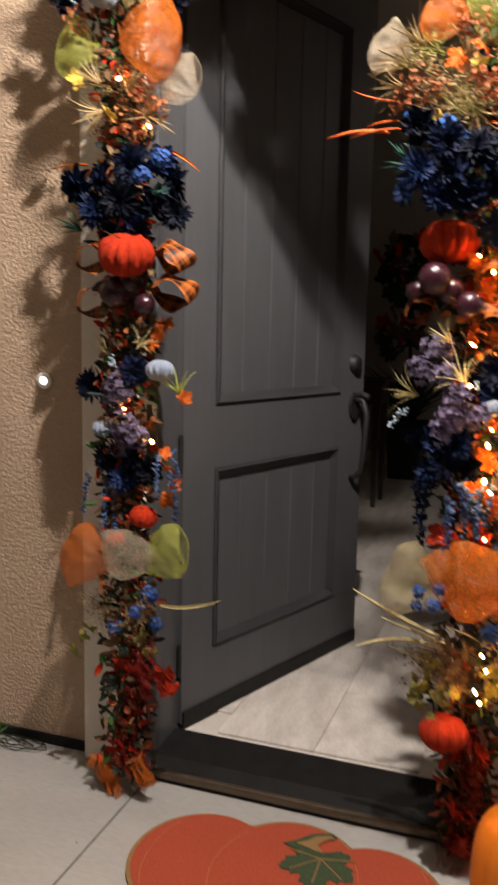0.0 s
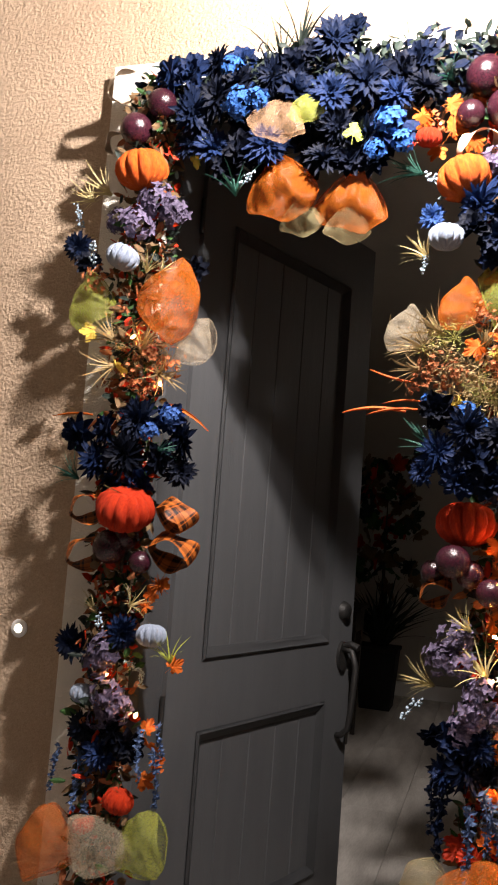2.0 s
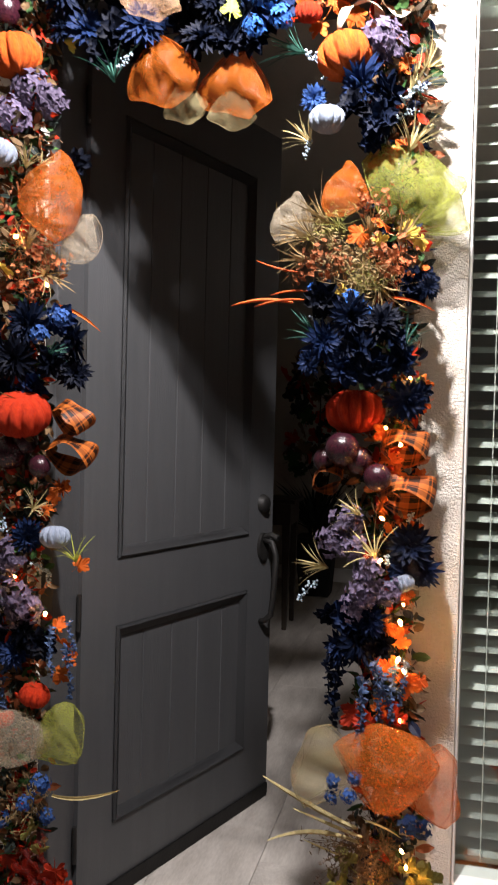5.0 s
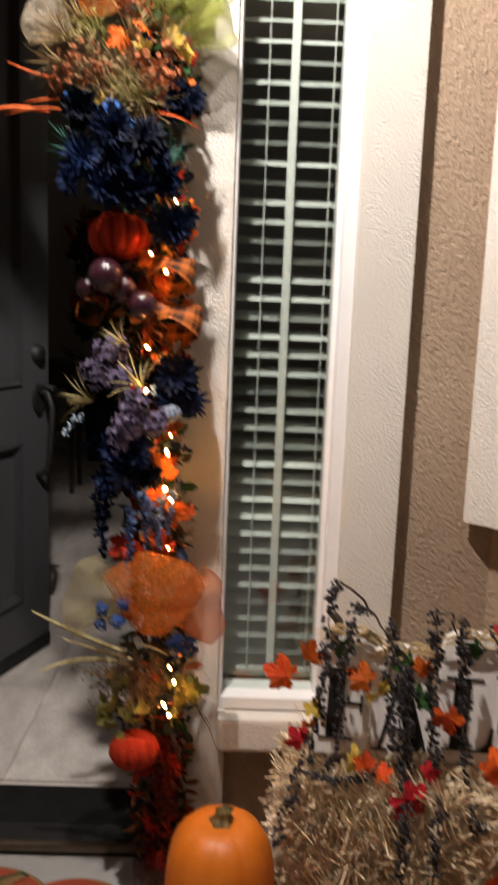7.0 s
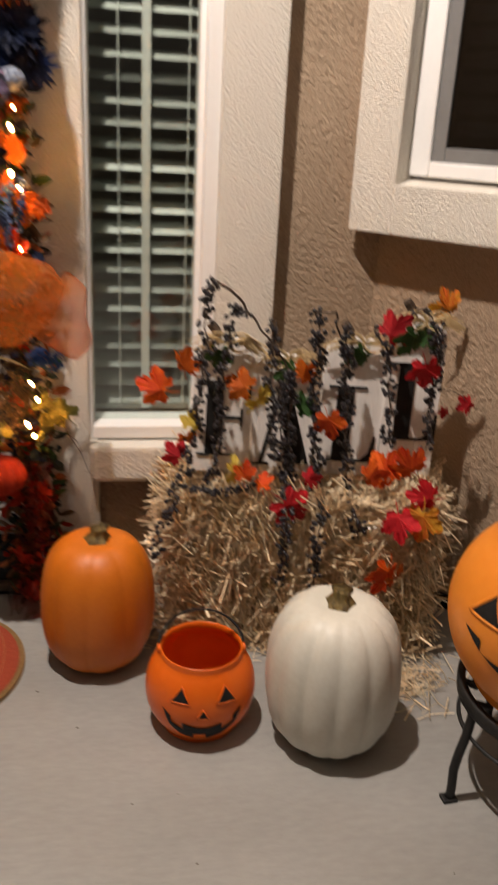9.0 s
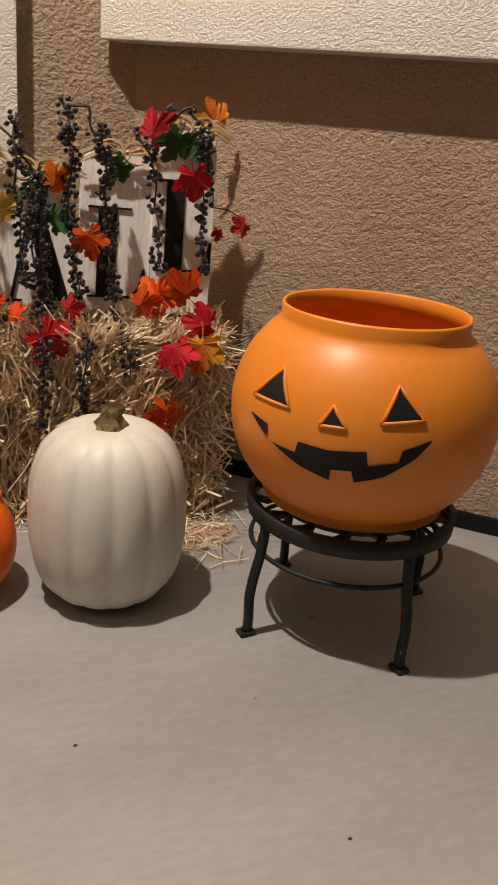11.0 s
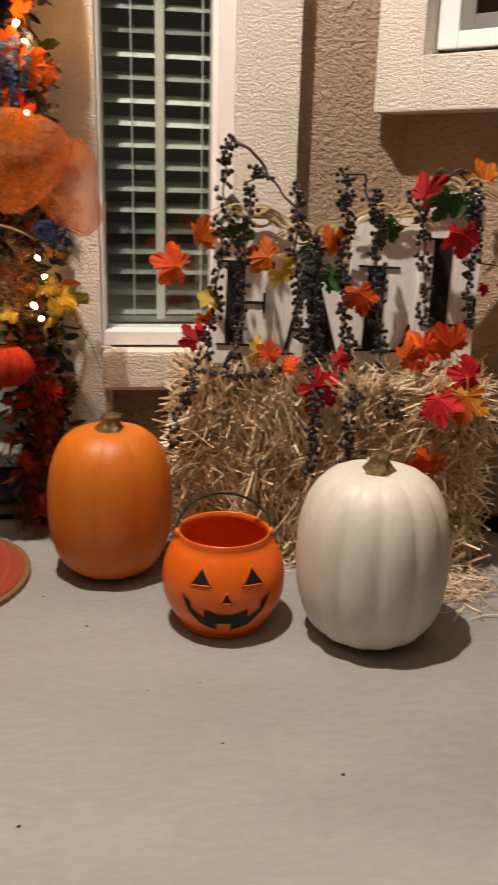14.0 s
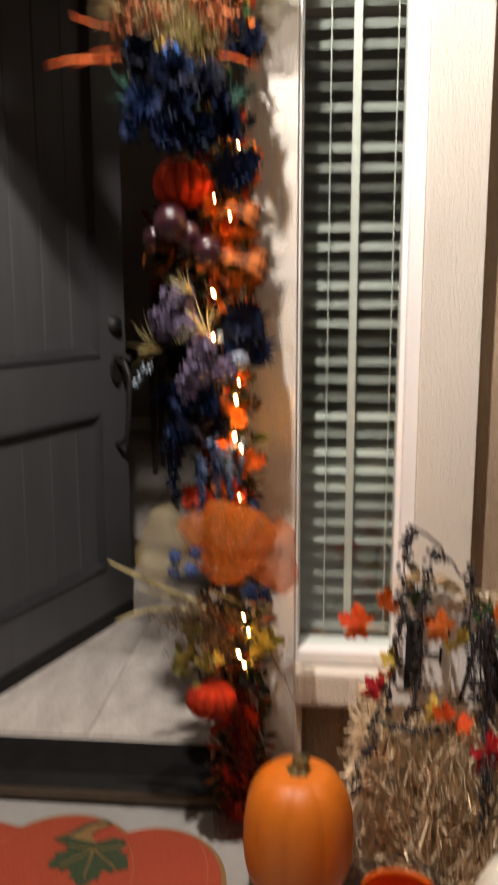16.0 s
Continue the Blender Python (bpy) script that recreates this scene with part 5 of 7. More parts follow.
# left_garland
mesh_loop(left_garland, -1.133, -0.080, 0.633, 0.081, 'orange')
mesh_loop(left_garland, -1.020, -0.110, 0.647, 0.075, 'cream')
mesh_loop(left_garland, -0.900, -0.080, 0.657, 0.077, 'lime')
dry_bush(left_garland, -1.116, -0.050, 0.492, 0.070, 'tan')
dry_bush(left_garland, -0.994, -0.070, 0.492, 0.077, 'tan')
blossom(left_garland, -0.954, -0.110, 0.559, 0.027, 'blue')
blossom(left_garland, -1.068, -0.090, 0.449, 0.025, 'blue')
blossom(left_garland, -0.995, -0.100, 0.502, 0.021, 'blue')
blossom(left_garland, -0.948, -0.080, 0.471, 0.021, 'blue')
leaf(left_garland, -1.146, -0.080, 0.433, 0.029, 'olive')
leaf(left_garland, -1.194, -0.070, 0.341, 0.033, 'olive')
leaf(left_garland, -0.979, -0.100, 0.442, 0.034, 'olive')
leaf(left_garland, -0.954, -0.090, 0.396, 0.031, 'olive')
leaf(left_garland, -1.057, -0.080, 0.391, 0.029, 'olive')
leaf(left_garland, -1.167, -0.070, 0.394, 0.023, 'olive')
blade(left_garland, -0.917, -0.110, 0.539, 0.164, 'straw')
blade(left_garland, -1.183, -0.070, 0.577, -0.057, 'straw')
leaf(left_garland, -1.006, -0.080, 0.336, 0.041, 'red')
leaf(left_garland, -0.922, -0.080, 0.342, 0.041, 'red')
leaf(left_garland, -1.053, -0.070, 0.356, 0.035, 'red')
leaf(left_garland, -0.910, -0.070, 0.284, 0.035, 'red')
mesh_ruffle(left_garland, -0.969, -0.080, 0.342, 0.072, 'red')
mesh_ruffle(left_garland, -0.994, -0.070, 0.253, 0.071, 'red')
mesh_ruffle(left_garland, -1.024, -0.070, 0.166, 0.069, 'red')
mesh_ruffle(left_garland, -1.028, -0.070, 0.092, 0.070, 'red')
mesh_ruffle(left_garland, -0.988, -0.080, 0.048, 0.050, 'orange')
mesh_ruffle(left_garland, -1.107, -0.070, 0.020, 0.058, 'orange')
mesh_ruffle(left_garland, -1.075, -0.080, -0.005, 0.045, 'orange')
# top_garland
flower(top_garland, -0.991, -0.110, 2.486, 0.050, 'navy')
flower(top_garland, -0.938, -0.110, 2.495, 0.047, 'navy')
flower(top_garland, -0.871, -0.110, 2.510, 0.052, 'navy')
flower(top_garland, -0.812, -0.110, 2.511, 0.040, 'navy')
flower(top_garland, -0.915, -0.140, 2.376, 0.054, 'navy')
flower(top_garland, -0.856, -0.130, 2.410, 0.051, 'navy')
flower(top_garland, -0.808, -0.130, 2.449, 0.045, 'navy')
flower(top_garland, -0.865, -0.110, 2.293, 0.049, 'navy')
flower(top_garland, -0.930, -0.100, 2.317, 0.044, 'navy')
flower(top_garland, -0.729, -0.110, 2.466, 0.045, 'navy')
flower(top_garland, -0.680, -0.110, 2.482, 0.042, 'navy')
flower(top_garland, -0.586, -0.110, 2.543, 0.051, 'navy')
flower(top_garland, -0.540, -0.110, 2.566, 0.039, 'navy')
flower(top_garland, -0.633, -0.110, 2.513, 0.042, 'navy')
flower(top_garland, -0.502, -0.130, 2.424, 0.055, 'navy')
flower(top_garland, -0.579, -0.160, 2.383, 0.051, 'navy')
flower(top_garland, -0.562, -0.130, 2.321, 0.047, 'navy')
flower(top_garland, -0.489, -0.130, 2.301, 0.047, 'navy')
flower(top_garland, -0.438, -0.130, 2.297, 0.052, 'navy')
flower(top_garland, -0.424, -0.130, 2.436, 0.052, 'navy')
flower(top_garland, -0.389, -0.110, 2.471, 0.044, 'navy')
flower(top_garland, -0.789, -0.120, 2.282, 0.054, 'navy')
flower(top_garland, -0.733, -0.120, 2.292, 0.048, 'navy')
flower(top_garland, -0.833, -0.110, 2.248, 0.046, 'navy')
flower(top_garland, -0.477, -0.110, 2.243, 0.044, 'navy')
flower(top_garland, -0.536, -0.110, 2.247, 0.044, 'navy')
flower(top_garland, -0.372, -0.120, 2.403, 0.043, 'navy')
flower(top_garland, -0.432, -0.140, 2.380, 0.048, 'navy')
flower(top_garland, -0.664, -0.130, 2.413, 0.044, 'navy')
flower(top_garland, -0.770, -0.140, 2.384, 0.050, 'navy')
flower(top_garland, -0.594, -0.120, 2.254, 0.047, 'navy')
blossom(top_garland, -0.792, -0.180, 2.372, 0.037, 'bright')
blossom(top_garland, -0.750, -0.180, 2.375, 0.031, 'bright')
blossom(top_garland, -0.434, -0.160, 2.308, 0.040, 'bright')
blossom(top_garland, -0.470, -0.150, 2.250, 0.027, 'bright')
blossom(top_garland, -0.413, -0.160, 2.261, 0.027, 'bright')
blossom(top_garland, -0.829, -0.140, 2.481, 0.030, 'bright')
mesh_loop(top_garland, -0.630, -0.150, 2.364, 0.042, 'lime')
leaf(top_garland, -0.521, -0.150, 2.288, 0.030, 'lime')
leaf(top_garland, -0.872, -0.120, 2.310, 0.026, 'lime')
leaf(top_garland, -0.915, -0.100, 2.280, 0.023, 'lime')
mesh_loop(top_garland, -0.696, -0.150, 2.343, 0.061, 'peach')
mesh_loop(top_garland, -0.700, -0.075, 2.215, 0.084, 'orange')
mesh_loop(top_garland, -0.530, -0.060, 2.180, 0.080, 'orange')
# the garland's shade on this lime mesh is put into a duller straw colour
mesh_loop(top_garland, -0.655, -0.040, 2.150, 0.050, 'straw')
mesh_loop(top_garland, -0.545, -0.035, 2.130, 0.050, 'straw')
grass(top_garland, -0.726, -0.070, 2.551, 0.091, 'dark')
grass(top_garland, -0.667, -0.070, 2.588, 0.106, 'dark')
grass(top_garland, -0.754, -0.070, 2.540, 0.061, 'dark')
grass(top_garland, -0.804, -0.110, 2.212, 0.070, 'teal')
grass(top_garland, -0.406, -0.100, 2.230, 0.076, 'teal')
grass(top_garland, -0.349, -0.070, 2.454, 0.072, 'teal')
berries(top_garland, -0.769, -0.130, 2.208, 0.033, 'steel')
berries(top_garland, -0.643, -0.090, 2.558, 0.033, 'steel')
berries(top_garland, -0.717, -0.090, 2.503, 0.030, 'steel')
berries(top_garland, -0.317, -0.090, 2.170, 0.037, 'steel')
berries(top_garland, -0.355, -0.070, 2.448, 0.037, 'steel')
ball(top_garland, -0.244, -0.090, 2.432, 0.051)
ball(top_garland, -0.272, -0.120, 2.330, 0.035)
ball(top_garland, -0.199, -0.120, 2.340, 0.046)
ball(top_garland, -0.181, -0.070, 2.436, 0.037)
fabric_pumpkin(top_garland, -0.358, -0.130, 2.278, 0.029, 'red')
leaf(top_garland, -0.378, -0.110, 2.342, 0.030, 'orange')
leaf(top_garland, -0.309, -0.100, 2.308, 0.033, 'orange')
leaf(top_garland, -0.317, -0.100, 2.368, 0.028, 'orange')
leaf(top_garland, -0.338, -0.100, 2.264, 0.027, 'orange')
leaf(top_garland, -0.265, -0.100, 2.285, 0.030, 'orange')
leaf(top_garland, -0.258, -0.070, 2.378, 0.028, 'orange')
blossom(top_garland, -0.175, -0.110, 2.408, 0.037, 'rust')
blossom(top_garland, -0.340, -0.120, 2.313, 0.025, 'rust')
ribbon_loop(top_garland, -0.250, -0.140, 2.249, 0.040, 'mottled')
ribbon_loop(top_garland, -0.161, -0.130, 2.293, 0.040, 'mottled')
berries(top_garland, -0.391, -0.150, 2.255, 0.019, 'red')
bulb(top_garland, -0.333, -0.140, 2.303, 0.007)
# right_garland
fabric_pumpkin(right_garland, -0.277, -0.150, 2.172, 0.059, 'orange')
blossom(right_garland, -0.207, -0.150, 2.206, 0.044, 'lavender')
blossom(right_garland, -0.174, -0.140, 2.186, 0.034, 'lavender')
blossom(right_garland, -0.236, -0.150, 2.197, 0.031, 'lavender')
flower(right_garland, -0.238, -0.160, 2.109, 0.050, 'navy')
flower(right_garland, -0.202, -0.170, 2.031, 0.049, 'navy')
flower(right_garland, -0.250, -0.170, 2.062, 0.042, 'navy')
flower(right_garland, -0.183, -0.140, 2.097, 0.043, 'navy')
flower(right_garland, -0.220, -0.150, 2.000, 0.035, 'navy')
flower(right_garland, -0.340, -0.140, 2.094, 0.031, 'blue')
fabric_pumpkin(right_garland, -0.306, -0.180, 2.034, 0.037, 'pale')
grass(right_garland, -0.368, -0.140, 2.024, 0.066, 'straw')
grass(right_garland, -0.126, -0.120, 2.017, 0.078, 'straw')
grass(right_garland, -0.124, -0.100, 2.144, 0.078, 'straw')
grass(right_garland, -0.097, -0.080, 2.185, 0.066, 'straw')
berries(right_garland, -0.332, -0.140, 2.166, 0.044, 'steel')
berries(right_garland, -0.349, -0.160, 1.985, 0.030, 'steel')
berries(right_garland, -0.139, -0.130, 2.096, 0.043, 'steel')
berries(right_garland, -0.149, -0.130, 2.054, 0.028, 'steel')
leaf(right_garland, -0.179, -0.130, 1.971, 0.030, 'orange')
leaf(right_garland, -0.204, -0.130, 1.956, 0.027, 'orange')
leaf(right_garland, -0.148, -0.120, 1.984, 0.025, 'orange')
leaf(right_garland, -0.163, -0.120, 2.160, 0.026, 'orange')
mesh_loop(right_garland, -0.147, -0.100, 1.893, 0.097, 'lime')
mesh_loop(right_garland, -0.089, -0.090, 1.859, 0.062, 'lime')
mesh_loop(right_garland, -0.257, -0.160, 1.887, 0.053, 'orange')
mesh_loop(right_garland, -0.374, -0.120, 1.844, 0.050, 'cream')
dry_bush(right_garland, -0.341, -0.140, 1.809, 0.078, 'tan')
dry_bush(right_garland, -0.279, -0.150, 1.771, 0.072, 'tan')
dry_bush(right_garland, -0.231, -0.160, 1.744, 0.071, 'tan')
dry_bush(right_garland, -0.187, -0.140, 1.725, 0.052, 'tan')
dry_bush(right_garland, -0.277, -0.170, 1.823, 0.053, 'olive')
dry_bush(right_garland, -0.218, -0.170, 1.697, 0.056, 'olive')
blossom(right_garland, -0.197, -0.180, 1.862, 0.028, 'rust')
blossom(right_garland, -0.231, -0.180, 1.874, 0.021, 'rust')
blossom(right_garland, -0.195, -0.180, 1.767, 0.028, 'rust')
blossom(right_garland, -0.317, -0.170, 1.762, 0.031, 'rust')
blossom(right_garland, -0.299, -0.170, 1.733, 0.028, 'rust')
blossom(right_garland, -0.153, -0.150, 1.773, 0.029, 'rust')
blossom(right_garland, -0.141, -0.150, 1.739, 0.024, 'rust')
blossom(right_garland, -0.167, -0.170, 1.730, 0.023, 'rust')
blossom(right_garland, -0.275, -0.180, 1.747, 0.023, 'rust')
blossom(right_garland, -0.349, -0.150, 1.726, 0.022, 'rust')
leaf(right_garland, -0.266, -0.190, 1.683, 0.028, 'yellow')
leaf(right_garland, -0.142, -0.150, 1.801, 0.029, 'yellow')
leaf(right_garland, -0.114, -0.140, 1.796, 0.022, 'yellow')
leaf(right_garland, -0.197, -0.170, 1.786, 0.021, 'yellow')
leaf(right_garland, -0.230, -0.180, 1.802, 0.028, 'orange')
leaf(right_garland, -0.120, -0.120, 1.738, 0.026, 'orange')
leaf(right_garland, -0.186, -0.170, 1.820, 0.026, 'orange')
blade(right_garland, -0.355, -0.150, 1.732, -0.096, 'redorange')
blade(right_garland, -0.370, -0.160, 1.667, -0.133, 'redorange')
blade(right_garland, -0.345, -0.170, 1.671, -0.106, 'redorange')
blade(right_garland, -0.339, -0.140, 1.693, -0.084, 'redorange')
blade(right_garland, -0.293, -0.200, 1.648, 0.060, 'redorange')
blade(right_garland, -0.173, -0.160, 1.675, 0.094, 'redorange')
flower(right_garland, -0.119, -0.120, 1.704, 0.041, 'navy')
flower(right_garland, -0.301, -0.200, 1.668, 0.038, 'navy')
flower(right_garland, -0.245, -0.220, 1.630, 0.042, 'navy')
flower(right_garland, -0.183, -0.210, 1.619, 0.044, 'navy')
flower(right_garland, -0.228, -0.210, 1.568, 0.044, 'navy')
flower(right_garland, -0.299, -0.200, 1.581, 0.042, 'navy')
flower(right_garland, -0.139, -0.170, 1.548, 0.040, 'navy')
flower(right_garland, -0.160, -0.200, 1.586, 0.040, 'navy')
flower(right_garland, -0.326, -0.180, 1.542, 0.031, 'navy')
flower(right_garland, -0.194, -0.200, 1.529, 0.040, 'navy')
flower(right_garland, -0.252, -0.200, 1.529, 0.038, 'navy')
flower(right_garland, -0.096, -0.160, 1.694, 0.026, 'navy')
blossom(right_garland, -0.247, -0.200, 1.659, 0.028, 'bright')
blossom(right_garland, -0.224, -0.200, 1.636, 0.023, 'bright')
blossom(right_garland, -0.321, -0.170, 1.688, 0.021, 'bright')
grass(right_garland, -0.334, -0.160, 1.609, 0.071, 'teal')
grass(right_garland, -0.137, -0.160, 1.607, 0.074, 'teal')
berries(right_garland, -0.305, -0.180, 1.623, 0.033, 'steel')
berries(right_garland, -0.295, -0.180, 1.589, 0.026, 'steel')
berries(right_garland, -0.147, -0.180, 1.582, 0.023, 'steel')
bristle(right_garland, -0.156, -0.120, 1.543, 0.028, 'amber')
bristle(right_garland, -0.151, -0.120, 1.496, 0.026, 'amber')
bristle(right_garland, -0.136, -0.120, 1.426, 0.026, 'amber')
fabric_pumpkin(right_garland, -0.238, -0.125, 1.444, 0.062, 'red')
flower(right_garland, -0.133, -0.150, 1.469, 0.042, 'navy')
flower(right_garland, -0.108, -0.130, 1.484, 0.031, 'navy')
bulb(right_garland, -0.170, -0.180, 1.411, 0.008)
bulb(right_garland, -0.141, -0.170, 1.378, 0.009)
bulb(right_garland, -0.154, -0.140, 1.541, 0.007)
ribbon_loop(right_garland, -0.134, -0.140, 1.374, 0.042, 'plaid')
ribbon_loop(right_garland, -0.126, -0.140, 1.276, 0.049, 'plaid')
ribbon_loop(right_garland, -0.292, -0.130, 1.300, 0.031, 'plaid')
ball(right_garland, -0.259, -0.160, 1.366, 0.040)
ball(right_garland, -0.184, -0.180, 1.311, 0.032)
ball(right_garland, -0.226, -0.140, 1.343, 0.033)
ball(right_garland, -0.300, -0.120, 1.341, 0.029)
leaf(right_garland, -0.168, -0.130, 1.344, 0.031, 'orange')
leaf(right_garland, -0.177, -0.140, 1.251, 0.033, 'orange')
leaf(right_garland, -0.145, -0.130, 1.321, 0.028, 'orange')
leaf(right_garland, -0.153, -0.130, 1.192, 0.028, 'orange')
leaf(right_garland, -0.174, -0.140, 1.402, 0.028, 'orange')
grass(right_garland, -0.238, -0.170, 1.251, 0.051, 'straw')
grass(right_garland, -0.202, -0.170, 1.177, 0.067, 'straw')
grass(right_garland, -0.315, -0.150, 1.128, 0.062, 'straw')
blossom(right_garland, -0.250, -0.160, 1.215, 0.040, 'lavender')
blossom(right_garland, -0.273, -0.160, 1.173, 0.038, 'lavender')
blossom(right_garland, -0.236, -0.170, 1.170, 0.035, 'lavender')
blossom(right_garland, -0.188, -0.180, 1.122, 0.039, 'lavender')
blossom(right_garland, -0.204, -0.180, 1.080, 0.040, 'lavender')
blossom(right_garland, -0.160, -0.170, 1.081, 0.033, 'lavender')
blossom(right_garland, -0.222, -0.170, 1.042, 0.035, 'lavender')
flower(right_garland, -0.118, -0.140, 1.171, 0.047, 'navy')
flower(right_garland, -0.089, -0.120, 1.123, 0.041, 'navy')
flower(right_garland, -0.128, -0.140, 1.124, 0.040, 'navy')
flower(right_garland, -0.236, -0.150, 1.020, 0.041, 'navy')
flower(right_garland, -0.194, -0.160, 1.019, 0.040, 'navy')
flower(right_garland, -0.279, -0.140, 1.021, 0.034, 'navy')
flower(right_garland, -0.217, -0.150, 0.967, 0.043, 'navy')
flower(right_garland, -0.254, -0.140, 0.950, 0.039, 'navy')
flower(right_garland, -0.171, -0.140, 0.968, 0.034, 'navy')
berries(right_garland, -0.118, -0.150, 1.230, 0.021, 'steel')
berries(right_garland, -0.328, -0.140, 1.066, 0.036, 'steel')
berries(right_garland, -0.160, -0.180, 1.146, 0.021, 'steel')
fabric_pumpkin(right_garland, -0.130, -0.150, 1.096, 0.026, 'pale')
bulb(right_garland, -0.172, -0.190, 1.230, 0.011)
bulb(right_garland, -0.173, -0.190, 1.146, 0.008)
bulb(right_garland, -0.131, -0.170, 1.019, 0.013)
bulb(right_garland, -0.134, -0.170, 0.943, 0.012)
bulb(right_garland, -0.122, -0.160, 0.918, 0.010)
leaf(right_garland, -0.142, -0.140, 0.970, 0.034, 'orange')
leaf(right_garland, -0.124, -0.130, 0.885, 0.034, 'orange')
leaf(right_garland, -0.147, -0.140, 0.910, 0.032, 'orange')
leaf(right_garland, -0.169, -0.130, 0.822, 0.032, 'orange')
leaf(right_garland, -0.160, -0.150, 1.007, 0.026, 'orange')
leaf(right_garland, -0.112, -0.120, 0.859, 0.025, 'orange')
sprig(right_garland, -0.180, -0.170, 0.940, 0.131, 'blue')
sprig(right_garland, -0.162, -0.170, 0.918, 0.120, 'blue')
sprig(right_garland, -0.203, -0.160, 0.900, 0.133, 'blue')
sprig(right_garland, -0.124, -0.140, 0.936, 0.097, 'blue')
sprig(right_garland, -0.141, -0.150, 0.925, 0.109, 'blue')
sprig(right_garland, -0.254, -0.140, 0.974, 0.158, 'navy')
sprig(right_garland, -0.236, -0.140, 0.952, 0.170, 'navy')
sprig(right_garland, -0.274, -0.130, 0.959, 0.135, 'navy')
leaf(right_garland, -0.217, -0.130, 0.812, 0.035, 'red')
leaf(right_garland, -0.191, -0.140, 0.793, 0.032, 'red')
leaf(right_garland, -0.145, -0.130, 0.806, 0.035, 'red')
mesh_loop(right_garland, -0.264, -0.160, 0.704, 0.078, 'straw')
mesh_loop(right_garland, -0.150, -0.190, 0.710, 0.096, 'orange')
mesh_loop(right_garland, -0.072, -0.150, 0.683, 0.073, 'orange')
blossom(right_garland, -0.251, -0.210, 0.696, 0.017, 'blue')
blossom(right_garland, -0.222, -0.210, 0.670, 0.017, 'blue')
blossom(right_garland, -0.256, -0.210, 0.664, 0.015, 'blue')
blossom(right_garland, -0.211, -0.210, 0.708, 0.015, 'blue')
blossom(right_garland, -0.103, -0.170, 0.606, 0.025, 'blue')
blossom(right_garland, -0.075, -0.150, 0.594, 0.021, 'blue')
blade(right_garland, -0.208, -0.170, 0.588, -0.205, 'straw')
blade(right_garland, -0.200, -0.180, 0.564, -0.192, 'straw')
blade(right_garland, -0.194, -0.190, 0.582, -0.140, 'straw')
blade(right_garland, -0.230, -0.170, 0.526, -0.086, 'straw')
blade(right_garland, -0.187, -0.200, 0.622, 0.075, 'straw')
dry_bush(right_garland, -0.209, -0.150, 0.536, 0.079, 'brown')
dry_bush(right_garland, -0.150, -0.150, 0.555, 0.060, 'brown')
leaf(right_garland, -0.224, -0.170, 0.514, 0.034, 'olive')
leaf(right_garland, -0.241, -0.170, 0.470, 0.037, 'olive')
leaf(right_garland, -0.252, -0.170, 0.426, 0.035, 'olive')
leaf(right_garland, -0.056, -0.130, 0.478, 0.037, 'olive')
leaf(right_garland, -0.085, -0.130, 0.456, 0.035, 'olive')
leaf(right_garland, -0.103, -0.150, 0.513, 0.029, 'olive')
leaf(right_garland, -0.205, -0.170, 0.462, 0.029, 'olive')
leaf(right_garland, -0.112, -0.150, 0.433, 0.032, 'olive')
bulb(right_garland, -0.115, -0.190, 0.565, 0.010)
bulb(right_garland, -0.125, -0.190, 0.481, 0.013)
# right_garland
fabric_pumpkin(right_garland, -0.188, -0.170, 0.367, 0.054, 'red')
leaf(right_garland, -0.257, -0.170, 0.472, 0.028, 'olive')
leaf(right_garland, -0.251, -0.170, 0.436, 0.026, 'olive')
leaf(right_garland, -0.193, -0.180, 0.433, 0.028, 'olive')
leaf(right_garland, -0.208, -0.190, 0.389, 0.025, 'olive')
leaf(right_garland, -0.078, -0.140, 0.492, 0.025, 'olive')
leaf(right_garland, -0.179, -0.170, 0.466, 0.023, 'olive')
dry_bush(right_garland, -0.215, -0.150, 0.495, 0.065, 'brown')
dry_bush(right_garland, -0.164, -0.150, 0.471, 0.058, 'brown')
sprig(right_garland, -0.164, -0.150, 0.483, 0.127, 'navy')
sprig(right_garland, -0.222, -0.150, 0.471, 0.117, 'navy')
bulb(right_garland, -0.105, -0.190, 0.533, 0.010)
bulb(right_garland, -0.114, -0.190, 0.458, 0.011)
mesh_ruffle(right_garland, -0.122, -0.140, 0.333, 0.053, 'red')
mesh_ruffle(right_garland, -0.118, -0.130, 0.265, 0.056, 'red')
mesh_ruffle(right_garland, -0.132, -0.130, 0.188, 0.060, 'red')
mesh_ruffle(right_garland, -0.140, -0.130, 0.116, 0.058, 'red')
mesh_ruffle(right_garland, -0.147, -0.130, 0.050, 0.057, 'red')
leaf(right_garland, -0.105, -0.140, 0.308, 0.031, 'red')
leaf(right_garland, -0.156, -0.140, 0.167, 0.032, 'red')
leaf(right_garland, -0.114, -0.140, 0.154, 0.030, 'red')
leaf(right_garland, -0.134, -0.140, 0.082, 0.031, 'red')
twig(right_garland, -0.067, -0.130, 0.476, 0.128, 'brown')


# the string of lights wound down the back of the thick garland, with the leaves that it lights
for k in range(10):
    z = 0.82 + 0.078 * k + jit(0.012)
    x = -0.128 + jit(0.012)
    if not 1.22 < z < 1.42:
        bulb(right_garland, x, -0.135 + jit(0.012), z, 0.0065)
    leaf(right_garland, x + 0.012 + jit(0.02), -0.098 + jit(0.012), z + jit(0.02), 0.026, RNG.choice(("orange", "redorange", "orange")))
    if k % 2:
        mesh_ruffle(right_garland, x - 0.004, -0.092, z, 0.034, "orange")


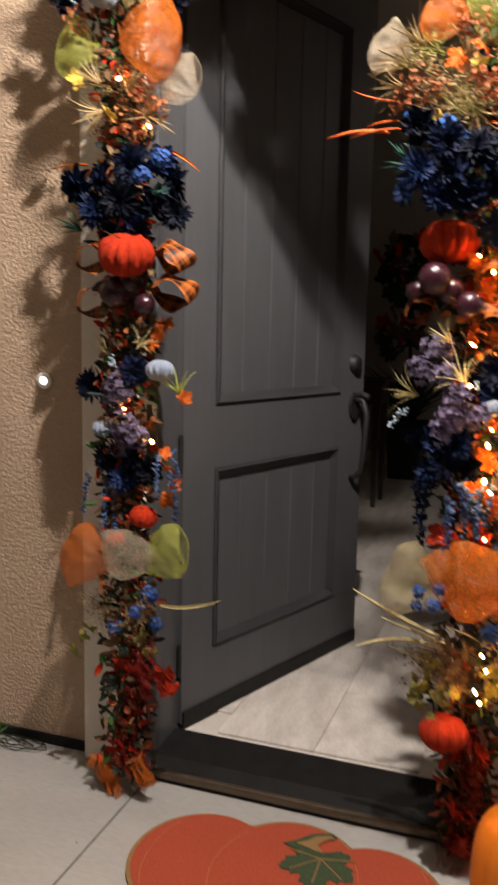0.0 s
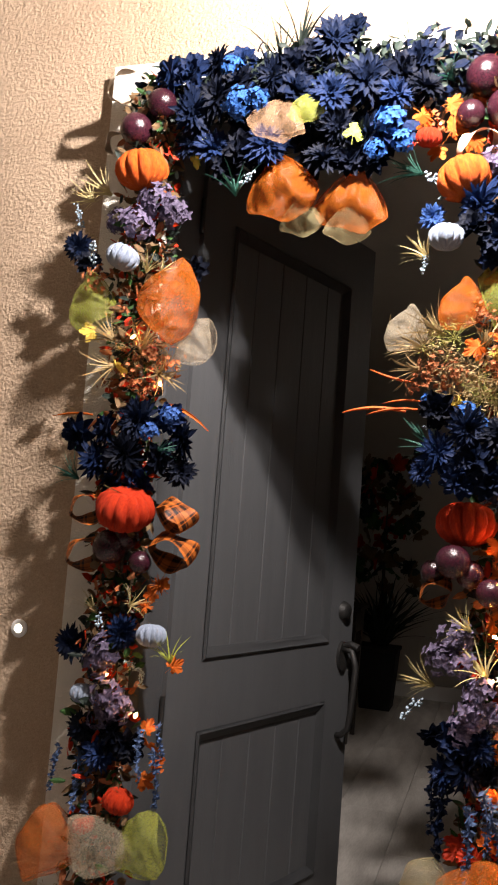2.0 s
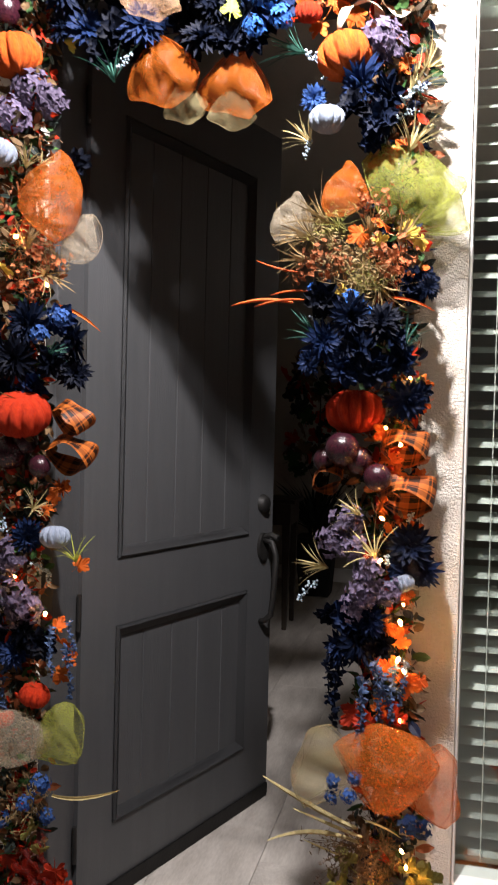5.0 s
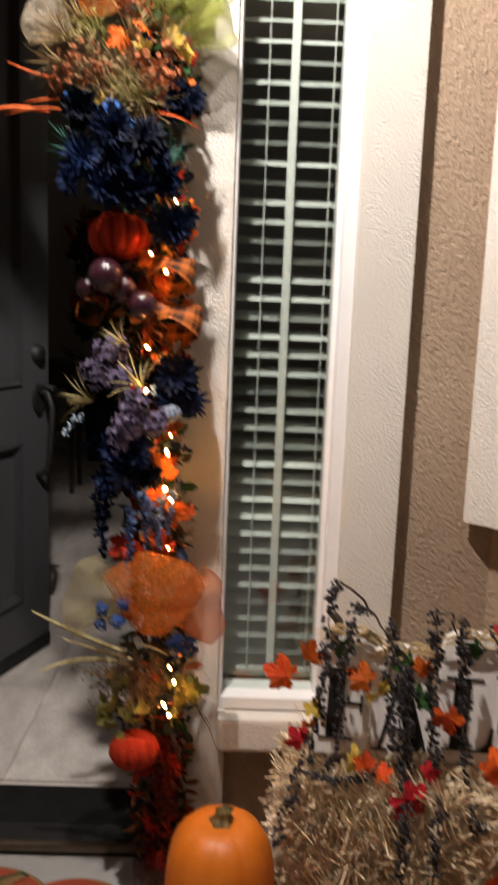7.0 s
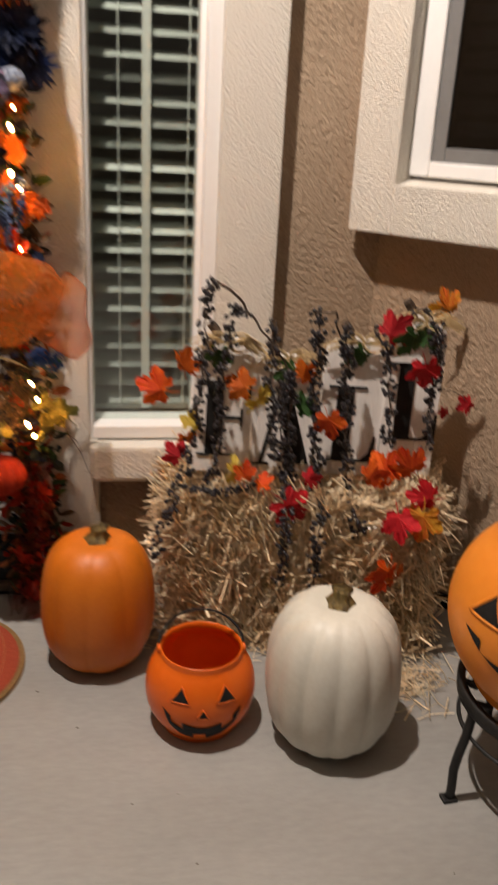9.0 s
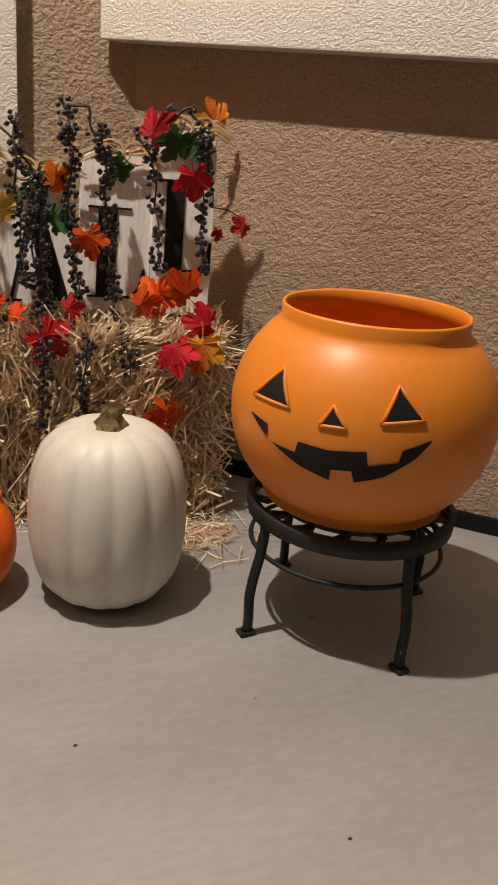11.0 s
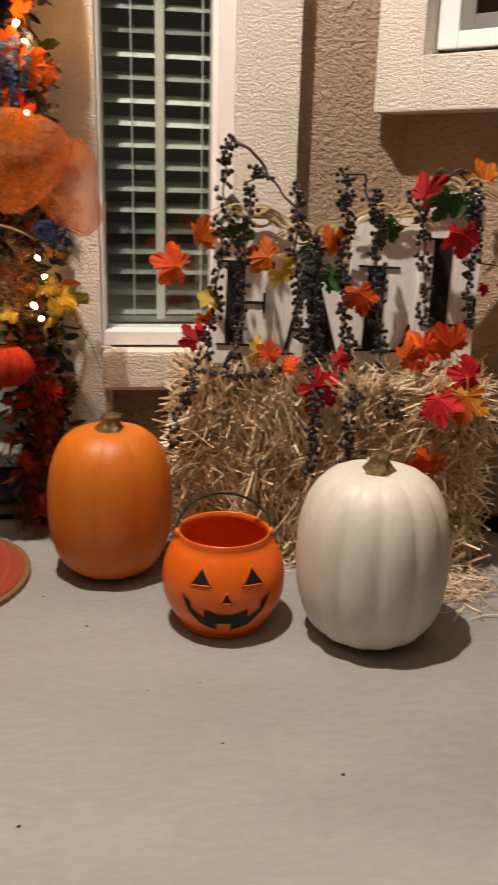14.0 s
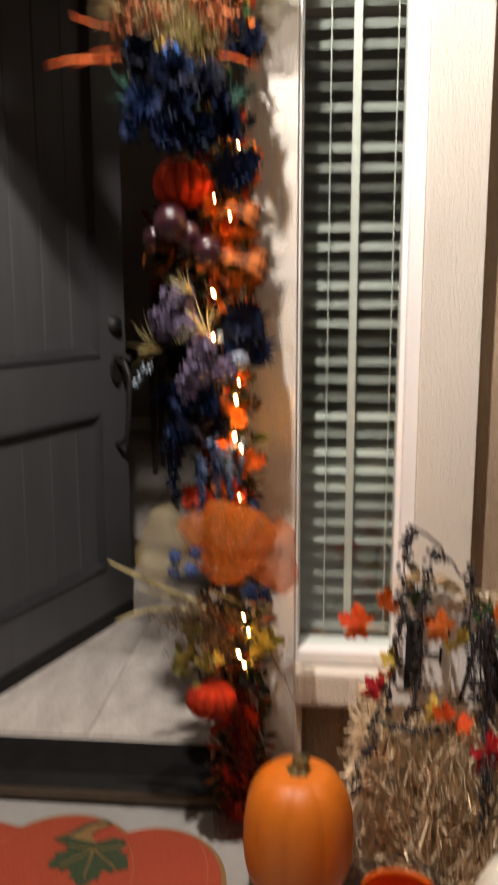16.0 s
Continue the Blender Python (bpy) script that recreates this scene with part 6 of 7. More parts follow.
# fine dried stems that arch out of the seed heads
for x, z, lean in ((-0.33, 1.80, -70), (-0.30, 1.83, -50), (-0.34, 1.76, -95), (-0.22, 1.80, 15), (-0.16, 1.79, 45), (-0.25, 1.72, 170), (-0.20, 1.71, 150), (-1.09, 1.83, -60), (-1.02, 1.80, 20), (-1.08, 1.77, -110), (-0.97, 1.75, 100)):
    put("grass_spray", left_garland if x < -0.9 else right_garland, "grass", "tan", tone("tan", "leaf"), x, -0.15 if x > -0.9 else -0.09, z, 0.085, 12 + jit(14), lean, jit(20), "fine tan dried grass")


# deeper navy flowers in the top garland's middle, added to block light leaks
for k, x in enumerate((-0.80, -0.745, -0.69, -0.64, -0.585, -0.53, -0.47)):
    for z in (2.445, 2.385, 2.325, 2.275):
        if z > 2.28 or k % 2:
            flower(top_garland, x + jit(0.012), -0.035 + jit(0.01), z + jit(0.012), 0.046, "navy")


# ---------------------------------------------------------------- bale, sign and its trimmings
BALE = pose(0.432, -0.154, 0, 0, 0, -9)


def hay_bale(m):
    b = thing("hay_bale", m, "small rectangular straw bale, shaggy at the edges", "hay bale")
    rng = random.Random(5)
    w, d, h = 0.272, 0.118, 0.350
    bm = bmesh.new()
    box(bm, -w + 0.012, w - 0.012, -d + 0.012, d - 0.012, 0.001, h - 0.012, 0.02)
    bmesh.ops.subdivide_edges(bm, edges=bm.edges[:], cuts=5, use_grid_fill=True)
    for v in bm.verts:
        if v.co.z > 0.01:
            v.co += 0.010 * noise.noise_vector(v.co * 14)
    part("body", bm, STRAW_CORE_SHADED, b)

    def straws(name, count, place, length, width):
        vs, fs = [], []
        for _ in range(count):
            p, dirn = place()
            L = rng.uniform(*length)
            dirn = dirn.normalized()
            side = dirn.cross(Vector((rng.gauss(0, 1), rng.gauss(0, 1), rng.gauss(0, 1)))).normalized() * rng.uniform(*width)
            up = dirn.cross(side).normalized() * rng.uniform(*width)
            bend = Vector((rng.gauss(0, 1), rng.gauss(0, 1), rng.gauss(0, 1))) * L * 0.06
            k = len(vs)
            for t in (-0.5, 0.0, 0.5):
                c = p + dirn * L * t + (bend if t == 0.0 else Vector())
                c.z = max(c.z, 0.004)
                vs += [c - side, c + side, c + up]
            for r in (0, 3):
                fs += [(k + r, k + r + 1, k + r + 4, k + r + 3), (k + r + 1, k + r + 2, k + r + 5, k + r + 4), (k + r + 2, k + r, k + r + 3, k + r + 5)]
        me = bpy.data.meshes.new(name)
        me.from_pydata(vs, [], fs)
        return me

    def front():
        x, z = rng.uniform(-w, w), rng.uniform(0.01, h)
        lay = 1.5 + 1.9 * noise.noise(Vector((x * 7, 3.3, z * 7)))
        bulge = 0.022 * noise.noise(Vector((x * 11, 8.1, z * 9)))
        return Vector((x, -d + rng.gauss(0, 0.009) - 0.008 - bulge, z)), Vector((math.cos(lay) + rng.gauss(0, 0.4), rng.gauss(-0.25, 0.4), math.sin(lay) + rng.gauss(0, 0.4)))

    def top():
        return Vector((rng.uniform(-w, w), rng.uniform(-d, d), h + rng.gauss(-0.004, 0.008))), Vector((rng.gauss(0, 1), rng.gauss(0, 0.8), rng.gauss(0.30, 0.42)))

    def ends():
        s = rng.choice((-1, 1))
        return Vector((s * (w + rng.gauss(0, 0.008)), rng.uniform(-d, d), rng.uniform(0.01, h))), Vector((s * abs(rng.gauss(0.5, 0.5)), rng.gauss(0, 0.7), rng.gauss(0, 0.7)))
    for nm, f, c in (("straw_front", front, 5200), ("straw_top", top, 2600), ("straw_end", ends, 2000)):
        tagged(link(nm, straws(nm, c, f, (0.035, 0.135), (0.0006, 0.0025)), STRAW, b), kind="stuff")
    for x in (-0.13, 0.13):
        part("twine", tube([(x, -d - 0.004, 0.01), (x, -d - 0.006, h - 0.02), (x, -d + 0.02, h + 0.002), (x, d - 0.02, h + 0.002)], 0.0016, 5), RAFFIA, b)

    def spill():
        a, r = rng.uniform(0, 6.3), abs(rng.gauss(0, 0.055))
        return Vector((0.215 + 1.2 * r * math.cos(a), -0.225 + r * math.sin(a), rng.uniform(0.003, 0.016))), Vector((rng.gauss(0, 1), rng.gauss(0, 1), rng.gauss(0, 0.12)))
    me = straws("loose_straw", 240, spill, (0.03, 0.09), (0.0006, 0.0015))
    s = link("loose_straw", me, STRAW, m=m.copy())
    tagged(s, "loose straw spilled on the concrete beside the bale", "straw", kind="stuff")

    def spill2():
        return Vector((rng.uniform(-w - 0.05, w + 0.05), -d - abs(rng.gauss(0, 0.035)), rng.uniform(0.002, 0.008))), Vector((rng.gauss(0, 1), rng.gauss(0, 1), 0))
    s2 = link("loose_straw", straws("loose_straw", 90, spill2, (0.02, 0.07), (0.0005, 0.0012)), STRAW, m=m.copy())
    tagged(s2, "stray straws along the foot of the bale", "straw", kind="stuff")
    return b


hay_bale(BALE)


def serif_letter(ch, h, w):
    """Bold slab letters as outlines in x and z, several pieces each."""
    if ch == "F":
        return [[(-0.27 * w, 0), (0.01 * w, 0), (0.01 * w, h), (-0.27 * w, h)], [(0.01 * w, h * 0.955), (0.42 * w, h * 0.955), (0.42 * w, h * 0.78), (0.46 * w, h * 0.78), (0.46 * w, h), (0.01 * w, h)],
                [(0.01 * w, h * 0.50), (0.30 * w, h * 0.50), (0.30 * w, h * 0.40), (0.34 * w, h * 0.40), (0.34 * w, h * 0.64), (0.30 * w, h * 0.64), (0.30 * w, h * 0.535), (0.01 * w, h * 0.535)],
                [(-0.40 * w, 0), (0.20 * w, 0), (0.20 * w, 0.02 * h), (-0.40 * w, 0.02 * h)], [(-0.42 * w, h * 0.975), (-0.26 * w, h * 0.975), (-0.26 * w, h), (-0.42 * w, h)]]
    if ch == "A":
        return [[(0.12 * w, 0), (0.46 * w, 0), (0.12 * w, h), (-0.12 * w, h)], [(-0.40 * w, 0), (-0.35 * w, 0), (-0.06 * w, h * 0.88), (-0.10 * w, h * 0.95)],
                [(-0.27 * w, h * 0.28), (0.10 * w, h * 0.28), (0.10 * w, h * 0.32), (-0.26 * w, h * 0.32)], [(-0.50 * w, -0.001), (-0.22 * w, -0.001), (-0.22 * w, 0.02 * h), (-0.50 * w, 0.02 * h)]]
    return [[(-0.27 * w, 0), (0.01 * w, 0), (0.01 * w, h), (-0.27 * w, h)], [(0.01 * w, 0), (0.46 * w, 0), (0.46 * w, 0.34 * h), (0.42 * w, 0.34 * h), (0.36 * w, 0.12 * h), (0.24 * w, 0.03 * h), (0.01 * w, 0.025 * h)],
            [(-0.42 * w, h * 0.975), (0.22 * w, h * 0.975), (0.22 * w, h), (-0.42 * w, h)], [(-0.40 * w, 0), (-0.26 * w, 0), (-0.26 * w, 0.02 * h), (-0.40 * w, 0.02 * h)]]


def fall_sign(m):
    """Four whitewashed boards on stakes pushed into the bale, one slab letter on each, tied with raffia at the top."""
    s = thing("fall_sign", m, "four whitewashed boards lettered FALL in black, tied with raffia", "sign")
    rows = (("F", -0.194, 0.122, 0.048, 0.330, 0.084, 0.242), ("A", -0.066, 0.128, 0.046, 0.300, 0.070, 0.228),
            ("L", 0.069, 0.132, 0.046, 0.338, 0.077, 0.238), ("L", 0.193, 0.116, 0.050, 0.388, 0.128, 0.291))
    for i, (ch, x, w, z0, z1, l0, l1) in enumerate(rows):
        h = z1 - z0
        top = [(w / 2 - 0.002, 0.0), (w / 2 - 0.001, h * 0.84)]
        for k in range(9):
            a = math.pi * k / 8
            top.append(((w / 2 - 0.003) * math.cos(a), h * (0.885 + 0.11 * math.sin(a) ** 0.7)))
        top += [(-w / 2 + 0.001, h * 0.84), (-w / 2 + 0.002, 0.0)]
        y = -0.005 * (i % 2)
        bd = part("board", prism(top, y, y + 0.018), BOARD, s)
        bd.matrix_basis = pose(x, 0, z0, 0, (1.2, -1.0, 1.8, 0.8)[i], 0)
        bm = bmesh.new()
        for pc in serif_letter(ch, l1 - l0, 0.122):
            p2 = prism(pc, y - 0.0035, y - 0.0005)
            tmp = bpy.data.meshes.new("tmp")
            p2.to_mesh(tmp)
            p2.free()
            bm.from_mesh(tmp)
            bpy.data.meshes.remove(tmp)
        part("letter", bm, INK, bd, "black serif letter " + ch, pose(0, 0, l0 - z0))
        part("stake", boxes((-0.009, 0.009, y + 0.0185, y + 0.026, -0.14, 0.10), bevel=0.001), TWIG, bd, "thin wooden stake")
        part("stem", tube([(-0.016, y + 0.008, h * 0.96), (-0.022, y + 0.006, h + 0.012), (-0.034, y + 0.004, h + 0.026)], 0.0105, 8, 0.85), TWIG, bd, "short cut branch stem")
        bm = bmesh.new()
        rng = random.Random(i)
        o = Vector((0.004, y - 0.010, h * 0.965))
        for k in range(30):
            a = rng.choice((-1, 1, 1)) * rng.uniform(1.25, 1.95)
            L = rng.uniform(0.045, 0.085)
            tube([o, o + Vector((L * 0.55 * math.sin(a), -0.014, 0.010 + 0.4 * L * math.cos(a))), o + Vector((L * math.sin(a), -0.010, L * 0.45 * math.cos(a) - 0.008))], 0.0022, 4, 0.6, bm)
        for k in range(2):
            for sg in (-1, 1):
                r = 0.022 + 0.003 * k
                tube([o + Vector((sg * r * (1 - math.cos(t)) * 0.9, -0.006 - 0.002 * k, r * 0.75 * math.sin(t) + 0.004 * k)) for t in [2 * math.pi * j / 14 for j in range(15)]], 0.0022, 4, 1, bm)
        tagged(part("raffia_bow", bm, RAFFIA, bd, "frayed raffia bow"), kind="stuff")
        put("ivy_leaf", bd, "leaf", "green", tone("green", "leaf"), (-0.016, 0.012, 0.002, 0.02)[i], y - 0.020, h * 0.90, 0.040, 90 + rng.uniform(-20, 20), rng.uniform(120, 240), rng.uniform(-20, 20), "dark green silk leaf")
    return s


SIGN = BALE @ pose(0.020, -0.035, 0.322, -3, 0, 4)
fall_sign(SIGN)


def berry_vine(m):
    """Black beaded sprays arching over the sign and hanging down its front, with silk maple leaves."""
    v = thing("berry_garland", m, "black berry garland with red, orange and yellow silk maple leaves", "garland")
    rng = random.Random(23)

    def strand(knots, dense=1.0, y=-0.070, thick=0.0024):
        pts = []
        for (x0, z0), (x1, z1) in zip(knots, knots[1:]):
            for k in range(5):
                t = k / 5
                pts.append(Vector((x0 + (x1 - x0) * t + 0.003 * math.sin(len(pts) * 1.3 + x0 * 40), y - 0.010 * math.sin(len(pts) * 0.5) - (0.075 if z0 + (z1 - z0) * t < 0.03 else 0.0), z0 + (z1 - z0) * t)))
        pts.append(Vector((knots[-1][0], pts[-1].y, knots[-1][1])))
        stem = part("stem", tube(pts, thick, 5, 0.6), TWIG, v)
        L = sum((q - p).length for p, q in zip(pts, pts[1:]))
        if dense:
            bm = bmesh.new()
            for k in range(int(L * 260 * dense)):
                f = rng.random() * (len(pts) - 1)
                c = pts[int(f)].lerp(pts[int(f) + 1], f % 1)
                a, r = rng.uniform(0, 6.28), rng.uniform(0.004, 0.0160)
                blob(bm, c + Vector((r * math.cos(a), r * math.sin(a) * 0.8, rng.uniform(-0.004, 0.004))), rng.uniform(0.0040, 0.0058))
            tagged(part("berry_strand", bm, BERRY, stem, "clustered black berries", smooth=True), kind="stuff")
    # hanging strands and bare arching twigs, x and z in the sign's own plane
    strand([(-0.217, 0.452), (-0.228, 0.430), (-0.232, 0.369), (-0.228, 0.313)], 1.3)
    strand([(-0.232, 0.320), (-0.239, 0.226), (-0.248, 0.147), (-0.263, 0.076), (-0.298, 0.010), (-0.320, -0.085)], 1.25)
    strand([(-0.212, 0.446), (-0.178, 0.424), (-0.144, 0.380), (-0.107, 0.338), (-0.073, 0.287)], 0.0, -0.055, 0.0032)
    strand([(-0.149, 0.386), (-0.173, 0.392), (-0.197, 0.372)], 0.9, -0.055)
    strand([(-0.160, 0.388), (-0.177, 0.405)], 1.1, -0.055)
    strand([(-0.185, 0.367), (-0.195, 0.286), (-0.197, 0.189), (-0.206, 0.088), (-0.223, 0.026)], 1.35)
    strand([(-0.102, 0.377), (-0.105, 0.290), (-0.097, 0.193), (-0.090, 0.100)], 1.3)
    strand([(-0.073, 0.292), (-0.065, 0.195), (-0.061, 0.073), (-0.066, 0.020), (-0.080, -0.130)], 1.9, -0.085)
    strand([(-0.084, 0.260), (-0.080, 0.170), (-0.052, 0.060)], 1.2, -0.075)
    strand([(-0.028, 0.403), (-0.016, 0.333), (-0.018, 0.236), (-0.006, 0.117), (0.000, 0.020), (-0.004, -0.135)], 1.5, -0.08)
    strand([(-0.023, 0.396), (0.012, 0.397), (0.028, 0.350)], 0.1, -0.06, 0.003)
    strand([(0.033, 0.369), (0.041, 0.297), (0.051, 0.200), (0.057, 0.078), (0.078, -0.035)], 1.4)
    strand([(0.092, 0.367), (0.126, 0.311), (0.136, 0.233), (0.142, 0.138)], 1.3, -0.06)
    strand([(0.204, 0.386), (0.217, 0.316), (0.216, 0.227), (0.213, 0.130)], 1.5)
    strand([(0.160, 0.395), (0.185, 0.410), (0.208, 0.388)], 0.2, -0.05, 0.003)
    strand([(0.211, 0.380), (0.235, 0.307), (0.242, 0.248), (0.270, 0.245), (0.298, 0.224)], 0.0, -0.045, 0.0016)
    strand([(0.214, 0.384), (0.240, 0.402), (0.262, 0.388)], 0.0, 0.010, 0.0014)
    strand([(-0.262, 0.045), (-0.182, 0.040), (-0.122, 0.052)], 1.9, -0.09)

    def autumn(x, z, y, s, key, spin):
        put("maple_leaf", v, "leaf", key, tone(key, "leaf"), x, y, z, s * 1.22, 90 + rng.uniform(-34, 34), spin + rng.uniform(-20, 20), rng.uniform(-38, 30),
            {"maple": "orange and yellow two-toned silk maple leaf", "fire": "red-orange silk maple leaf", "crimson": "crimson silk maple leaf", "yellow": "yellow silk maple leaf", "green": "green silk maple leaf"}.get(key, "orange silk maple leaf"))
    for x, z, y, s, key, spin in (
            (-0.270, 0.278, -0.050, 0.036, "orange", 20), (-0.315, 0.231, -0.040, 0.042, "fire", -80), (-0.256, 0.171, -0.070, 0.024, "yellow", 10), (-0.264, 0.144, -0.070, 0.022, "orange", 150),
            (-0.279, 0.100, -0.060, 0.030, "crimson", -30), (-0.155, 0.252, -0.085, 0.036, "orange", -60), (-0.128, 0.230, -0.095, 0.038, "yellow", 150), (-0.042, 0.274, -0.075, 0.032, "orange", 30),
            (0.010, 0.194, -0.095, 0.036, "fire", 170), (-0.043, 0.211, -0.070, 0.030, "green", 60), (0.121, 0.363, -0.070, 0.040, "crimson", 40), (0.163, 0.358, -0.085, 0.038, "green", 180),
            (0.190, 0.300, -0.090, 0.040, "crimson", 160), (0.262, 0.395, 0.040, 0.038, "maple", -20), (0.301, 0.221, -0.045, 0.023, "crimson", -100), (0.251, 0.207, -0.050, 0.015, "crimson", 170),
            (-0.064, 0.033, -0.135, 0.048, "crimson", 150), (-0.170, 0.084, -0.100, 0.032, "yellow", 80), (-0.148, 0.081, -0.110, 0.026, "fire", 0), (-0.113, 0.060, -0.105, 0.026, "fire", -40),
            (-0.023, 0.072, -0.100, 0.024, "crimson", 60), (0.130, 0.091, -0.100, 0.042, "fire", 50), (0.180, 0.101, -0.110, 0.042, "fire", -40), (0.153, 0.014, -0.150, 0.042, "crimson", 160),
            (0.199, 0.022, -0.160, 0.045, "maple", 175), (0.210, 0.056, -0.150, 0.038, "crimson", -70), (0.139, -0.096, -0.165, 0.044, "fire", 200), (0.100, 0.080, -0.100, 0.034, "fire", 80), (0.158, -0.110, -0.160, 0.034, "orange", 150)):
        autumn(x, z, y, s, key, spin)
    return v


berry_vine(SIGN)


# ---------------------------------------------------------------- door mat
def door_mat(m):
    d = thing("door_mat", m, "flat red-orange pumpkin-shaped coir door mat with a green leaf", "door mat")
    # three overlapping lobes make the pumpkin's outline
    lobes = ((-0.205, 0.0, 0.168, 0.186), (0.0, 0.0, 0.190, 0.220), (0.205, -0.004, 0.166, 0.184))

    def edge(a, k):
        c, q = math.cos(a), math.sin(a)
        best = 0.0
        for x, y, rx, ry in lobes:
            A, B, C = (c / rx) ** 2 + (q / ry) ** 2, -2 * (c * x / rx ** 2 + q * y / ry ** 2), (x / rx) ** 2 + (y / ry) ** 2 - 1
            disc = B * B - 4 * A * C
            if disc > 0:
                best = max(best, (-B + math.sqrt(disc)) / (2 * A))
        return (best - k) * c, (best - k) * q

    def slab(pts, z0, z1, mat, name, label):
        return part(name, prism(pts, z0, z1), mat, d, label, Matrix(((1, 0, 0, 0), (0, 0, 1, 0), (0, 1, 0, 0), (0, 0, 0, 1))))
    turns = [2 * math.pi * k / 120 for k in range(120)]
    slab([edge(a, 0.0) for a in turns], 0.0, 0.010, MAT_EDGE, "backing", "tan bound edge")
    slab([edge(a, 0.011) for a in turns], 0.0102, 0.0125, MAT_RED, "tufted_face", "red-orange tufted face")
    for x, rx, t0, t1 in ((-0.065, 0.105, 2.2, 4.1), (0.065, 0.105, -1.0, 0.7), (-0.245, 0.085, 2.3, 4.0), (0.245, 0.085, -0.9, 0.9)):
        pts = [(x + rx * math.cos(t), 0.165 * math.sin(t), 0.0122) for t in [t0 + (t1 - t0) * i / 20 for i in range(21)]]
        part("rib_line", tube(pts, 0.0016, 5), MAT_RIB, d)
    ring = []
    for a, r in ((-118, 0.72), (-62, 0.95), (0, 1.0), (62, 0.95), (118, 0.72)):
        for da, q in ((-27, 0.66), (-21, 0.84), (-14, 0.80), (-7, 0.93), (0, 1.0), (7, 0.93), (14, 0.80), (21, 0.84), (27, 0.66)):
            t = math.radians(a + da)
            ring.append((0.105 * r * q * math.sin(t), -0.112 * r * q * math.cos(t)))
    ring.append((0.0, 0.03))
    lf = slab([(0.068 + x, 0.085 + y) for x, y in ring], 0.0127, 0.0150, MAT_GREEN, "leaf", "dark green woven leaf")
    for a in (-100, -50, 0, 50, 100):
        t = math.radians(a)
        part("vein", tube([(0.068, 0.09, 0.0152), (0.068 + 0.080 * math.sin(t), 0.09 - 0.088 * math.cos(t), 0.0152)], 0.0020, 5), MAT_EDGE, lf, m=lf.matrix_basis.inverted())
    stalk = [(x - 0.027, y - 0.008) for x, y in ((-0.005, 0.128), (0.025, 0.150), (0.055, 0.185), (0.100, 0.203), (0.118, 0.190), (0.085, 0.170), (0.070, 0.135), (0.095, 0.100), (0.060, 0.108))]
    slab(stalk, 0.0128, 0.0160, MAT_GREEN, "stalk", "dark green woven stalk")
    slab([(x * 0.7 + 0.022, y * 0.7 + 0.046) for x, y in stalk], 0.0161, 0.0170, MAT_EDGE, "stalk_face", "tan woven stalk highlight")
    return d


door_mat(pose(-0.515, -0.300, 0, 0, 0, 2))


# ---------------------------------------------------------------- things in the dark hall
def potted_tree(m):
    p = thing("potted_tree", m, "tall dark-leaved plant in a black square pot on the hall floor", "plant")
    bm = boxes((-0.15, 0.15, -0.15, 0.15, 0.001, 0.44), (-0.16, 0.16, -0.16, 0.16, 0.4405, 0.47), bevel=0.006)
    for v in bm.verts:
        s = 0.78 + 0.22 * min(1, v.co.z / 0.44)
        v.co.x *= s
        v.co.y *= s
    part("pot", bm, INK, p, "matt black square pot")
    part("trunk", lathe([(0.018, 0.471), (0.015, 0.8), (0.012, 1.2), (0.004, 1.6)], 12), TWIG, p, "thin bare trunk", smooth=True)
    for k in range(90):
        key = RNG.choice(("red", "brown", "brown", "dark", "dark", "green"))
        put("leaf", p, "leaf", key, tone(key, "leaf"), jit(0.26), jit(0.2), 1.42 + jit(0.55), 0.10, 90 + jit(60), jit(60), jit(180))
    for k in range(7):
        put("grass_spray", p, "grass", "dark", tone("dark", "leaf"), jit(0.06), jit(0.06), 0.48, 0.5, jit(20), jit(20), jit(180))


def console_table(m):
    t = thing("console_table", m, "dark-stained console table with tapered legs in the unlit hall", "table")
    paint = surf("dark_stain", (0.022, 0.016, 0.012), (0.04, 0.03, 0.022), 9, 0.4, bump=0.05, bump_scale=60)
    part("tabletop", boxes((-0.50, 0.50, -0.19, 0.19, 0.842, 0.868), bevel=0.005), paint, t)
    part("apron", boxes((-0.47, 0.47, -0.165, 0.165, 0.70, 0.8415), bevel=0.003), paint, t)
    for x in (-0.44, 0.44):
        for y in (-0.135, 0.135):
            bm = boxes((-0.026, 0.026, -0.026, 0.026, 0.001, 0.6995), bevel=0.002)
            for v in bm.verts:
                s = 0.55 + 0.45 * min(1, v.co.z / 0.6)
                v.co.x = x + v.co.x * s
                v.co.y = y + v.co.y * s
            part("leg", bm, paint, t)


potted_tree(pose(-1.04, 4.72, 0.0515))
console_table(pose(-1.50, 3.62, 0.0515))

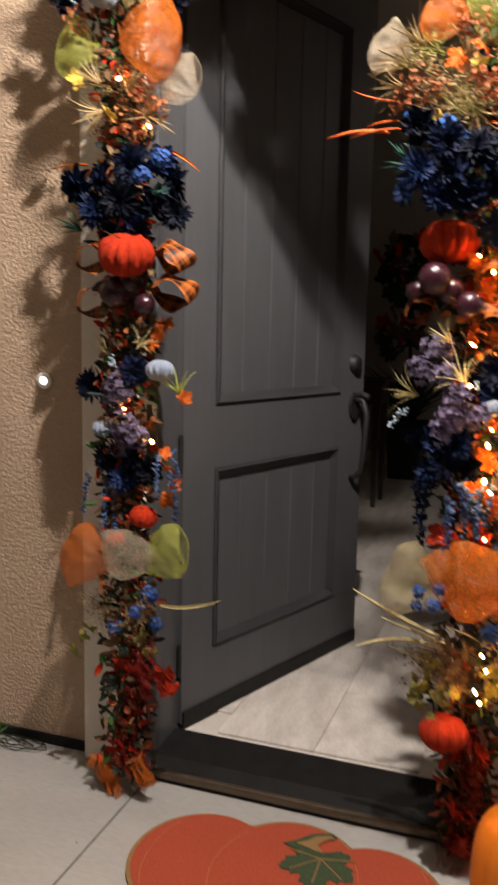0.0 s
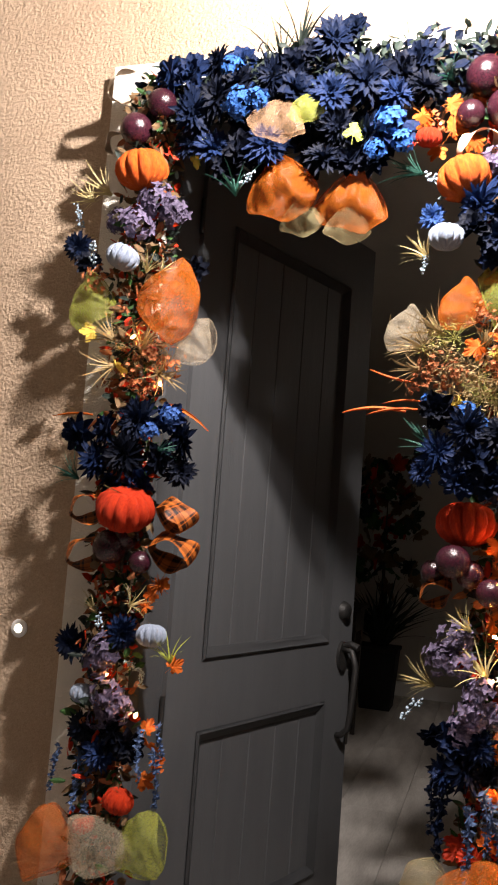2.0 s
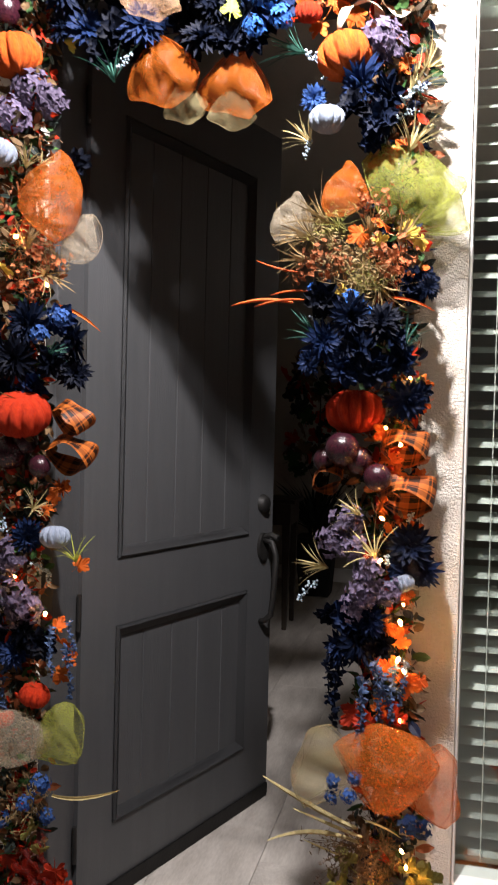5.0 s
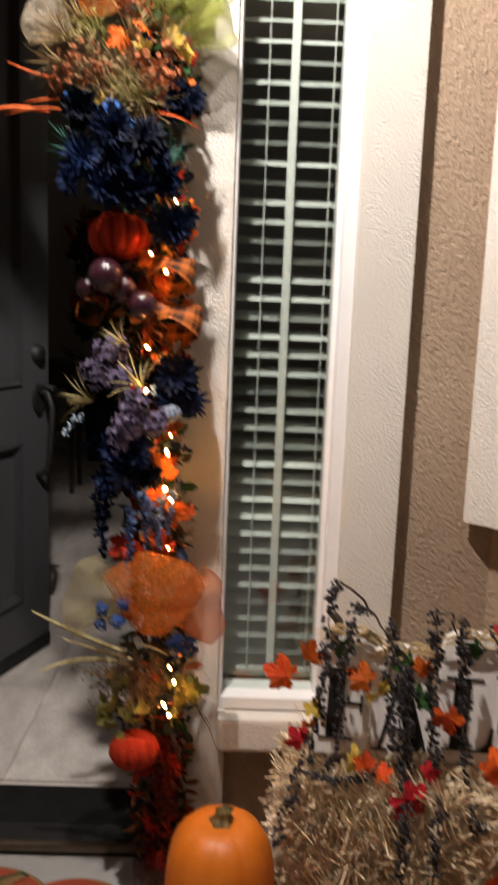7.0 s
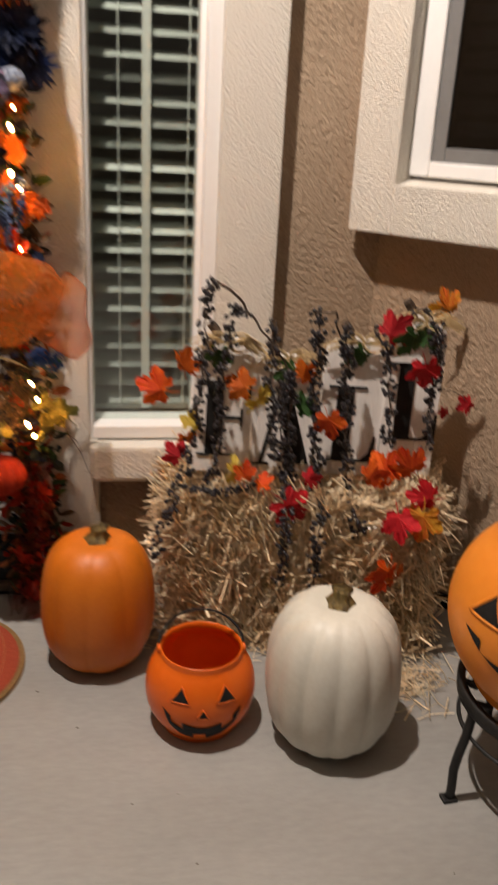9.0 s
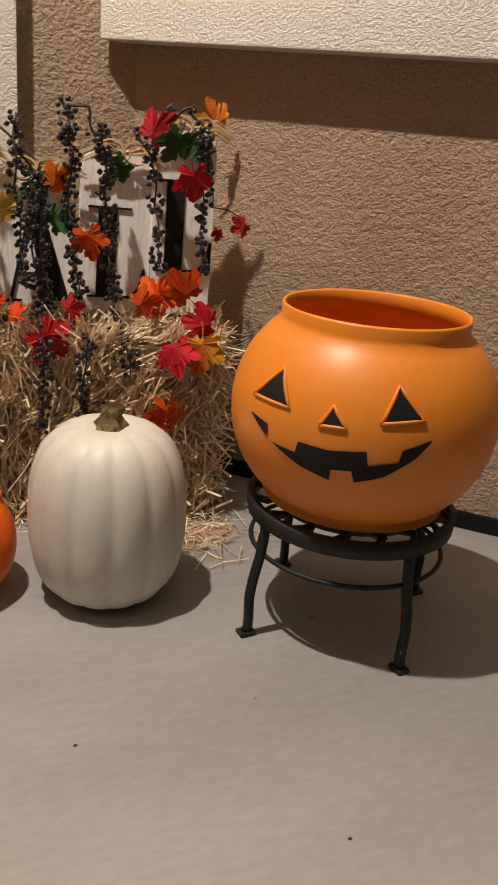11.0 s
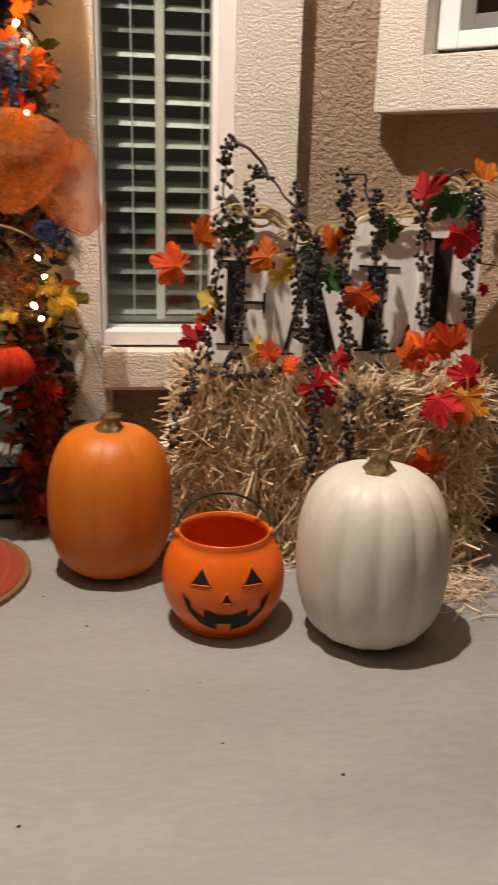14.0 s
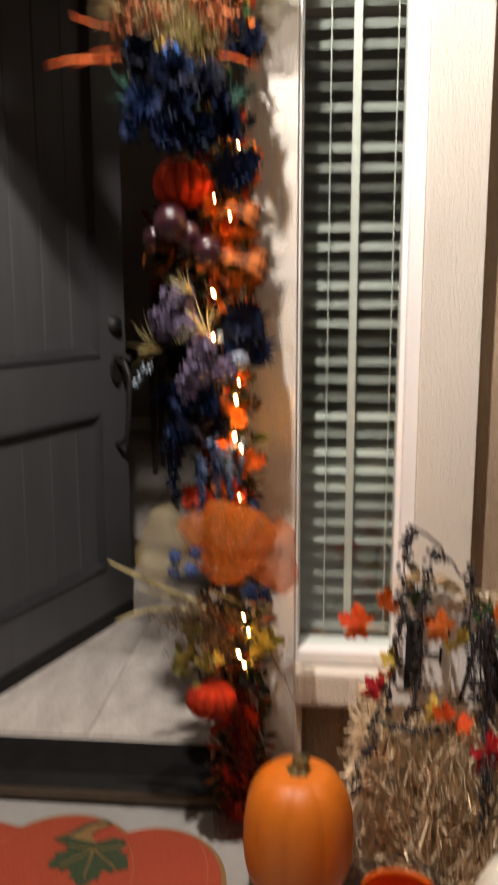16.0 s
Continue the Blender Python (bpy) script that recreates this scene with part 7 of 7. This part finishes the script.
# hall floor: wood-look planks laid away from the door
plank_me = bpy.data.meshes.new("floor_plank")
bm = boxes((-0.1492, 0.1492, 0.0008, 1.1992, -0.006, 0.007), bevel=0.0008)
bm.to_mesh(plank_me)
bm.free()
plank_me.materials.append(TILE)
hall = bpy.data.objects["room_floor_bed"]
for i in range(9):
    x = -1.63 + i * 0.3
    y = 0.345 - (0.53 * i % 1.2)
    while y < 5.2:
        if y + 1.2 > 0.35:
            y0, y1 = max(y, 0.205 if DOOR_L < x - 0.15 and x + 0.15 < DOOR_R else 0.335), min(y + 1.2, 5.275)
            ob = new("floor_plank", plank_me)
            ob.parent = hall
            ob.matrix_basis = Matrix.LocRotScale((x, y0, 0.044), None, (1, (y1 - y0) / 1.2, 1))
        y += 1.2


# ---------------------------------------------------------------- weeds and a cable at the foot of the wall
WEED = surf("fresh_weed", (0.05, 0.14, 0.02), (0.12, 0.27, 0.05), 20, 0.5, through_light=0.3)


def weed(m, count, size):
    g = thing("weed", m, "small fresh green weed growing by the concrete", "weed")
    for k in range(count):
        put("blade", g, "grass", "weed", WEED, jit(0.02), jit(0.02), 0.0, size * RNG.uniform(0.7, 1.1), jit(25), jit(25), jit(180))


weed(pose(-1.545, -0.012, 0.0), 5, 0.060)
weed(pose(-1.355, -0.245, 0.0), 3, 0.040)


def coiled_cable(m):
    c = thing("light_cable", m, "thin dark green coiled light cable on the concrete", "cable")
    pts = []
    for k in range(70):
        a = k * 0.42
        r = 0.045 + 0.018 * math.sin(k * 0.31)
        pts.append((1.5 * r * math.cos(a) + 0.0012 * k, 0.55 * r * math.sin(a), 0.003 + 0.010 * abs(math.sin(k * 0.7))))
    part("cord", tube(pts, 0.0016, 5), tone("dark", "leaf"), c, smooth=True)


coiled_cable(pose(-1.490, -0.005, 0.0))


def floor_specks():
    """A few crumbs of grit and straw on the concrete."""
    bm = bmesh.new()
    rng = random.Random(41)
    for k in range(20):
        x, y = rng.uniform(-1.3, 0.9), rng.uniform(-1.35, -0.25)
        r = rng.uniform(0.0010, 0.0026)
        bmesh.ops.create_icosphere(bm, subdivisions=1, radius=r, matrix=Matrix.Translation((x, y, r * 0.5)) @ Matrix.Diagonal((1.3, 0.9, 0.6, 1)))
    ob = part("floor_grit", bm, TWIG)
    tagged(ob, "scattered dark specks of grit on the concrete", "grit", kind="stuff")


floor_specks()
